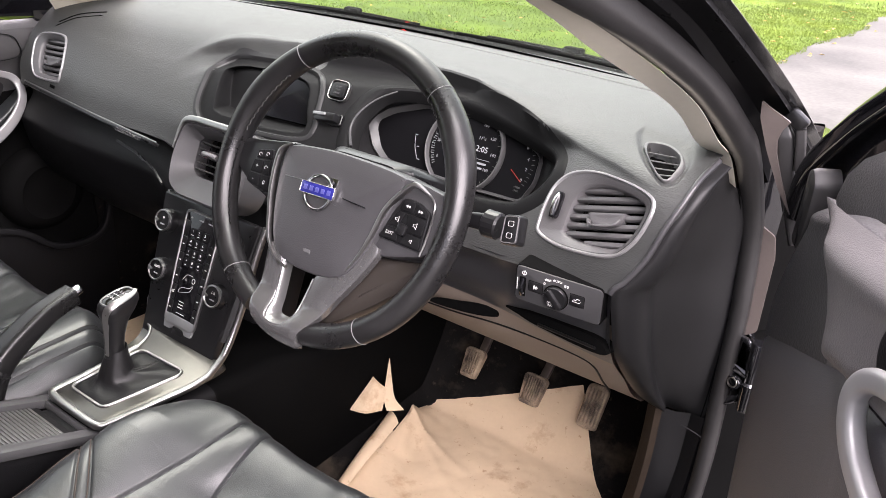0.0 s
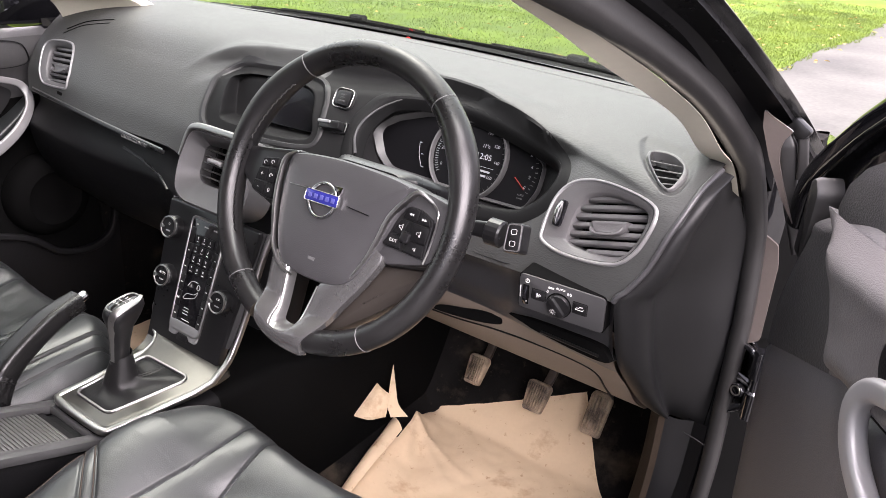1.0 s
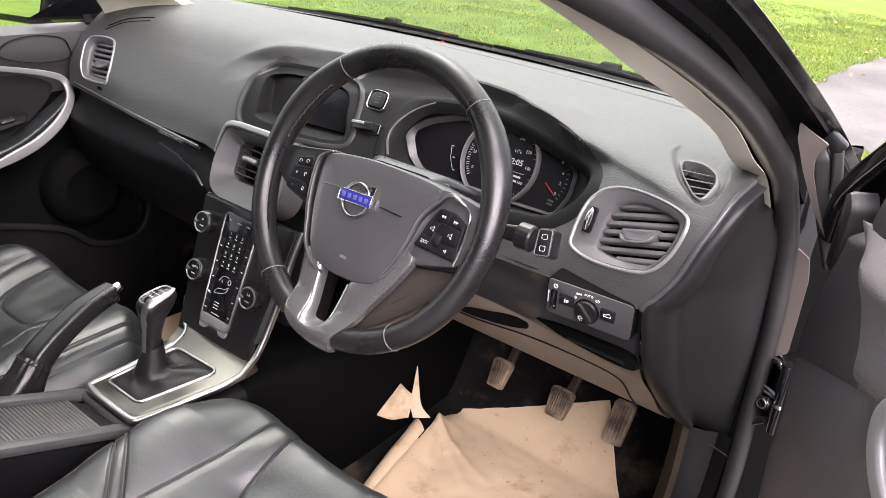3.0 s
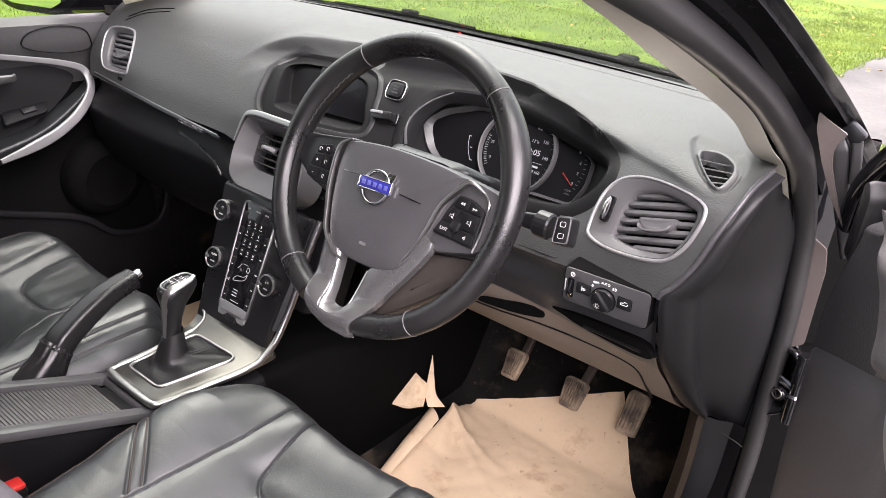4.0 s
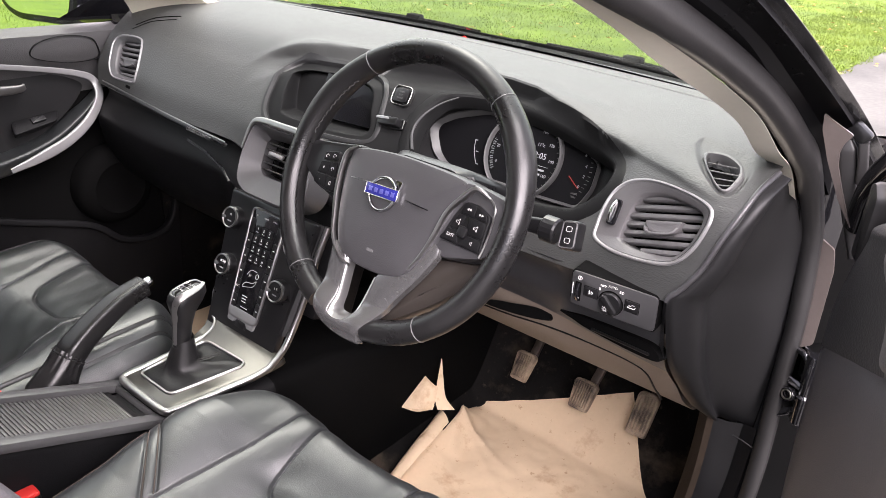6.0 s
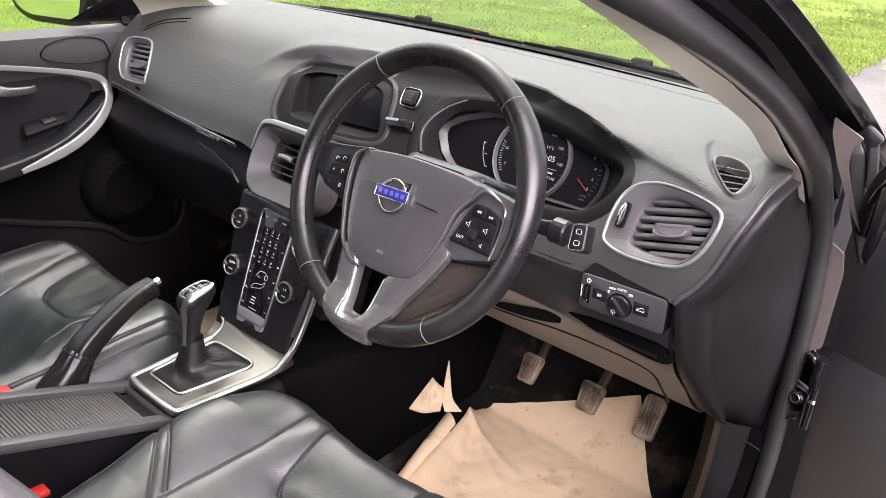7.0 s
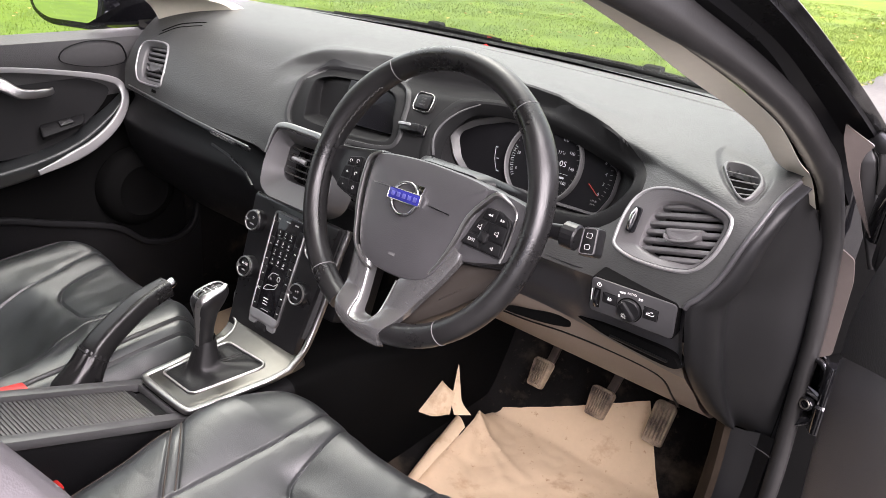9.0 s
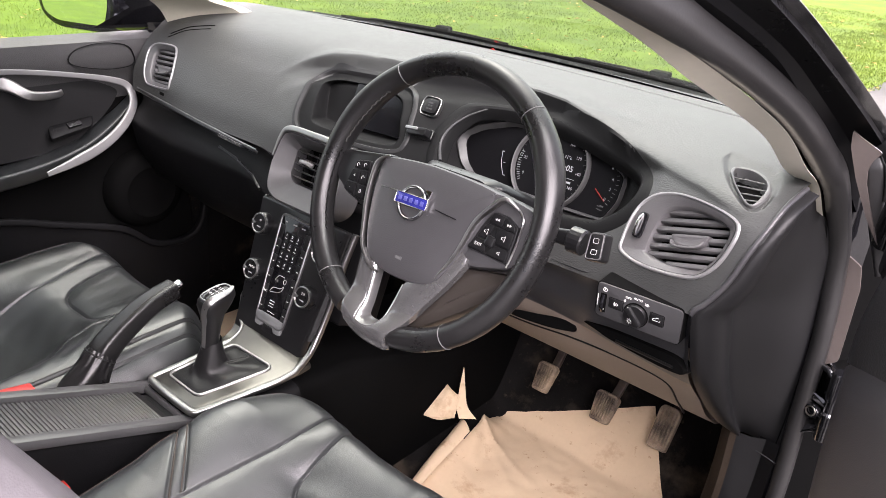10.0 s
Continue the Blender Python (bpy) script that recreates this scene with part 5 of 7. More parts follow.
# floating control stack
SO = [(-0.108, 0.125), (-0.104, 0.085), (-0.096, 0.0), (-0.089, -0.070), (-0.087, -0.112), (0.087, -0.112), (0.089, -0.070), (0.096, 0.0), (0.104, 0.085), (0.108, 0.125)]
stack = part("control_panel", slab(rnd(SO, 0.006), 0.014, MS, 0.003), smooth_black, console, "slim black control stack with keypad and knobs")
for sx in (-1, 1):
    path = cat([(sx * 0.116, 0.125, -0.016), (sx * 0.112, 0.074, -0.014), (sx * 0.107, 0.008, -0.017), (sx * 0.103, -0.029, -0.018), (sx * 0.102, -0.063, -0.014), (sx * 0.105, -0.084, -0.005), (sx * 0.108, -0.097, 0.006), (sx * 0.110, -0.108, 0.017)], 6)
    low_ = cat([(sx * 0.1125, 0.090, 0.0), (sx * 0.108, 0.060, -0.001), (sx * 0.095, 0.020, -0.002), (sx * 0.078, -0.030, -0.003), (sx * 0.064, -0.064, -0.004)], 6)
    left_ = cat([(-0.082, 0.1235, 0.001), (-0.064, 0.115, -0.002), (-0.050, 0.098, -0.003), (-0.0430, 0.072, -0.004)], 6)
    whole = np.concatenate([at(MS, path), at(MG, low_)]) if sx > 0 else np.concatenate([at(MS, path[:25]), at(MG, left_)])
    part("edge_strip", sweep(whole, rect(0.010, 0.011, 0.005, 5), (0, -0.5, 0.87), scale=np.full(len(whole), 1.0 if sx > 0 else 0.6)), silver_mat, stack, "satin silver edge that runs down round the gear surround")
    part("side_return", sheet(np.array([at(MS, [(sx * 0.104, 0.125, -0.004), (sx * 0.100, 0.085, -0.004), (sx * 0.092, 0.0, -0.004), (sx * 0.086, -0.07, -0.004)]), at(MS, [(sx * 0.116, 0.125, -0.02), (sx * 0.110, 0.075, -0.02), (sx * 0.106, 0.0, -0.02), (sx * 0.102, -0.07, -0.02)])])), smooth_black, stack)
part("foot", sheet(np.array([at(MS, [(-w * k, y, z), (-w * 0.5, y, z), (w * 0.5, y, z), (w, y, z)]) for w, k, y, z in ((0.086, 1.0, -0.107, -0.001), (0.090, 0.93, -0.118, 0.004), (0.098, 0.82, -0.126, 0.014), (0.105, 0.68, -0.130, 0.030), (0.111, 0.58, -0.131, 0.045))])[:, ::-1]), graphite_mat, stack)
KP = rnd([(-0.040, 0.110), (0.040, 0.110), (0.034, -0.075), (-0.034, -0.075)], 0.009)
pad_ = part("keypad", slab(KP, 0.006, MS @ Matrix.Translation((0, 0, 0.003)), 0.001), gloss_black, stack)
part("keypad_frame", frame_ring(inset(KP, -0.003), 0.004, 0.0045, MS, 0.001), silver_mat, pad_)
part("chin", slab(rnd([(-0.036, -0.058), (0.036, -0.058), (0.033, -0.083), (0.017, -0.083), (0.013, -0.076), (-0.013, -0.076), (-0.017, -0.083), (-0.033, -0.083)], 0.004), 0.006, MS @ Matrix.Translation((0, -0.002, 0.0045)), 0.001), grey_trim, pad_, "grey satin chin below the keypad")
part("hazard_button", slab(rect(0.024, 0.011, 0.002), 0.004, MS @ Matrix.Translation((0, -0.085, 0.004)), 0.001), smooth_black, stack)
for r in range(4):
    for c in range(3):
        Mt = MS @ Matrix.Translation((-0.0135 + 0.0145 * c, 0.0785 - 0.0165 * r, 0.0062))
        k = part("key", slab(rect(0.0118, 0.0135, 0.0012, 3), 0.003, Mt, 0.0007), black_mat, pad_)
        letters("123456789*0#"[r * 3 + c], 0.0062, Mt @ Matrix.Translation((0, 0.0018, 0.0002)), white_mat, k, depth=0.0001)
        part("letters_bar", box(0.005, 0.0008, 0.0003, Mt @ Matrix.Translation((0, -0.004, 0.0001)), 0), white_mat, k)
for sx in (-1, 1):
    for r in range(6):
        Mt = MS @ Matrix.Translation((sx * (0.0315 - 0.0007 * r) + (0.002 if sx > 0 else -0.0005), 0.082 - 0.0265 * r, 0.0042))
        k = part("side_key", slab(rect(0.0105, 0.0245, 0.001, 3), 0.003, Mt, 0.0006), smooth_black, pad_)
        if sx < 0 and r == 4:
            letters("AC", 0.006, Mt @ Matrix.Translation((0, 0, 0.0003)), white_mat, k, depth=0.0001)
        elif r:
            part("symbol", box(0.0042, 0.0014, 0.0003, Mt @ Matrix.Translation((0, 0, 0.0002)), 0), white_mat, k)
for k, w in enumerate((0.006, 0.012, 0.012)):
    part("print_bar", box(w * 0.8, 0.0022, 0.0003, MS @ Matrix.Translation((-0.026 + 0.022 * k, 0.1005, 0.0034)), 0), mat("grey print", (0.3, 0.3, 0.3), 0.6) if k == 0 else bpy.data.materials["grey print"], pad_)
# seated figure pictogram drawn as plain strokes
Mf = MS @ Matrix.Translation((0.0, 0, 0.004))
fig = part("air_symbol", tube(at(Mf, cat([(-0.014, 0.0, 0), (-0.006, 0.010, 0), (0.008, 0.011, 0)], 5)), 0.0005, 5), dim_print, pad_)
part("stroke", tube(at(Mf, cat([(-0.018, -0.022, 0), (-0.012, -0.013, 0), (0.004, -0.010, 0), (0.012, -0.004, 0), (0.008, -0.014, 0), (-0.004, -0.019, 0)], 5, True)), 0.00055, 5, True), dim_print, fig)
part("stroke", tube(at(Mf, np.column_stack([circ(0.0042, 14) * np.array([0.8, 1]) + np.array([0.011, 0.004]), np.zeros(14)])), 0.0006, 5, True), dim_print, fig)
for k in range(3):
    part("line", box(0.012, 0.0009, 0.0003, Mf @ Matrix.Translation((-0.006, -0.036 - 0.005 * k, -0.0005)), 0), white_mat, pad_)
part("heading", box(0.02, 0.0006, 0.0003, Mf @ Matrix.Translation((0.0, -0.0545, 0.0015)), 0), white_mat, pad_)
# four knobs
for kx, ky in ((-0.079, 0.080), (-0.068, 0.0), (0.079, 0.080), (0.070, 0.0)):
    Mt = MS @ Matrix.Translation((kx, ky, 0.0))
    k = part("knob", lathe([(0.0195, 0), (0.0195, 0.010), (0.0185, 0.014), (0.0165, 0.0155), (0.0155, 0.0145)], Mt, 44), smooth_black, stack, "round black knob with a chrome ring")
    part("ring", lathe([(0.0182, 0.0135), (0.0178, 0.0165), (0.0165, 0.0170), (0.0152, 0.0158)], Mt, 44, False), silver_mat, k)
    part("pointer", slab([(-0.018, 0.002), (-0.009, -0.001), (-0.010, -0.0035), (-0.018, -0.006)], 0.003, Mt @ Matrix.Translation((0, 0, 0.0172)), 0.0005), silver_mat, k)
    letters("AUTO" if kx < 0 and ky < 0.01 else "L R" if ky < 0.01 else "O", 0.0055, Mt @ Matrix.Translation((0.001, 0.005, 0.0150)), white_mat, k, depth=0.0001)
    part("print_bar", box(0.010, 0.002, 0.0003, Mt @ Matrix.Translation((0.001, -0.006, 0.0150)), 0), bpy.data.materials["grey print"], k)

# centre vents above the stack
MV2 = MS @ Matrix.Translation((0, 0, 0.030))
CV = rnd([(-0.066, 0.250), (0.062, 0.250), (0.092, 0.190), (0.088, 0.150), (0.06, 0.130), (-0.048, 0.130), (-0.074, 0.145), (-0.080, 0.190)], [0.022, 0.02, 0.02, 0.02, 0.02, 0.015, 0.02, 0.02])
CO = rnd([(-0.047, 0.228), (0.060, 0.232), (0.062, 0.176), (0.050, 0.166), (-0.036, 0.166), (-0.048, 0.176)], 0.008)
prof = [(-0.004, -0.05), (-0.001, -0.010), (0.0, -0.003), (0.004, 0.0)]
rows = [np.column_stack([inset(CV, d), np.full(len(CV), z)]) for d, z in prof]
idx = [int(np.argmin(np.hypot(*(CO - (p * 0.62 + np.array([0, 0.194]) * 0.38)).T))) for p in inset(CV, 0.004)]
rows += [np.column_stack([CO[idx], np.full(len(CV), z)]) for z in (-0.024, -0.050)]
v, f = sheet(at(MV2, np.array(rows).reshape(-1, 3)).reshape(len(rows), len(CV), 3), close_v=True)
cv = part("centre_vent", (v, [q[::-1] for q in f]), rail_mat, console, "pair of centre air vents in a satin-edged housing")
part("top_lip", sweep(at(MV2, cat([(-0.078, 0.20, -0.001), (-0.070, 0.238, -0.001), (-0.052, 0.252, -0.001), (0.0, 0.254, -0.001), (0.05, 0.252, -0.001), (0.07, 0.235, -0.001)], 6)), rect(0.012, 0.010, 0.004, 4), NS, scale=np.interp(np.arange(31), [0, 6, 12, 30], [0.3, 0.55, 0.95, 1.0])), silver_mat, cv, "satin silver upper lip")
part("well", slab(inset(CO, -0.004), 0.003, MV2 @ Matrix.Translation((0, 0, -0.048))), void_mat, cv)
for k in range(5):
    Mt = MV2 @ Matrix.Translation((0.0065, 0.1765 + 0.0108 * k, -0.033))
    sl = part("slat", box(0.104, 0.0018, 0.014, Mt @ Matrix.Rotation(radians(-14), 4, "X"), 0.0006), smooth_black, cv)
    # paler strip paints the light caught by the slat's front edge
    part("edge", box(0.104, 0.0012, 0.0012, Mt @ Matrix.Translation((0, 0.0016, 0.0072)), 0.0003), vent_rim_mat, sl)
for k in range(4):
    part("vane", box(0.0016, 0.056, 0.010, MV2 @ Matrix.Translation((-0.030 + 0.024 * k, 0.198, -0.040)), 0.0005), smooth_black, cv)
part("slider", sweep(at(MV2, cat([(-0.027, 0.2050, -0.021), (-0.021, 0.2060, -0.018), (-0.006, 0.2060, -0.018), (0.002, 0.2045, -0.021)], 5)), rect(0.007, 0.010, 0.0025, 4), NS), pull_mat, cv, "satin silver slider")
part("thumb_wheel", lathe([(0.018, -0.006), (0.020, -0.004), (0.020, 0.004), (0.018, 0.006)], MV2 @ Matrix.Translation((0.074, 0.192, -0.014)) @ Matrix.Rotation(radians(90), 4, "Y"), 30), face_mat, cv)
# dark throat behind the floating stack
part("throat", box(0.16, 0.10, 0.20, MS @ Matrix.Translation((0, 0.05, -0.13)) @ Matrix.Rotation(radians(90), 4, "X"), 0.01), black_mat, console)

# ribbed roller cover behind the gear lever
MT = axes((-0.0, -0.172, 0.557), (1, 0, 0), (0, 1, -0.39))
tray = part("roller_cover", slab(rect(0.104, 0.30, 0.004), 0.004, MT @ Matrix.Translation((-0.012, -0.165, -0.006))), black_mat, console, "ribbed black roller cover")
for k in range(44):
    part("rib", box(0.102, 0.0049, 0.003, MT @ Matrix.Translation((-0.012, -0.030 - 0.0062 * k, -0.005)), 0.001), satin_rib, tray)
for sx in (-1, 1):
    part("side_rail", box(0.022, 0.36, 0.016, MT @ Matrix.Translation((-0.012 + sx * 0.062, -0.165, -0.003)), 0.005), rail_mat, console)
part("recess", box(0.098, 0.020, 0.004, MT @ Matrix.Translation((-0.012, -0.013, -0.012)), 0.001), gloss_black, console)
part("lip", box(0.112, 0.007, 0.012, MT @ Matrix.Translation((-0.012, -0.001, -0.002)), 0.003), rail_mat, console)

# handbrake
hb = thing("handbrake", (-0.12, -0.25, 0.56), "black leather handbrake lever with a chrome button", "handbrake")
hp = cat([(-0.124, -0.222, 0.592), (-0.126, -0.206, 0.614), (-0.130, -0.176, 0.634), (-0.135, -0.130, 0.656), (-0.138, -0.100, 0.665), (-0.141, -0.066, 0.671)], 6)
grip = part("grip", sweep(hp, rnd([(-0.017, -0.020), (0.017, -0.020), (0.019, 0.016), (-0.019, 0.016)], 0.010), scale=np.interp(np.arange(len(hp)), [0, 6, 12, 18, 31], [1.0, 1.12, 1.05, 0.98, 0.86])), rim_leather, hb)
part("stitching", tube(hp[7:] + np.array([0.0105, -0.004, 0.0155]), 0.0006, 5), rim_thread, grip)
part("button", tube(cat([(-0.140, -0.070, 0.670), (-0.1425, -0.058, 0.673), (-0.1435, -0.050, 0.675)], 4), [0.0085] * 7 + [0.0078] * 1 + [0.006], 16), chrome_mat, hb, "chrome push button")
# leather gaiter, gathered where it meets the grip
rows = []
q = np.linspace(0, 2 * np.pi, 73)[:-1]
for t in np.linspace(0, 1, 15):
    c = np.array([-0.122 - 0.004 * t, np.interp(t, [0, 0.25, 1], [-0.252, -0.246, -0.208]), np.interp(t, [0, 0.25, 1], [0.535, 0.562, 0.612])])
    along = np.array([0, np.interp(t, [0, 1], [0.92, 0.72]), np.interp(t, [0, 1], [-0.39, -0.69])])
    lw, sw_ = np.interp(t, [0, 0.25, 0.7, 0.93, 1], [0.050, 0.042, 0.030, 0.0265, 0.0245]), np.interp(t, [0, 0.25, 0.7, 0.93, 1], [0.036, 0.031, 0.025, 0.0232, 0.0222])
    pleat = 1 + 0.05 * np.sin(q * 6 + 2.5 * t) * math.sin(math.pi * t) + 0.035 * np.sin(q * 17) * step(0.5, 1.0, t)
    rows.append(c + np.outer(lw * pleat * np.cos(q), along) + np.outer(sw_ * pleat * np.sin(q), (1, 0, 0)))
part("gaiter", sheet(np.array(rows), close_v=True), rim_leather, hb, "gathered black leather gaiter")
hem = np.array(rows[-2])[::2]
part("collar", tube(hem, 0.0016 + 0.0006 * np.sin(np.arange(36) * 2.1), 6, True, (0.2, 0.5, 0.8)), rim_leather, hb, "stitched leather collar")

# ---- seats ----
def cushion(lift=0.0, cross=1.0, edges=(0.252,), nr=460, ny=320):
    """A bolstered seat cushion, its middle at x = 0 and its front edge at y = 0, with sewn seams."""
    r = np.linspace(-0.288, 0.288, nr)
    # places along the top, then round the nose and down
    t = np.linspace(0, 1, ny)
    y = np.interp(t, [0, 0.72, 1], [-0.55, -0.055, 0.0])
    R_, Y = np.meshgrid(r, y)
    zr = np.interp(np.abs(R_), [0, 0.05, 0.075, 0.095, 0.13, 0.17, 0.205, 0.235, 0.262, 0.28, 0.288], [0.552, 0.554, 0.560, 0.573, 0.591, 0.604, 0.604, 0.591, 0.566, 0.53, 0.48])
    k = np.ones(25) / 25
    zr = np.apply_along_axis(lambda q: np.convolve(np.pad(q, 12, mode="edge"), k, "valid"), 1, zr)
    # the front of the cushion rises, the back dips
    zr = zr + 0.010 * step(-0.35, -0.08, Y) - 0.010 + 0.022 * step(-0.16, -0.05, Y) * step(0.16, 0.06, np.abs(R_))
    zr = zr + lift * np.interp(Y, [-0.40, -0.30, -0.25, -0.16, -0.12, -0.054, 0], [0, 0.35, 0.65, 0.95, 0.85, 0.25, 0]) * step(0.13, 0.23, np.abs(R_))
    nose = np.clip((Y + 0.060) / 0.060, 0, 1)
    z = zr - 0.15 * (1 - np.sqrt(np.clip(1 - nose ** 2.6, 0, 1)))
    # corners in plan
    yy = Y - 0.06 * step(0.14, 0.30, np.abs(R_)) * step(-0.3, 0.0, Y)
    d1 = np.abs(np.abs(R_) - (0.130 + 0.02 * step(-0.05, -0.4, Y)))
    ins = sdf(R_, Y, rnd([(-0.10, 0.06), (0.10, 0.06), (0.088, -0.08), (0.074, -0.165), (-0.074, -0.165), (-0.088, -0.08)], 0.028))
    if not lift:
        # the passenger's cushion is deeper at the back, with a rounder insert
        z = z - 0.055 * step(-0.18, -0.42, Y) * step(0.19, 0.09, np.abs(R_)) + 0.022 * (step(-0.28, -0.18, Y) - step(-0.16, -0.05, Y)) * step(0.16, 0.06, np.abs(R_))
        d1 = np.abs(np.abs(R_) - (0.136 - 0.036 * step(-0.02, -0.20, Y)))
        ins = sdf(R_, Y, rnd([(-0.100, 0.06), (0.100, 0.06), (0.098, -0.08), (0.088, -0.172), (-0.056, -0.172), (-0.083, -0.08)], [0.01, 0.01, 0.05, 0.045, 0.045, 0.05], 10))
    d3 = np.min([np.abs(np.abs(R_) - e) for e in edges], 0)
    d4 = np.abs((Y + 0.196 + 0.87 * (0.266 - np.abs(R_))) / 1.32 - 0.008) + 10 * (np.abs(R_) < 0.134 + 0.02 * step(-0.05, -0.4, Y))
    for d, a in ((d1, 0.004), (np.abs(ins), 0.0045), (d3, 0.0036), (np.abs(d4 - 0.009), 0.003 * cross)):
        z = z - 1.5 * a * np.exp(-(d / 0.0016) ** 2) - 0.45 * a * np.exp(-(d / 0.009) ** 2)
    z = z + 0.004 * step(0.0, -0.03, ins)
    # soft undulations and fine creases of sat-on leather
    z = z + 0.0005 * np.sin(R_ * 61 + 3 * np.sin(Y * 23)) * np.sin(Y * 47 + 2 * np.sin(R_ * 31))
    fold = np.sin(Y * 150 + 2.2 * np.sin(R_ * 19) + 1.7 * np.sin(R_ * 43 + Y * 30))
    z = z - 0.00014 * np.clip(fold - 0.80, 0, 1) / 0.2 * step(0.0, -0.05, d1 - 0.09) * step(-0.02, -0.10, Y)
    if not lift:
        # soft folds across the bolster beside the handbrake
        run = R_ * 0.55 + Y
        z = z + 0.0014 * np.sin(run * 125 + 2.0 * np.sin(R_ * 40)) * step(0.02, 0.09, R_) * step(0.215, 0.16, R_) * step(-0.40, -0.30, Y) * step(-0.13, -0.22, Y)
    P = np.stack([R_, yy, z], -1)
    skirt = P[-1].copy()
    skirt[:, 2] -= 0.10
    skirt[:, 1] -= 0.02
    P = np.concatenate([P, skirt[None]], 0)
    left, right = P[:, :1].copy(), P[:, -1:].copy()
    left[..., 2], right[..., 2] = 0.32, 0.32
    return np.concatenate([left, P, right], 1)


CUSH, CUSH_P = cushion(0.034), cushion(0.0, 0.0, (0.214, 0.240))


def backrest():
    """A bolstered backrest that leans back, its middle at x = 0."""
    t = np.linspace(0, 1, 60)
    r = np.linspace(-1, 1, 50)
    P = []
    for tt in t:
        z = 0.50 + 0.68 * tt
        w = np.interp(tt, [0, 0.25, 0.6, 0.9, 1], [0.235, 0.26, 0.265, 0.22, 0.16])
        bol = np.interp(np.abs(r), [0, 0.45, 0.62, 0.8, 0.92, 1], [0.0, 0.004, 0.03, 0.058, 0.045, -0.03])
        y = -0.479 - 0.20 * tt + bol * np.interp(tt, [0, 0.2, 0.7, 1], [0.6, 1, 0.8, 0.2]) + 0.02 * math.sin(math.pi * tt)
        if tt > 0.97:
            y = y - 0.04
        P.append(np.stack([r * w, y, np.full(50, z)], 1))
    P = np.array(P)
    back = P[:, ::-1].copy()
    back[..., 1] = P[..., 1].min(1, keepdims=True) - 0.05
    return np.concatenate([P, back], 1)


BACK = backrest()


def seat(cx, cy, label, CUSH, thread):
    s = thing("front_seat", (cx, cy - 0.3, 0.30), label, "seat", group="front seats")
    v, f = sheet(CUSH + np.array([cx, cy, 0]))
    part("cushion", (v, f), leather_mat, s, "black leather cushion with sewn bolsters", smooth=180)
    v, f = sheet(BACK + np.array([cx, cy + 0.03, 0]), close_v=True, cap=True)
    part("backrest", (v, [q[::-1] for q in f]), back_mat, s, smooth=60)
    part("base", box(0.50, 0.48, 0.12, Matrix.Translation((cx, cy - 0.30, 0.30)), 0.02), black_mat, s)
    # double row of stitches across each bolster, and the sewn outer edge
    g = CUSH[:-1, 1:-1]
    lifted = cx > 0

    def spot(r, yv, lift=0.0008):
        """The point of the cushion's skin at r across and yv along."""
        i = np.clip(np.interp(yv, g[:, g.shape[1] // 2, 1], np.arange(g.shape[0])), 0, g.shape[0] - 1.001)
        j = np.clip((r + 0.288) / 0.576 * (g.shape[1] - 1), 0, g.shape[1] - 1.001)
        i0, j0 = int(i), int(j)
        a, b = i - i0, j - j0
        q = g[i0, j0] * (1 - a) * (1 - b) + g[i0 + 1, j0] * a * (1 - b) + g[i0, j0 + 1] * (1 - a) * b + g[i0 + 1, j0 + 1] * a * b
        return (cx + q[0], cy + q[1], q[2] + lift)

    for sx in (-1, 1):
        for off in (0.0015, 0.0150) if lifted else ():
            pts = [spot(sx * r, -0.196 - 0.87 * (0.266 - r) + off * 1.32) for r in np.linspace(0.148, 0.270, 50)]
            part("stitching", tube(pts, 0.0007, 5), thread, s)
        for r0 in (0.246, 0.2575) if lifted else (0.2105, 0.2175, 0.2375):
            part("stitching", tube([spot(sx * r0, yv, 0.001) for yv in np.linspace(-0.52, -0.215 if lifted else -0.03, 70)], 0.0007, 5), thread, s)
    return s


seat(0.36, 0.0, "black leather driver's seat with bolstered cushion and visible stitching", CUSH, seat_thread)
seat(-0.36, 0.025, "black leather passenger seat with bolstered cushion and creases", CUSH_P, rim_thread)
def buckle(x, y, z, tilt):
    bk = thing("belt_buckle", (x, y, z - 0.05), "black seat belt buckle with a red release button", "belt buckle", group="belt buckles")
    M = Matrix.Translation((x, y, z)) @ Matrix.Rotation(radians(tilt), 4, "X")
    part("housing", box(0.026, 0.056, 0.060, M @ Matrix.Translation((0, 0, -0.031)), 0.006), smooth_black, bk)
    part("release_button", box(0.022, 0.052, 0.008, M @ Matrix.Translation((0, 0, 0.001)), 0.003), red_mat, bk, "red release button")


buckle(-0.122, -0.345, 0.604, -10)
buckle(0.062, -0.386, 0.556, -4)

# ---- floor, pedals and paper ----
def floor_z(x, y):
    z = 0.250 + 0.0 * x
    toe = np.clip(y - 0.515, 0, None)
    z = z + 1.3 * (np.sqrt(toe ** 2 + 0.02 ** 2) - 0.02)
    side = np.clip(0.19 - x, 0, None)
    return z + 1.2 * (np.sqrt(side ** 2 + 0.03 ** 2) - 0.03)


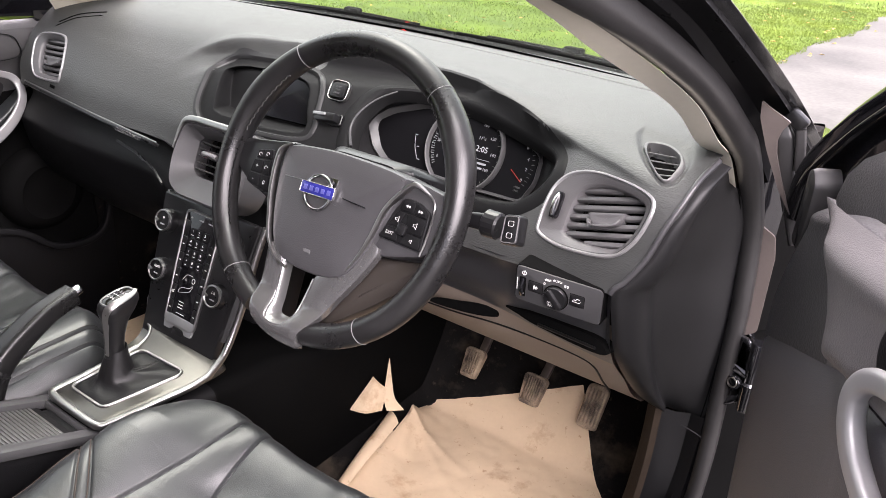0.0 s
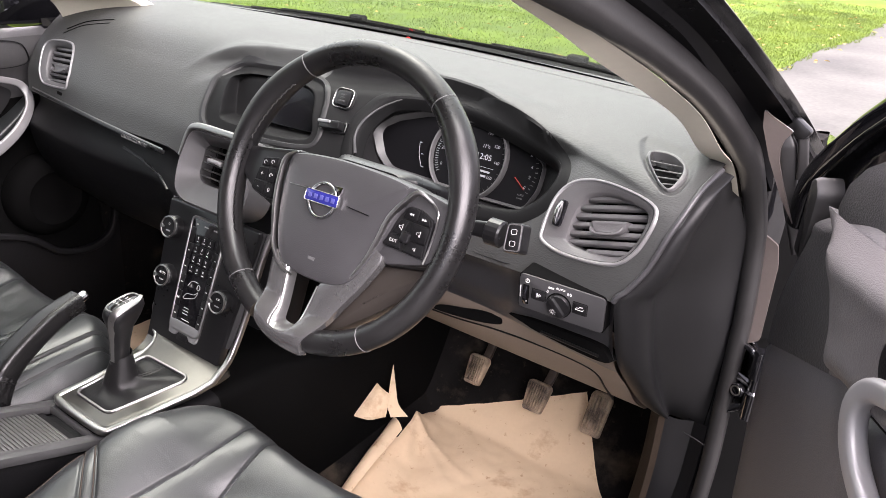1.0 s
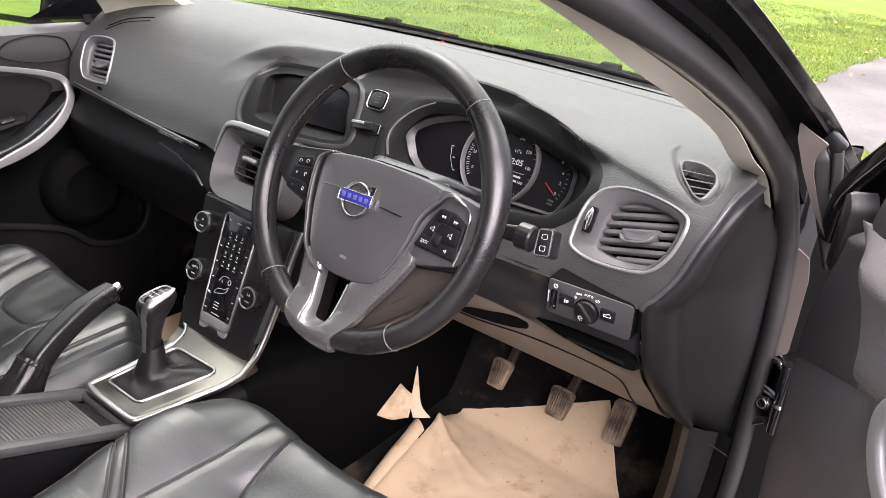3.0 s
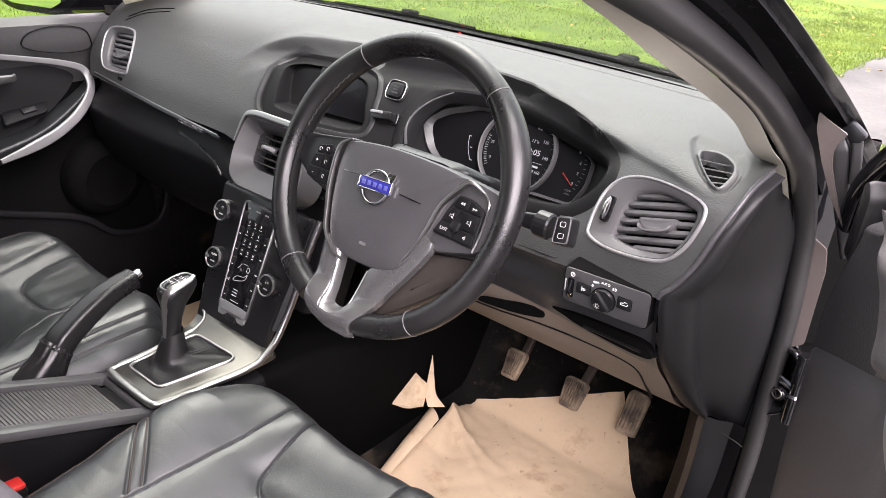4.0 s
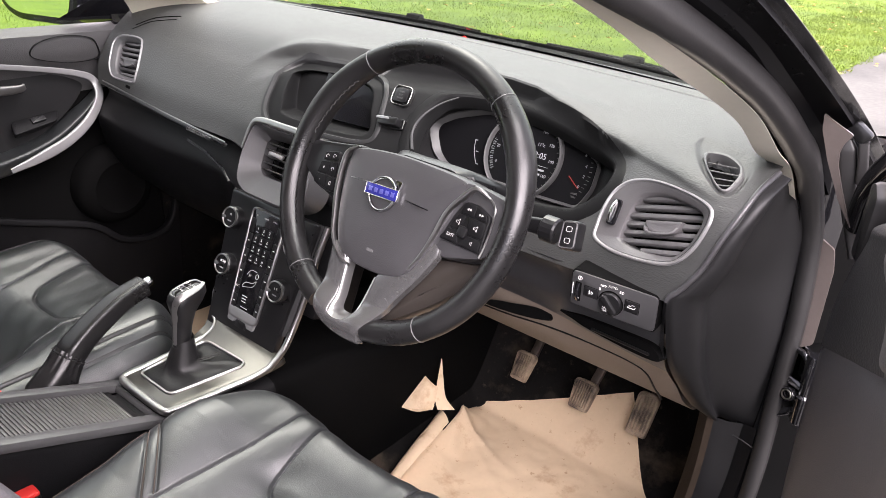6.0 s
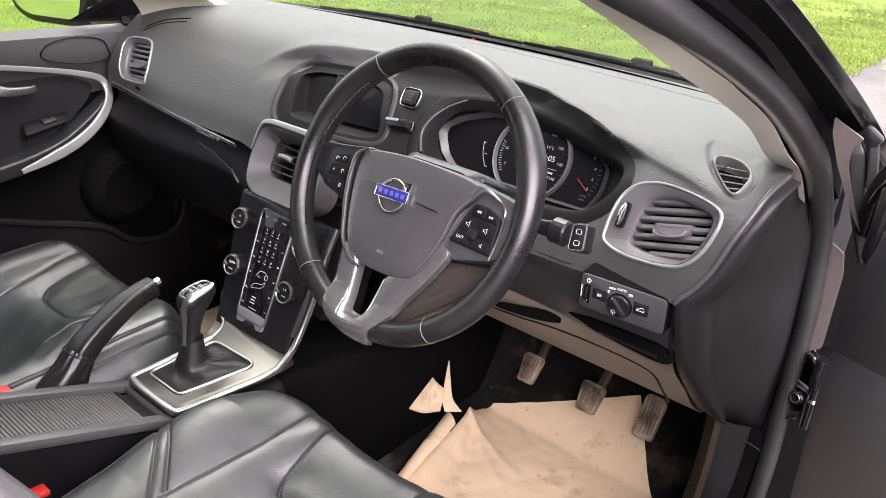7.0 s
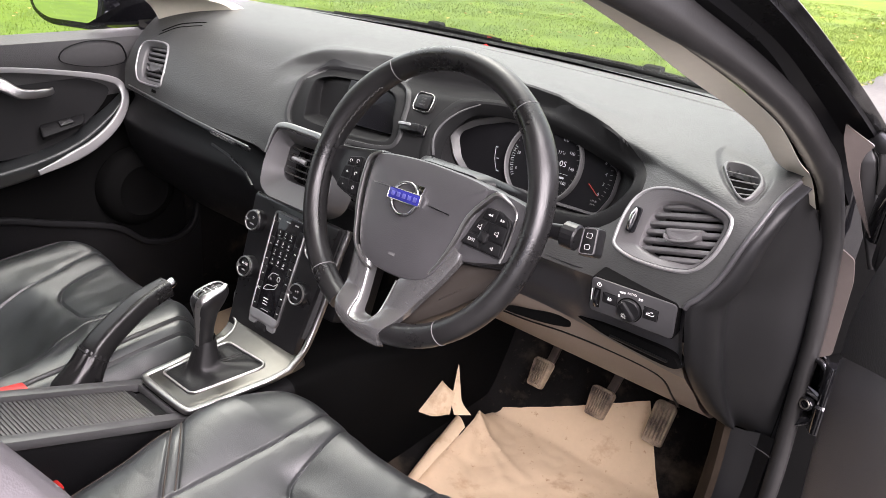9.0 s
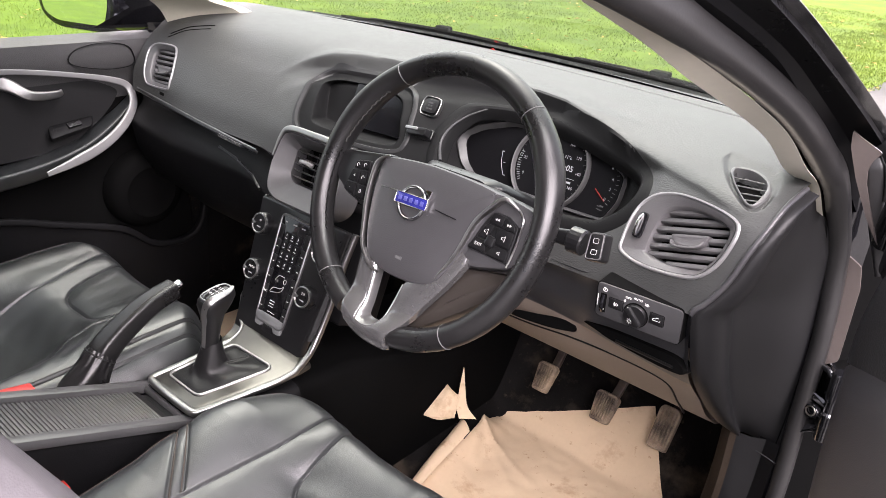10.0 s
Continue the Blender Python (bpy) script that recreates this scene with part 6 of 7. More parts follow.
fx, fy = np.meshgrid(np.linspace(0.11, 0.74, 40), np.linspace(-0.6, 0.90, 80))
fz = np.minimum(floor_z(fx, fy), 0.68) + 0.22 * np.clip((fx - 0.66) / 0.08, 0, 1) ** 2
solid("floor", sheet(np.stack([fx, fy, fz], -1)), carpet_mat, "dusty black carpet in the footwell", "floor", "structure", 60)
fx, fy = np.meshgrid(np.linspace(-0.75, -0.11, 30), np.linspace(-0.6, 0.95, 60))
solid("floor_passenger", sheet(np.stack([fx, fy, floor_z(-fx, fy)], -1)), carpet_mat, "black carpet in the passenger footwell", "floor", "structure", 60)
for sx in (-1, 1):
    solid("wall_footwell", box(0.02, 0.56 if sx > 0 else 0.66, 0.66, Matrix.Translation((sx * 0.745, 0.70 if sx > 0 else 0.665, 0.55)), 0), carpet_mat, "dark carpeted side wall of the footwell", "wall", "structure")
solid("plenum", sheet(np.array([[(x, 0.60, 0.995), (x, 0.78, 0.985), (x, 0.97, 0.90)] for x in (-0.68, 0.0, 0.68)])), carpet_mat, "dark panel under the windscreen", "wall", "structure")
solid("bulkhead", box(1.44, 0.05, 0.72, Matrix.Translation((0, 0.96, 0.55)), 0), carpet_mat, "dark carpeted bulkhead behind the pedals", "wall", "structure")


def paper_sheet():
    """A kraft paper mat: follows the floor and the toe board, crumpled, with a lifted left edge."""
    U, V = np.meshgrid(np.linspace(0, 1, 90), np.linspace(0, 1, 90))
    ax, ay = 0.235 + (0.715 - 0.235) * U, -0.05 + 0.40 * U
    bx, by = 0.160 + (0.460 - 0.160) * U, 0.528 + (0.632 - 0.528) * U
    X, Y = ax + (bx - ax) * V, ay + (by - ay) * V
    Z = floor_z(np.maximum(X, 0.19), Y) + 0.004
    nz = np.array([[noise.noise(Vector((x * 7, y * 7, 3.1))) for x, y in zip(a, b)] for a, b in zip(X, Y)])
    nf = np.array([[noise.noise(Vector((x * 20, y * 20, 7.7))) for x, y in zip(a, b)] for a, b in zip(X, Y)])
    Z = Z + 0.010 * np.abs(nz) + 0.004 * np.abs(nf)
    # creases that run from the folded corner into the middle
    for dx_, dy_, a, reach in ((0.94, -0.30, 0.010, 0.22), (0.45, -0.88, 0.008, 0.20), (0.98, -0.60, 0.005, 0.3)):
        k = math.hypot(dx_, dy_)
        along = ((X - 0.172) * dx_ + (Y - 0.44) * dy_) / k
        off = ((X - 0.172) * -dy_ + (Y - 0.44) * dx_) / k
        Z = Z + a * np.exp(-np.abs(off) / 0.010) * step(reach, 0.0, along) * (along > -0.02) * step(1.0, 0.9, V)
    # left side lifts towards the tunnel
    lift = step(0.16, 0.0, U)
    Z = Z + 0.030 * lift ** 1.5 * step(0.15, 0.8, V) * step(1.0, 0.85, V)
    return np.stack([X, Y, Z], -1)


paper = thing("paper_mat", (0.36, 0.3, 0.245), "crumpled brown kraft paper floor mat with dirt marks", "paper mat")
PAPER = paper_sheet()
part("sheet", sheet(PAPER), paper_mat, paper, smooth=25)
# rolled left edge, folded corner and the strip that stands up
cs = []
for t in np.linspace(0, 1, 20):
    e0 = PAPER[int(14 + t * 50), 0]
    q = np.radians(np.linspace(0, 235, 12))
    r = 0.010 + 0.013 * t
    cs.append(np.stack([e0[0] - r * np.sin(q), np.full(12, e0[1]) + 0.01 * np.sin(q), e0[2] + r * (1 - np.cos(q))], 1))
part("rolled_edge", sheet(np.array(cs)), paper_mat, paper)
fold = cat([(0.129, 0.292, 0.3616), (0.1384, 0.3507, 0.4117)], 8)
hinge_line = cat([(0.1790, 0.3300, 0.3600), (0.1690, 0.3560, 0.3950)], 8)
part("folded_corner", sheet(np.array([fold + (hinge_line - fold) * t + np.array([0.3, -0.55, 0.35]) * 0.012 * math.sin(math.pi * t) for t in np.linspace(0, 1, 8)])), paper_mat, paper, smooth=60)
part("folded_under", sheet(np.array([cat([(0.129, 0.292, 0.3610), (0.1545, 0.3086, 0.3545), (0.1730, 0.3274, 0.3580)], 4), cat([(0.150, 0.315, 0.372), (0.158, 0.322, 0.366), (0.172, 0.334, 0.364)], 4)])), paper_mat, paper)
part("standing_edge", sheet(np.array([cat([(0.1483, 0.3872, 0.4394), (0.1610, 0.3620, 0.4050), (0.1700, 0.3460, 0.3760), (0.1830, 0.3400, 0.3560)], 5), cat([(0.1490, 0.3880, 0.4390), (0.1690, 0.3720, 0.4040), (0.1850, 0.3620, 0.3760), (0.2080, 0.3640, 0.3560)], 5)])), paper_mat, paper)


def pedal(name, c, up, w0, w1, h, ribs, label, arm=None):
    p = thing(name, c, label, "pedal", group="pedals")
    M = axes(c, (1, 0, 0), up)
    o = rnd([(-w0, -h), (w0, -h), (w1, h * 0.8), (w1 * 0.7, h), (-w1 * 0.7, h), (-w1, h * 0.8)], 0.006)
    pad2 = part("pad", slab(o, 0.014, M, 0.003), worn_pedal, p, "worn dusty rubber pad")
    for k in range(ribs):
        x = (k - (ribs - 1) / 2) * 2 * w0 * 0.86 / ribs
        part("rib", box(w0 * 0.62 / ribs * 1.4, h * 1.6, 0.007, M @ Matrix.Translation((x * 1.05, 0, 0.002)), 0.0015), worn_pedal, pad2)
    if arm:
        part("arm", sweep(cat([np.array(c) + np.array(q) for q in arm], 4), rect(0.012, 0.018, 0.003, 3), (1, 0, 0)), arm_mat, p, "dirty steel arm")
    return p


pedal("clutch_pedal", (0.23, 0.566, 0.372), (0.05, 0.55, 0.83), 0.018, 0.024, 0.032, 6, "worn black rubber clutch pedal", [(0.004, 0.030, -0.002), (0.006, 0.07, 0.06), (0.012, 0.13, 0.24)])
pedal("brake_pedal", (0.390, 0.540, 0.392), (0.05, 0.55, 0.83), 0.020, 0.026, 0.031, 7, "worn black rubber brake pedal on a steel arm", [(0.006, 0.030, 0.004), (0.016, 0.06, 0.07), (0.03, 0.11, 0.25)])
pedal("accelerator_pedal", (0.508, 0.570, 0.390), (0.06, 0.55, 0.83), 0.020, 0.022, 0.044, 5, "long worn accelerator pedal", [(0.0, 0.035, -0.004), (0.004, 0.075, 0.05), (0.008, 0.12, 0.18)])

# ---- side trim between dash and door opening ----
uu = np.array([1.95, 2.4, 2.9, 3.4, 3.9, 4.5, 4.98])
ins_ = np.concatenate([dash_at(dash_half(uu, 1) + 0.001, uu), np.array([(0.664, 0.157, 0.835), (0.665, 0.185, 0.775), (0.668, 0.245, 0.705), (0.672, 0.300, 0.650), (0.676, 0.350, 0.610)])])
out_ = np.array([(0.728, 0.300, 1.004), (0.729, 0.312, 0.992), (0.730, 0.325, 0.978), (0.732, 0.340, 0.96), (0.735, 0.352, 0.93), (0.739, 0.362, 0.89), (0.742, 0.367, 0.85), (0.745, 0.370, 0.80), (0.747, 0.370, 0.75), (0.747, 0.369, 0.69), (0.746, 0.366, 0.64), (0.744, 0.362, 0.60)])
a_, b_ = cat(ins_, 6), cat(out_, 6) + np.array([0.012, 0.008, 0]) * step(1.0, 0.90, cat(out_, 6)[:, 2:])
rows = []
for t, bulge in cat([(0, 0.0), (0.03, 0.010), (0.10, 0.018), (0.19, 0.017), (0.26, 0.006), (0.33, -0.007), (0.45, -0.011), (0.65, -0.010), (0.85, -0.004), (1, 0)], 5):
    rows.append(a_ + (b_ - a_) * t + np.array([0.75, -0.6, 0.1]) * bulge)
side = thing("side_trim", (0.70, 0.25, 0.60), "black side panel closing the end of the dashboard", "trim panel", kind="structure")
part("panel", sheet(np.array(rows)), side_mat, side)
part("panel_seam", tube(cat(out_, 6)[12:] + np.array([0.004, -0.0015, 0]), 0.0009, 6), lining_shade_mat, side)
part("edge_lip", tube(a_[:37] + np.array([-0.001, -0.0015, 0.001]), 0.0035, 10), face_mat, side, "smooth charcoal edge along the end of the dashboard")
kick = cat([(0.755, 0.369, 0.612), (0.752, 0.367, 0.50), (0.742, 0.355, 0.40), (0.73, 0.33, 0.33), (0.73, 0.20, 0.31), (0.73, -0.4, 0.31)], 6)
part("sill_trim", sheet(np.array([kick + np.array(o) for o in ((0.012, 0.012, 0), (0.0, -0.012, 0.004), (-0.03, -0.004, 0.0), (-0.045, 0.05, -0.01), (-0.055, 0.15, -0.09))])), black_mat, side)
se = cat([(0.688, 0.345, 0.622), (0.686, 0.352, 0.52), (0.680, 0.350, 0.42), (0.676, 0.31, 0.31)], 6)
k_ = np.array([np.interp(np.linspace(0, 1, 24), np.linspace(0, 1, 19), se[:, i]) for i in range(3)]).T
q_ = np.array([np.interp(np.linspace(0, 1, 24), np.linspace(0, 1, 19), kick[:19, i]) for i in range(3)]).T
part("kick_panel", sheet(np.array([k_ + np.array([0.010, -0.010, 0]), k_ * 0.6 + q_ * 0.4 + np.array([0.0, -0.012, 0]), q_ + np.array([-0.020, -0.006, 0]), q_ + np.array([-0.002, -0.002, 0])])), side_mat, side, "charcoal kick panel beside the door opening")
part("sill_edge", sheet(np.array([se + np.array([0.012, -0.012, 0]), se + np.array([0.004, -0.018, 0]), se + np.array([-0.012, 0.0, 0]), se + np.array([-0.022, 0.03, -0.004])])), brown_carpet, side, "brown carpet edge")

# ---- door opening: rubber seal, pillars, glass ----
seal_path = cat([(0.590, -0.42, 1.346), (0.629, -0.20, 1.290), (0.6548, -0.06, 1.2428), (0.6637, 0.010, 1.2159), (0.6777, 0.090, 1.182), (0.6964, 0.175, 1.1394), (0.7082, 0.235, 1.103), (0.719, 0.295, 1.060), (0.7316, 0.335, 1.0211), (0.7455, 0.3695, 0.9465), (0.7528, 0.3761, 0.8972), (0.760, 0.379, 0.8035), (0.762, 0.377, 0.7206), (0.7632, 0.375, 0.650), (0.7658, 0.371, 0.538), (0.762, 0.36, 0.43), (0.755, 0.28, 0.345), (0.755, 0.0, 0.33), (0.755, -0.5, 0.33)], 8)
body = thing("car_body", (0.0, 0.3, 0.2), "black car body around the open driver's door", "car")
part("door_seal", sweep(seal_path, rnd([(-0.030, -0.016), (0.030, -0.016), (0.034, 0.006), (0.018, 0.022), (-0.018, 0.022), (-0.034, 0.006)], 0.010), (1, 0.05, 0.22), scale=np.interp(np.arange(len(seal_path)), [0, 16, 40, 60, 80, 140], [0.60, 0.62, 0.60, 0.68, 0.61, 0.58])), rubber_mat, body, "thick black rubber door seal")
# seam across the seal's lower cover
part("seal_joint", tube(cat([(0.728, 0.345, 0.598), (0.745, 0.350, 0.592), (0.765, 0.36, 0.578)], 4), 0.001, 5), black_mat, body)


def pillar(sx):
    """Beige trim of the windscreen pillar, from the dash's corner up to the roof."""
    a = cat([(sx * 0.741, 0.302, 0.984), (sx * 0.735, 0.275, 1.030), (sx * 0.727, 0.242, 1.057), (sx * 0.715, 0.180, 1.108), (sx * 0.699, 0.102, 1.153), (sx * 0.683, 0.019, 1.194), (sx * 0.667, -0.062, 1.226), (sx * 0.625, -0.26, 1.305), (sx * 0.59, -0.45, 1.36)], 6)
    c = cat([(sx * 0.712, 0.318, 0.990), (sx * 0.700, 0.296, 1.022), (sx * 0.690, 0.255, 1.046), (sx * 0.681, 0.203, 1.087), (sx * 0.668, 0.140, 1.122), (sx * 0.648, 0.040, 1.169), (sx * 0.627, -0.063, 1.221), (sx * 0.585, -0.26, 1.305), (sx * 0.55, -0.45, 1.36)], 6)
    if sx > 0:
        a = a + (c - a) * np.linspace(0.18, 0.36, len(a))[:, None]
    else:
        # the far pillar spreads where it meets the dash
        c = c + np.array([0.07, 0.10, 0.025]) * np.linspace(1, 0, len(c))[:, None] ** 1.5 + np.array([0.075, 0, 0])
        a = a + np.array([0.035, 0, 0])
    rows = [a + np.array([-0.010 * sx, 0.036, -0.009])]
    for t in np.linspace(0, 1, 9):
        rows.append(a + (c - a) * t + np.array([-sx * 0.1, -0.8, 0.5]) * 0.005 * math.sin(math.pi * t))
    rows.append(c + np.array([-0.002 * sx, 0.03, 0.0]))
    rows = np.array(rows)
    v, f = sheet(rows)
    return v, (f if sx > 0 else [q[::-1] for q in f])


part("pillar_trim", pillar(1), pillar_mat, body, "beige windscreen pillar trim")
part("pillar_trim", pillar(-1), pillar_mat, body, "beige windscreen pillar trim")

# painted outer pillar and door aperture
pp = cat([(0.63, -0.42, 1.40), (0.672, -0.16, 1.335), (0.712, 0.05, 1.245), (0.745, 0.23, 1.150), (0.772, 0.365, 1.068), (0.790, 0.50, 0.985)], 8)
inn_ = cat([(0.600, -0.40, 1.362), (0.645, -0.17, 1.302), (0.690, 0.075, 1.21), (0.708, 0.20, 1.14), (0.728, 0.335, 1.05), (0.752, 0.40, 0.97)], 8)
part("pillar_skin", sheet(np.array([inn_ + np.array([-0.045, 0.035, -0.035]), inn_, inn_ + (pp - inn_) * 0.3 + np.array([0.0, 0.03, -0.01]), inn_ + (pp - inn_) * 0.6 + np.array([0.004, 0.016, -0.004]), pp + np.array([0.0, -0.012, 0.0]), pp, pp + np.array([-0.004, 0.022, 0.002]), pp + np.array([-0.03, 0.06, 0.01])])), pillar_black, body, "glossy black painted windscreen pillar")
part("drip_edge", sweep(pp + np.array([0.0, 0.004, 0.003]), rect(0.003, 0.020, 0.0012, 3), (0.75, 0.25, 0.6)), drip_mat, body, "glossy weathered drip edge")
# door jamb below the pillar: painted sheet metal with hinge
# the second sheet is coloured near-black to paint shade behind the open door
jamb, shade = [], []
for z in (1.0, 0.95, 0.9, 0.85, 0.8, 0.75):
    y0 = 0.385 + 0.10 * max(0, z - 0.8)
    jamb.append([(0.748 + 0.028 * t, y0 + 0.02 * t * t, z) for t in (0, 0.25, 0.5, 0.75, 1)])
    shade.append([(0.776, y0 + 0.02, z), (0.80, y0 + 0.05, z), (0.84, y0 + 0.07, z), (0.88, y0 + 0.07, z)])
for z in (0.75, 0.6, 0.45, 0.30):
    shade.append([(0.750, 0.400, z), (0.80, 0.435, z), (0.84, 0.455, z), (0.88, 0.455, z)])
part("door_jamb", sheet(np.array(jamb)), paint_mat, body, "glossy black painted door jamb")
part("jamb_shade", sheet(np.array(shade)), lining_shade_mat, body, "near-black sheet standing in for the shade behind the open door")
part("pillar_panel", slab(rnd([(0.7422, 1.0954), (0.753, 1.0892), (0.7788, 1.0771), (0.7711, 1.0654), (0.7689, 1.0535), (0.7717, 1.0386), (0.782, 1.0136), (0.8026, 0.9698), (0.7815, 0.9994), (0.7588, 1.0422), (0.7447, 1.0761)], 0.003, 3), 0.003, axes((0, 0.300, 0), (1, 0, 0), (0, 0, 1))), jamb_mat, body, "taupe painted panel of the door aperture")
part("jamb_plate", slab(rnd([(0.752, 0.920), (0.7626, 0.9143), (0.7799, 0.9051), (0.7864, 0.8742), (0.7882, 0.7628), (0.7735, 0.7521), (0.752, 0.760)], 0.004, 3), 0.004, axes((0, 0.386, 0), (1, 0, 0), (0, 0, 1))), jamb_mat, body, "taupe painted door jamb")
part("jamb_rubber", sweep(cat([(0.764, 0.345, 1.061), (0.771, 0.345, 1.036), (0.780, 0.345, 1.003), (0.793, 0.345, 0.966), (0.805, 0.345, 0.939), (0.813, 0.345, 0.923)], 6), rnd([(-0.011, -0.008), (0.011, -0.008), (0.010, 0.010), (-0.010, 0.010)], 0.005), (0.2, -1, 0.1), scale=np.interp(np.arange(31), [0, 3, 20, 30], [0.6, 1, 0.85, 1.1])), rubber_mat, body, "black rubber gaiter between door and pillar")
part("jamb_strip", sweep(cat([(0.783, 0.345, 1.061), (0.788, 0.345, 1.039), (0.792, 0.345, 1.013)], 6), rnd([(-0.006, -0.008), (0.006, -0.008), (0.006, 0.010), (-0.006, 0.010)], 0.003), (0.2, -1, 0.1)), rubber_mat, body)
part("jamb_cap", box(0.026, 0.016, 0.018, Matrix.Translation((0.777, 0.343, 1.071)) @ Matrix.Rotation(radians(35), 4, "Y"), 0.004), smooth_black, body)
Mh = axes((0.782, 0.392, 0.70), (0.45, -0.85, 0), (0, 0, 1))
hinge = part("door_hinge", box(0.07, 0.11, 0.008, Mh, 0.003), paint_mat, body, "glossy black door hinge with a steel bolt")
part("knuckle", lathe([(0.010, -0.055), (0.011, -0.053), (0.011, -0.012), (0.007, -0.009), (0.007, 0.009), (0.011, 0.012), (0.011, 0.053), (0.010, 0.055)], Matrix.Translation((0.800, 0.366, 0.705)), 20), paint_mat, hinge)
part("hook", tube(cat([(0.776, 0.372, 0.756), (0.786, 0.366, 0.755), (0.794, 0.364, 0.745), (0.796, 0.364, 0.732), (0.791, 0.366, 0.722)], 6), [0.0045] * 25, 10), paint_mat, hinge)
part("plate", slab(rnd([(-0.014, 0.009), (0.020, 0.0), (0.023, -0.012), (-0.008, -0.004)], 0.003), 0.006, axes((0.782, 0.366, 0.708), (1, 0, 0), (0, 0.4, 1)), 0.002), paint_mat, hinge)
part("lower_plate", slab(rnd([(-0.022, -0.014), (0.022, 0.002), (0.024, 0.010), (-0.014, 0.004)], 0.003), 0.006, axes((0.784, 0.366, 0.660), (1, -0.1, 0.3), (0, 0.6, 1)), 0.002), paint_mat, hinge)
Mo = axes((0.7800, 0.362, 0.690), (0.96, -0.28, 0), (0, 0.15, 1))
bolt = part("bolt", lathe([(0.0105, -0.006), (0.0105, 0.002), (0.0095, 0.004), (0.0060, 0.004), (0.0050, 0.001)], Mo, 20), paint_mat, hinge, "steel hinge bolt")
part("washer", lathe([(0.0078, 0.004), (0.0074, 0.0052), (0.0060, 0.0052), (0.0056, 0.003)], Mo, 20, False), steel_mat, bolt)

# windscreen, cowl and wipers
wy = lambda x: 0.70 - 0.10 * (x / 0.7) ** 2
ws = np.array([[(x * (1 - 0.18 * t), wy(x) - 0.84 * t, 0.995 + 0.40 * t + 0.035 * math.sin(math.pi * t)) for x in np.linspace(-0.69, 0.69, 25)] for t in np.linspace(0, 1, 12)])
screen_glass = solid("windscreen", sheet(ws[:, ::-1]), glass_mat, "clear windscreen with a black printed lower edge", "windscreen", "structure", 60)
screen_glass.visible_shadow = False
band = np.array([[(x, wy(x) + o, z) for x in np.linspace(-0.70, 0.70, 25)] for o, z in ((-0.02, 1.002), (-0.01, 1.008), (0.02, 1.007), (0.06, 1.003), (0.10, 0.998), (0.13, 0.97))])
part("cowl", sheet(band), lining_shade_mat, body, "black plastic cowl below the windscreen")
frit = np.array([[(x * (1 - 0.18 * t), wy(x) - 0.84 * t - 0.004, 0.995 + 0.40 * t + 0.035 * math.sin(math.pi * t) - 0.004) for x in np.linspace(-0.69, 0.69, 25)] for t in (0.0, 0.02, 0.04, 0.056)])
part("frit_band", sheet(frit[:, ::-1]), lining_shade_mat, body, "black printed lower edge of the windscreen")
for x0, x1, dy in ((-0.55, 0.02, 0.10), (0.02, 0.56, 0.105)):
    wp = cat([(x0, wy(x0) + 0.045, 1.006), ((x0 + x1) / 2, wy((x0 + x1) / 2) + dy - 0.05, 1.008), (x1, wy(x1) + 0.035, 1.005)], 8)
    w = thing("wiper", wp[0], "black windscreen wiper resting at the foot of the windscreen", "wiper", group="wipers")
    part("blade", sweep(wp, rect(0.008, 0.010, 0.002, 3)), lining_shade_mat, w)
    part("arm", sweep(wp[2:-3] + np.array([0, 0.016, 0.001]), rect(0.012, 0.008, 0.003, 3)), lining_shade_mat, w)
    part("joint", box(0.040, 0.02, 0.016, Matrix.Translation(Vector(wp[8]) + Vector((0, 0.008, 0.006))), 0.004), lining_shade_mat, w)

# roof, rear and far side close the car
def panel(name, pts, thick, material, label):
    p = np.array(pts, float)
    n = np.cross(p[1] - p[0], p[-1] - p[0])
    n /= np.linalg.norm(n)
    q = np.concatenate([p, p - n * thick])
    k = len(p)
    f = [tuple(range(k)), tuple(range(2 * k - 1, k - 1, -1))] + [(i, k + i, k + (i + 1) % k, (i + 1) % k) for i in range(k)]
    return part(name, ([tuple(v) for v in q], f), material, body, label, smooth=0)


panel("headliner", [(-0.57, -0.12, 1.385), (0.57, -0.12, 1.385), (0.60, -1.9, 1.42), (-0.60, -1.9, 1.42)], 0.03, pillar_mat, "pale headlining under the roof")
panel("rear_wall", [(-0.72, -2.2, 0.25), (0.72, -2.2, 0.25), (0.62, -1.95, 1.0), (-0.62, -1.95, 1.0)], 0.03, black_mat, "")
panel("rear_side", [(0.76, -0.75, 0.30), (0.76, -2.2, 0.30), (0.76, -2.2, 0.97), (0.76, -0.75, 0.97)], 0.03, paint_mat, "")
panel("rear_side", [(-0.76, -2.2, 0.30), (-0.76, -0.95, 0.30), (-0.76, -0.95, 0.97), (-0.76, -2.2, 0.97)], 0.03, black_mat, "")
panel("rear_floor", [(-0.76, -2.2, 0.26), (-0.76, -0.55, 0.26), (0.76, -0.55, 0.26), (0.76, -2.2, 0.26)], 0.02, carpet_mat, "")
# opaque black panels, out of view, added to keep rear light off the seats
rear_block_mat = mat("opaque black light blocker", (0.006, 0.007, 0.007), 0.06, var=0.1, rvar=0.02)
panel("rear_block", [(-0.62, -1.95, 1.0), (0.62, -1.95, 1.0), (0.60, -1.90, 1.39), (-0.60, -1.90, 1.39)], 0.006, rear_block_mat, "opaque black panel added unseen in the rear window opening to block light")
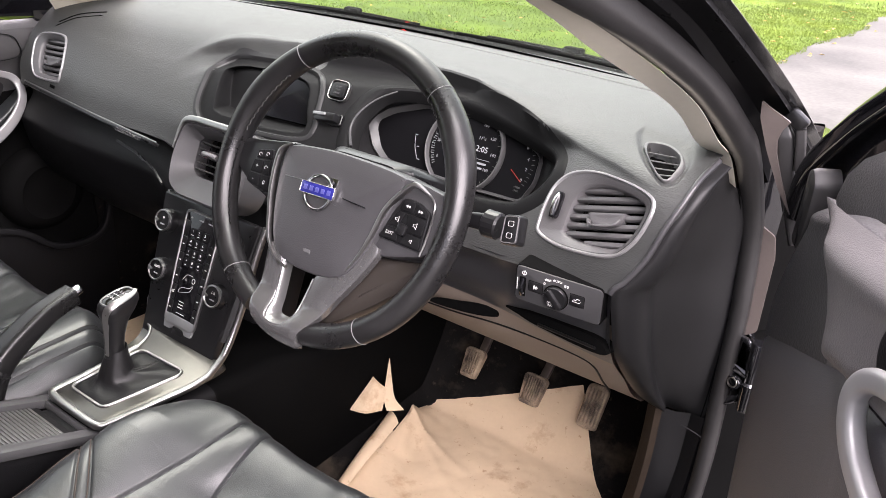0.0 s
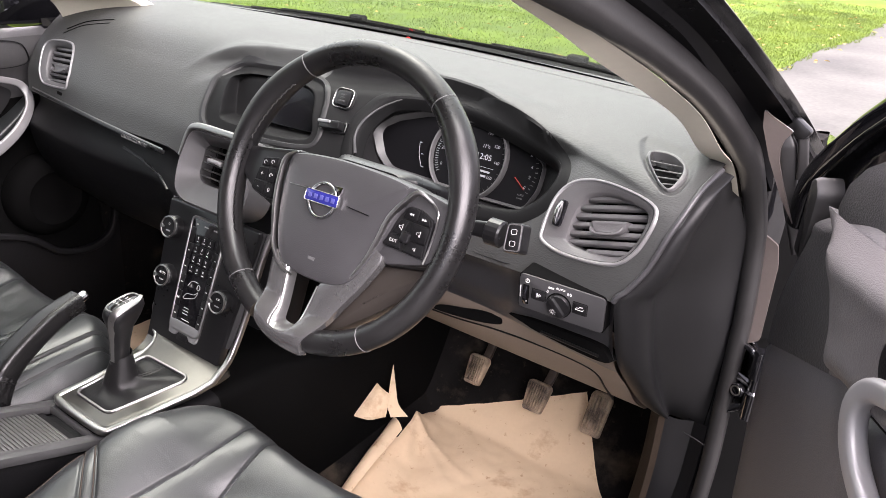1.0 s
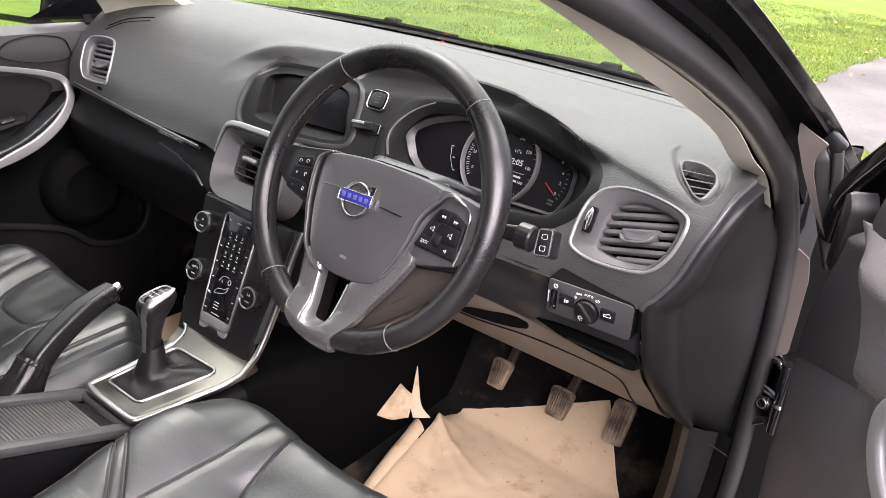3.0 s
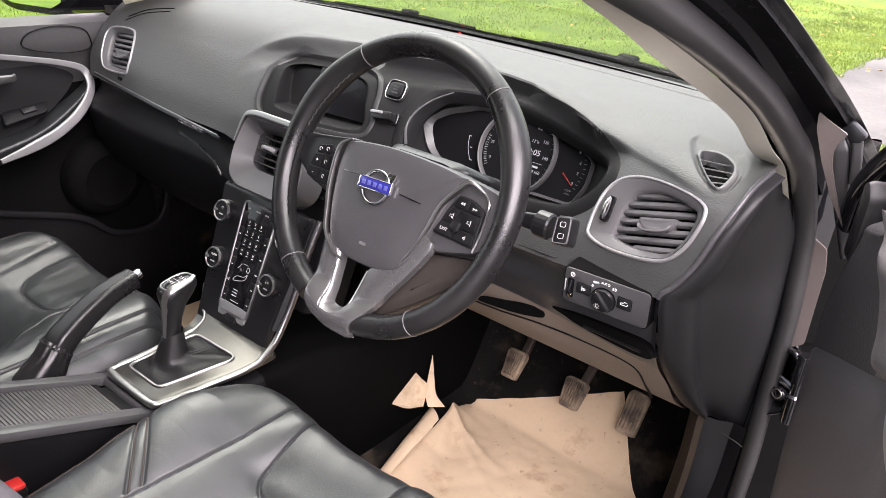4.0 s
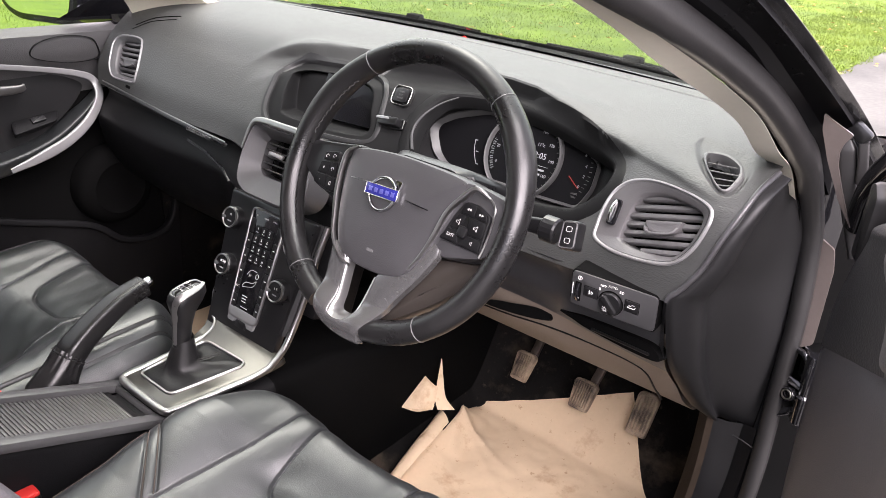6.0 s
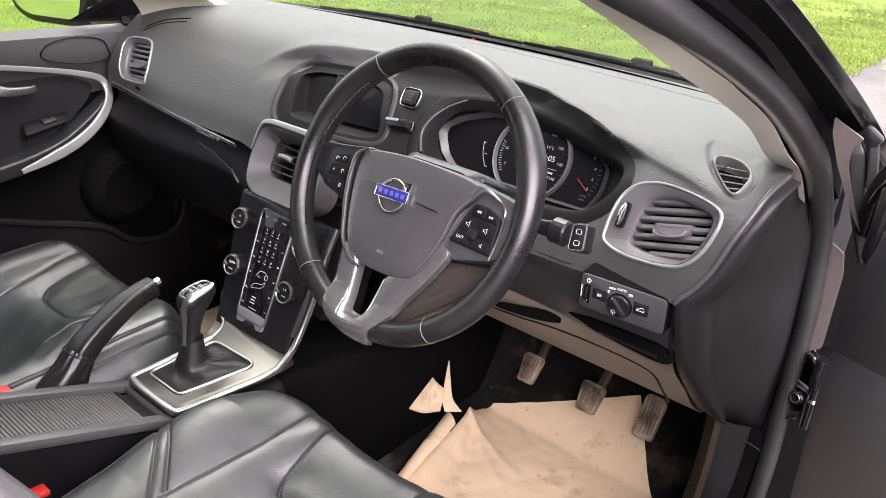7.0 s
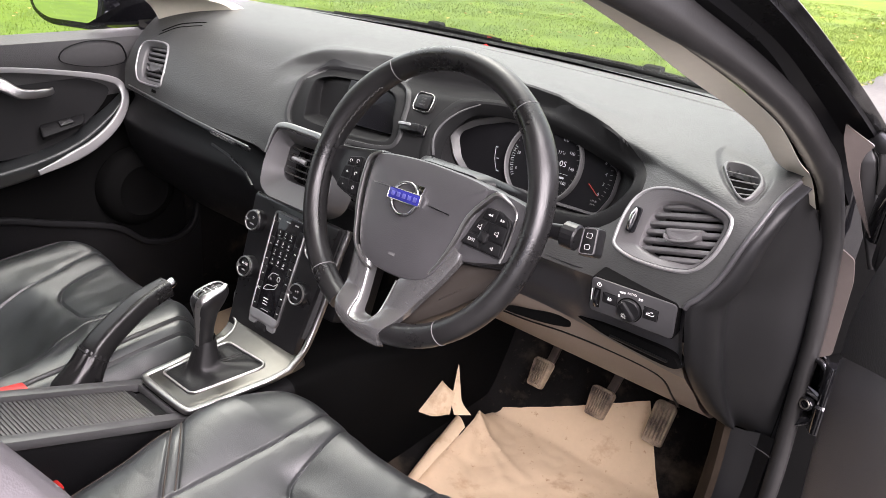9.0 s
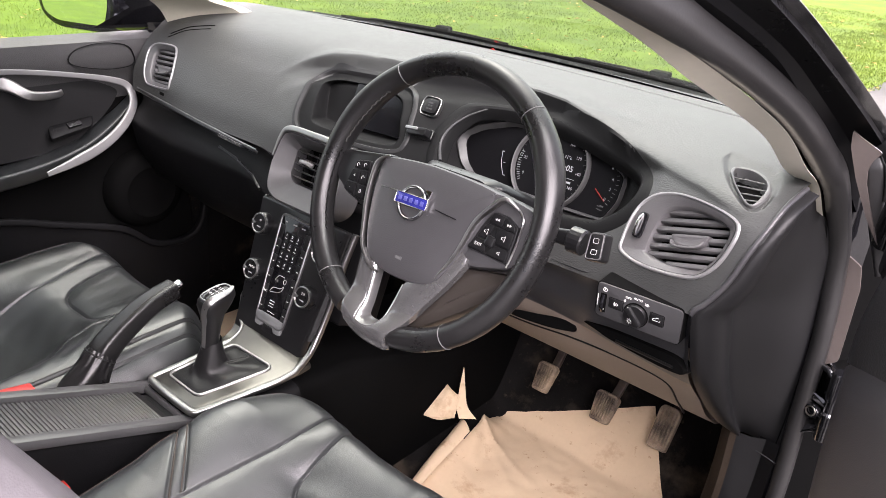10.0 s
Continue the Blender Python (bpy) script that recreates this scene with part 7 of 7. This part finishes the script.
for sx in (-1, 1):
    panel("rear_door_block", [(sx * 0.755, -0.98, 0.97), (sx * 0.755, -2.15, 0.97), (sx * 0.61, -1.90, 1.39), (sx * 0.61, -0.98, 1.39)], 0.006, rear_block_mat, "opaque black panel added unseen in the rear door opening to block light")
for sx in (-1, 1):
    part("centre_pillar", sweep([(sx * 0.75, -0.92, 0.5), (sx * 0.74, -0.93, 1.0), (sx * 0.62, -0.95, 1.40)], rect(0.05, 0.12, 0.015), (0, 1, 0)), pillar_mat, body)

# ---- passenger door ----
ld = thing("passenger_door", (-0.76, -0.3, 0.30), "closed passenger door with black trim, silver pull and beige-grey top", "car door")


dy, dz = np.meshgrid(np.linspace(-0.95, 0.34, 60), np.linspace(0, 1, 40))
hz = np.interp(dz, [0, 0.25, 0.45, 0.60, 0.80, 0.93, 1.0], [0.30, 0.50, 0.64, 0.74, 0.87, 0.965, 0.985])
hx = np.interp(dz, [0, 0.25, 0.45, 0.60, 0.80, 0.88, 0.95, 1.0], [-0.745, -0.742, -0.765, -0.775, -0.755, -0.735, -0.740, -0.768])
hz = hz + np.interp(dy, [-0.95, 0.34], [0.03, -0.012]) * step(0.7, 1, dz)
v, f = sheet(np.stack([hx, dy, hz], -1))
f = [q[::-1] for q in f]
upper = [q for q in f if q[0] // 60 >= 29]
part("trim_panel", (v, upper), door_front_mat, ld, "charcoal door trim")
# lower trim is coloured near-black to carry the shade low in the cabin
part("lower_panel", (v, [q for q in f if q[0] // 60 < 29]), lining_shade_mat, ld, "lower door trim, the footwell's shade put into its near-black colour")
part("armrest", sweep(cat([(-0.735, -0.9, 0.735), (-0.728, -0.4, 0.72), (-0.725, -0.12, 0.712), (-0.732, 0.05, 0.735), (-0.745, 0.16, 0.785), (-0.752, 0.215, 0.83)], 6), rnd([(-0.04, -0.02), (0.02, -0.026), (0.03, 0.012), (-0.04, 0.012)], 0.01), scale=np.interp(np.arange(31), [0, 18, 30], [1.0, 1.0, 0.45])), leather_mat, ld)
part("silver_pull", sweep(cat([(-0.735, -0.55, 0.945), (-0.733, -0.25, 0.938), (-0.730, -0.06, 0.926), (-0.728, 0.08, 0.902), (-0.727, 0.165, 0.880), (-0.728, 0.196, 0.860), (-0.715, 0.196, 0.825), (-0.700, 0.160, 0.785), (-0.686, 0.10, 0.752), (-0.680, 0.03, 0.730), (-0.678, -0.03, 0.716)], 6), rnd([(-0.011, -0.005), (0.011, -0.004), (0.011, 0.004), (-0.011, 0.005)], 0.004), (1, 0, 0), scale=np.interp(np.arange(61), [0, 18, 34, 42, 52, 60], [0.5, 0.5, 0.8, 1.0, 1.05, 0.5])), pull_mat, ld, "curved satin silver door pull")
part("pocket", slab(np.column_stack(cat([(-0.55, 0.925), (-0.25, 0.920), (0.06, 0.892), (0.165, 0.862), (0.17, 0.83), (0.10, 0.77), (0.0, 0.735), (-0.3, 0.735), (-0.55, 0.74)], 5, True).T), 0.004, axes((-0.750, 0, 0), (0, 1, 0), (0, 0, 1))), side_mat, ld)
part("door_handle", sweep(cat([(-0.752, -0.075, 0.905), (-0.735, -0.05, 0.893), (-0.722, -0.02, 0.873), (-0.720, 0.03, 0.869), (-0.724, 0.045, 0.872)], 6), rnd([(-0.013, -0.005), (0.013, -0.005), (0.011, 0.005), (-0.011, 0.005)], 0.004), (1, 0, 0), scale=np.interp(np.arange(25), [0, 8, 24], [1.4, 1.0, 0.5])), silver_mat, ld, "satin silver release handle")
sw = part("window_switch", slab(rnd([(-0.055, -0.017), (0.04, -0.013), (0.055, 0.012), (-0.045, 0.017)], 0.008), 0.012, axes((-0.724, 0.055, 0.795), (0, 0.96, 0.12), (-0.8, 0, 0.6)), 0.003), black_mat, ld)
part("rocker", slab(rect(0.03, 0.014, 0.002), 0.008, axes((-0.722, 0.06, 0.801), (0, 0.96, 0.12), (-0.8, 0, 0.6)), 0.002), smooth_black, sw)
spk = cat([(0.075, 0.925), (0.085, 0.952), (0.14, 0.964), (0.20, 0.955), (0.218, 0.935), (0.215, 0.908), (0.15, 0.905)], 5, True)
part("speaker_cover", frame_ring(spk, 0.0016, 0.0006, axes((-0.7315, 0, 0), (0, 1, 0), (0, 0, 1)), 0.0005), black_mat, ld)
part("bin", sweep(cat([(-0.710, -0.75, 0.72), (-0.710, -0.40, 0.67), (-0.710, -0.13, 0.622), (-0.710, -0.017, 0.585), (-0.710, 0.129, 0.533), (-0.710, 0.203, 0.474), (-0.710, 0.280, 0.4576), (-0.710, 0.335, 0.481), (-0.712, 0.357, 0.554), (-0.715, 0.344, 0.634), (-0.722, 0.300, 0.70), (-0.735, 0.25, 0.735)], 6), rect(0.016, 0.022, 0.006), (1, 0, 0.2)), black_mat, ld, "black rounded edge of the door bin")
bin_y = np.linspace(-0.75, 0.36, 24)
bin_top = np.interp(bin_y, [-0.75, -0.13, 0.129, 0.203, 0.28, 0.335, 0.36], [0.72, 0.622, 0.533, 0.474, 0.4576, 0.481, 0.50])
part("bin_wall", sheet(np.array([[(-0.708 - 0.02 * t, y, z + (0.20 - z) * t) for y, z in zip(bin_y, bin_top)] for t in (0, 0.15, 0.5, 1)])), black_mat, ld, "black wall of the door bin")
# speaker takes the same near-black, with shade in its colour
part("speaker", lathe([(0.098, 0.0), (0.096, 0.020), (0.088, 0.036), (0.074, 0.046), (0.062, 0.050), (0.058, 0.047), (0.03, 0.045), (0.002, 0.045)], axes((-0.757, 0.215, 0.605), (0, 1, 0), (0, 0, 1)), 48), lining_shade_mat, ld, "round black speaker pod, deepened with painted shade")
part("outer_skin", sheet(np.array([[(-0.80 - 0.05 * math.sin(math.pi * t), y, 0.30 + 0.67 * t) for y in np.linspace(-0.95, 0.42, 12)] for t in np.linspace(0, 1, 10)])), paint_mat, ld, "glossy black outer door skin")
part("sail", sheet(np.array([[(-0.765, 0.34, 0.975), (-0.765, 0.15, 0.99)], [(-0.745, 0.335, 1.02), (-0.75, 0.23, 1.03)], [(-0.72, 0.22, 1.09), (-0.725, 0.18, 1.085)]])), gloss_black, ld, "black mirror sail panel")
g = solid("door_glass", sheet(np.array([[(-0.775, yy, 0.97), (-0.74, yy, 1.15), (-0.66, yy, 1.38)] for yy in np.linspace(-0.92, 0.2, 8)])), glass_mat, "clear side window of the passenger door", "window", "structure", 60)
g.visible_shadow = False
mir = thing("door_mirror", (-0.93, 0.25, 0.93), "black door mirror outside the passenger window", "mirror")
MM = axes((-1.025, 0.240, 1.006), (0.94, 0.34, 0), (0, 0.06, 1))
MO = rnd([(-0.125, -0.040), (-0.075, -0.070), (0.095, -0.070), (0.118, 0.0), (0.11, 0.080), (-0.105, 0.080), (-0.132, 0.02)], 0.03)
part("shell", slab(MO, 0.08, MM @ Matrix.Translation((0, 0, 0.0)), 0.012), gloss_black, mir)
part("glass", slab(inset(MO, 0.019), 0.004, MM @ Matrix.Translation((0, 0, 0.002))), mat("mirror", (0.85, 0.87, 0.86), 0.02, 1.0, var=0.0, rvar=0.0), mir, "mirror glass")
part("arm", sweep([(-0.76, 0.30, 0.985), (-0.82, 0.30, 0.975), (-0.90, 0.29, 0.975)], rect(0.05, 0.04, 0.012)), gloss_black, mir)

# ---- driver's door, open ----
rd = thing("driver_door", (0.84, 0.2, 0.45), "open driver's door with black trim and silver pull handle", "car door")
DD = Vector((0.54, -0.84, 0)).normalized()
MD = axes((0.82, 0.244, 0.0), DD, (0, 0, 1))


def dpt(a, z, d=0.0):
    """A point on the open door: a along it from the hinge side, z up, d towards the driver."""
    return MD @ Vector((a, z, d))


def door_skin(rows):
    return sheet(np.array([[tuple(dpt(*p)) for p in r] for r in rows]))


def zb(a):
    """Height of the joint between the lower and the upper door trim."""
    return float(np.interp(a, [-0.02, 0.007, 0.076, 0.149, 0.204, 0.5], [0.836, 0.846, 0.873, 0.900, 0.922, 0.95]))


rows = []
for t in (0, 0.3, 0.55, 0.75, 0.92, 0.985, 1.0):
    a0 = float(np.interp(t, [0, 0.3, 0.75, 1], [0.06, 0.03, 0.0, -0.006]))
    r = []
    for k, a in enumerate([a0 - 0.012, a0 - 0.006, a0 + 0.004] + list(np.linspace(a0 + 0.02, 1.0, 40))):
        z = 0.34 + (zb(a) - 0.34) * t
        d = (-0.03, -0.008, 0.0)[k] if k < 3 else 0.004
        # ridge of the door pocket sweeps down and forwards
        ridge = a - (0.12 + 0.10 * math.sin(math.pi * np.clip((z - 0.55) / 0.45, 0, 1)))
        r.append((a, z, d + (0.018 * float(step(0.0, 0.05, ridge)) if k > 2 else 0) - (0.006 if t == 1.0 else 0)))
    rows.append(r)
part("lower_trim", door_skin(rows), door_mat, rd, "dark grey lower door trim")
rows = []
for t in (0, 0.02, 0.3, 0.6, 0.85, 0.95, 1.0):
    r = []
    for k, a in enumerate([-0.010, -0.004, 0.006] + list(np.linspace(0.02, 0.20, 10))):
        top = 1.018 + 0.03 * float(step(0, 0.14, a))
        aa = a + 0.034 * float(step(0.3, 1, t)) * (1 - a / 0.2)
        r.append((aa, zb(a) + 0.002 + (top - zb(a)) * t, ((-0.03, -0.008, 0.004)[k] if k < 3 else 0.006) - (0.014 if t == 1.0 else 0)))
    rows.append(r)
part("front_panel", door_skin(cat(rows, 3)), door_front_mat, rd, "charcoal grained panel at the door's front edge")
rows = []
for t, a0 in ((0, 0.160), (0.04, 0.159), (0.15, 0.157), (0.4, 0.148), (0.65, 0.130), (0.82, 0.106), (0.94, 0.080), (1.0, 0.068)):
    lift = 0.024 * float(step(0.0, 0.12, t) * step(1.0, 0.85, t))
    r = [(a0, zb(a0) + (1.040 - zb(a0)) * t, 0.0)]
    for q in (0.0, 0.004, 0.010, 0.018, 0.028, 0.04, 0.07, 0.12, 0.2, 0.3, 0.45, 0.6, 0.75):
        a = a0 + q
        r.append((a, zb(a) + 0.003 + (1.040 + 0.05 * float(step(0, 0.5, q)) - zb(a)) * t, 0.010 + lift * float(step(-0.004, 0.035, q))))
    rows.append(r)
part("upper_trim", door_skin(cat(rows, 4)), door_skylit_mat, rd, "grained upper door trim, light from above put into its paler grey")
part("speaker_grille", lathe([(0.032, 0), (0.032, 0.002), (0.028, 0.004), (0.005, 0.005)], MD @ Matrix.Translation((0.300, 1.0, 0.034)), 30), black_mat, rd)
part("pull_handle", sweep([tuple(dpt(*p)) for p in cat([(0.45, 1.000, 0.036), (0.35, 0.990, 0.036), (0.305, 0.982, 0.036), (0.278, 0.970, 0.037), (0.2655, 0.950, 0.038), (0.268, 0.930, 0.038), (0.281, 0.912, 0.038), (0.304, 0.897, 0.038), (0.35, 0.880, 0.038), (0.43, 0.862, 0.038)], 6)], rnd([(-0.0105, -0.009), (0.0105, -0.009), (0.0105, 0.009), (-0.0105, 0.009)], 0.006), MD.to_3x3() @ Vector((0, 0, 1))), pull_mat, rd, "curved satin silver pull handle")
part("door_frame", sweep([tuple(dpt(*p)) for p in cat([(-0.072, 0.965, -0.035), (-0.068, 1.010, -0.035), (-0.048, 1.043, -0.035), (-0.008, 1.081, -0.035), (0.046, 1.127, -0.035), (0.12, 1.178, -0.036), (0.30, 1.280, -0.04), (0.6, 1.38, -0.05), (0.95, 1.40, -0.06)], 6)], rect(0.03, 0.036, 0.010), MD.to_3x3() @ Vector((0, 0, 1))), gloss_black, rd, "glossy black window frame")
part("sail_panel", door_skin([[(0.036, 1.010, -0.016), (0.08, 1.02, -0.010), (0.15, 1.03, -0.008), (0.24, 1.04, -0.008)], [(0.040, 1.035, -0.014), (0.09, 1.05, -0.010), (0.16, 1.06, -0.008), (0.24, 1.07, -0.008)], [(0.048, 1.060, -0.014), (0.10, 1.075, -0.012), (0.16, 1.085, -0.010), (0.24, 1.10, -0.010)], [(0.068, 1.084, -0.016), (0.11, 1.10, -0.014), (0.17, 1.118, -0.014), (0.24, 1.14, -0.014)], [(0.100, 1.106, -0.022), (0.13, 1.122, -0.020), (0.18, 1.148, -0.020), (0.24, 1.18, -0.020)]]), door_front_mat, rd, "charcoal grained mirror sail panel")
part("frame_inner", door_skin([[(-0.060, 0.96, -0.040), (0.02, 0.98, -0.030), (0.10, 1.0, -0.025), (0.26, 1.03, -0.025)], [(-0.050, 1.03, -0.040), (0.03, 1.08, -0.030), (0.11, 1.12, -0.028), (0.26, 1.20, -0.028)], [(-0.010, 1.075, -0.040), (0.05, 1.12, -0.036), (0.13, 1.17, -0.036), (0.26, 1.25, -0.036)]]), gloss_black, rd, "glossy black inside of the window frame")
part("edge_block", slab(rnd([(-0.012, -0.045), (0.014, -0.05), (0.014, 0.03), (0.0, 0.045), (-0.012, 0.04)], 0.008), 0.03, MD @ Matrix.Translation((0.010, 1.008, 0.004)), 0.008), rubber_mat, rd, "black rubber end block")
part("outer_skin", door_skin([[(-0.03, 0.34, -0.05), (0.5, 0.34, -0.12), (1.05, 0.34, -0.06)], [(-0.03, 0.7, -0.06), (0.5, 0.7, -0.16), (1.05, 0.7, -0.08)], [(-0.03, 1.0, -0.05), (0.5, 1.0, -0.12), (1.05, 1.0, -0.06)]]), paint_mat, rd)
part("leading_edge", door_skin([[(-0.03, z, -0.05), (-0.012, z, -0.03), (0.0, z, -0.01)] for z in (0.34, 0.6, 0.8, 1.0)]), paint_mat, rd)

# ---- outside: ground, grass ----
def ground_mat(name, a, b, rough, sc, bump):
    m = mat(name, a, rough, var=0.3, vscale=sc, dust=b, grain=bump, gscale=sc * 30, spec=0.2)
    return m


tarmac = ground_mat("pale worn tarmac", (0.072, 0.071, 0.066), (0.115, 0.1135, 0.104), 0.8, 1.2, 0.5)
lawn = ground_mat("mown grass", (0.064, 0.114, 0.007), (0.104, 0.158, 0.012), 0.9, 2.2, 0.8)
blade_mat = mat("grass blade", (0.070, 0.124, 0.007), 0.65, var=0.35, vscale=1.5, dust=(0.125, 0.172, 0.014))
leaf_mat = mat("fallen leaf", (0.30, 0.19, 0.05), 0.7, var=0.4, vscale=3)
R0 = 600.0
solid("ground", ([(-R0, -R0, 0), (R0, -R0, 0), (R0, R0, 0), (-R0, R0, 0)], [(0, 1, 2, 3)]), tarmac, "pale worn tarmac drive beside the grass", "ground", "structure", 0)
rgd = np.random.default_rng(9)
ey = np.arange(0.0, 14.0, 0.12)
ex = np.interp(ey, [0, 3, 5.6, 6.2, 7.0, 8.3, 10.6, 20.0], [-2.0, -1.6, -0.9, -0.62, -0.5, -0.42, -0.26, 0.6]) + 0.05 * np.sin(ey * 2.3) + rgd.normal(0, 0.008, len(ey))
gr = [(-R0, -R0 * 0.2), (-3.0, -R0 * 0.2), (-2.2, -6.0)] + list(zip(ex.tolist(), ey.tolist())) + [(0.6, 20.0), (2.0, 40.0), (10.0, R0), (-R0, R0)]
solid("lawn", ([(x, y, 0.006) for x, y in gr], [tuple(range(len(gr)))]), lawn, "bright green mown lawn strewn with a few leaves", "grass", "structure", 0)
edge_x = lambda y: float(np.interp(y, [0, 3, 5.6, 6.2, 7.0, 8.3, 10.6, 20.0], [-2.0, -1.6, -0.9, -0.62, -0.5, -0.42, -0.26, 0.6]))
rg = np.random.default_rng(5)


def blades(n, x0, x1, y0, y1, h):
    V, F = [], []
    for x, y, a, k, lean, w in zip(rg.uniform(x0, x1, n), rg.uniform(y0, y1, n), rg.uniform(0, 6.28, n), rg.uniform(0.5, 1.2, n), rg.normal(0, 0.5, n), rg.uniform(0.6, 1.4, n)):
        if x > edge_x(y) + 0.05 * math.sin(y * 2.3) + 0.05 + 0.03 * math.sin(y * 9):
            continue
        # blades grow in uneven tufts
        if noise.noise(Vector((x * 2.1, y * 2.1, 0))) < rg.uniform(-0.9, 0.3):
            continue
        c, s, i = math.cos(a), math.sin(a), len(V)
        d = 0.004 * w
        V += [(x - c * d, y - s * d, 0.01), (x + c * d, y + s * d, 0.01), (x - s * h * lean * k, y + c * h * lean * k, 0.01 + h * k)]
        F.append((i, i + 1, i + 2))
    return V, F


tagged(new("grass", mesh_of("grass", join(blades(130000, -7.5, 0.4, 3.0, 12.0, 0.019), blades(36000, -9.5, -4.5, 0.2, 4.0, 0.019), blades(50000, -1.6, 0.3, 4.5, 11.0, 0.018)), blade_mat, 0)), "short green grass in uneven tufts", "grass", "", "stuff")
V, F = [], []
for x, y, a, sc in zip(rg.uniform(-8, 0.3, 900), rg.uniform(1.0, 12.0, 900), rg.uniform(0, 6.28, 900), rg.uniform(0.6, 1.3, 900)):
    near = x > edge_x(y) - 0.5
    if x > edge_x(y) + 0.25 or (not near and rg.random() < 0.55):
        continue
    c, s, i = math.cos(a) * sc, math.sin(a) * sc, len(V)
    for px, py, pz in ((-0.03, 0, 0.04), (0.0, 0.018, 0.055), (0.03, 0, 0.045), (0.0, -0.018, 0.05)):
        V.append((x + c * px - s * py, y + s * px + c * py, pz))
    F.append((i, i + 1, i + 2, i + 3))
tagged(new("fallen_leaves", mesh_of("fallen_leaves", (V, F), leaf_mat, 0)), "scattered yellow-brown fallen leaves on the grass", "leaves", "", "stuff")

# front wings, bonnet and roof close the car's shell
for sx in (1, -1):
    rows = []
    for t in np.linspace(0, 1, 14):
        y = 0.50 + 1.25 * t
        zt = 0.915 - 0.20 * t ** 1.1
        xo = 0.80 + 0.05 * math.sin(math.pi * min(1, t * 0.9)) - 0.10 * t ** 3
        rows.append([(sx * (xo + dx), y, zt + dz) for dx, dz in ((-0.16, -0.004), (-0.10, 0.004), (-0.05, 0.0), (0, -0.02), (0.03, -0.06), (0.045, -0.16), (0.05, -0.42))])
    v, f = sheet(np.array(rows))
    part("front_wing", (v, [q[::-1] for q in f] if sx > 0 else f), paint_mat, body, "glossy black front wing")
rows = []
for t in np.linspace(0, 1, 16):
    y, w = 0.80 + 0.97 * t, 0.68 - 0.08 * t ** 3
    rows.append([(w * k, y + 0.05 * (1 - k * k) * t, 0.945 - 0.20 * t - 0.06 * t ** 4 + 0.025 * (1 - k * k)) for k in np.linspace(-1, 1, 15)])
part("bonnet", sheet(np.array(rows)), paint_mat, body, "glossy black bonnet")
nose = np.array([[(0.60 * k, 1.77 + 0.05 * (1 - k * k) + 0.03 * math.sin(math.pi * t), 0.685 + 0.025 * (1 - k * k) - 0.42 * t) for k in np.linspace(-1, 1, 15)] for t in np.linspace(0, 1, 10)])
part("bumper", sheet(nose), paint_mat, body)
roof = np.array([[((0.615 + 0.03 * math.sin(math.pi * t)) * k, -0.10 - 1.92 * t, 1.452 + 0.05 * math.sin(math.pi * (0.25 + 0.65 * t)) - 0.035 * k * k) for k in np.linspace(-1, 1, 15)] for t in np.linspace(0, 1, 14)])
part("roof_skin", sheet(roof), paint_mat, body, "glossy black roof")

# paper mat on the passenger's floor
px, py = np.meshgrid(np.linspace(-0.62, -0.22, 30), np.linspace(-0.05, 0.50, 30))
pz = floor_z(-px, py) + 0.005 + 0.006 * np.array([[abs(noise.noise(Vector((a * 9, b * 9, 1.0)))) for a, b in zip(r1, r2)] for r1, r2 in zip(px, py)])
solid("paper_mat", sheet(np.stack([px, py, pz], -1)), paper_mat, "brown kraft paper mat on the passenger's floor", "paper mat", smooth=25)
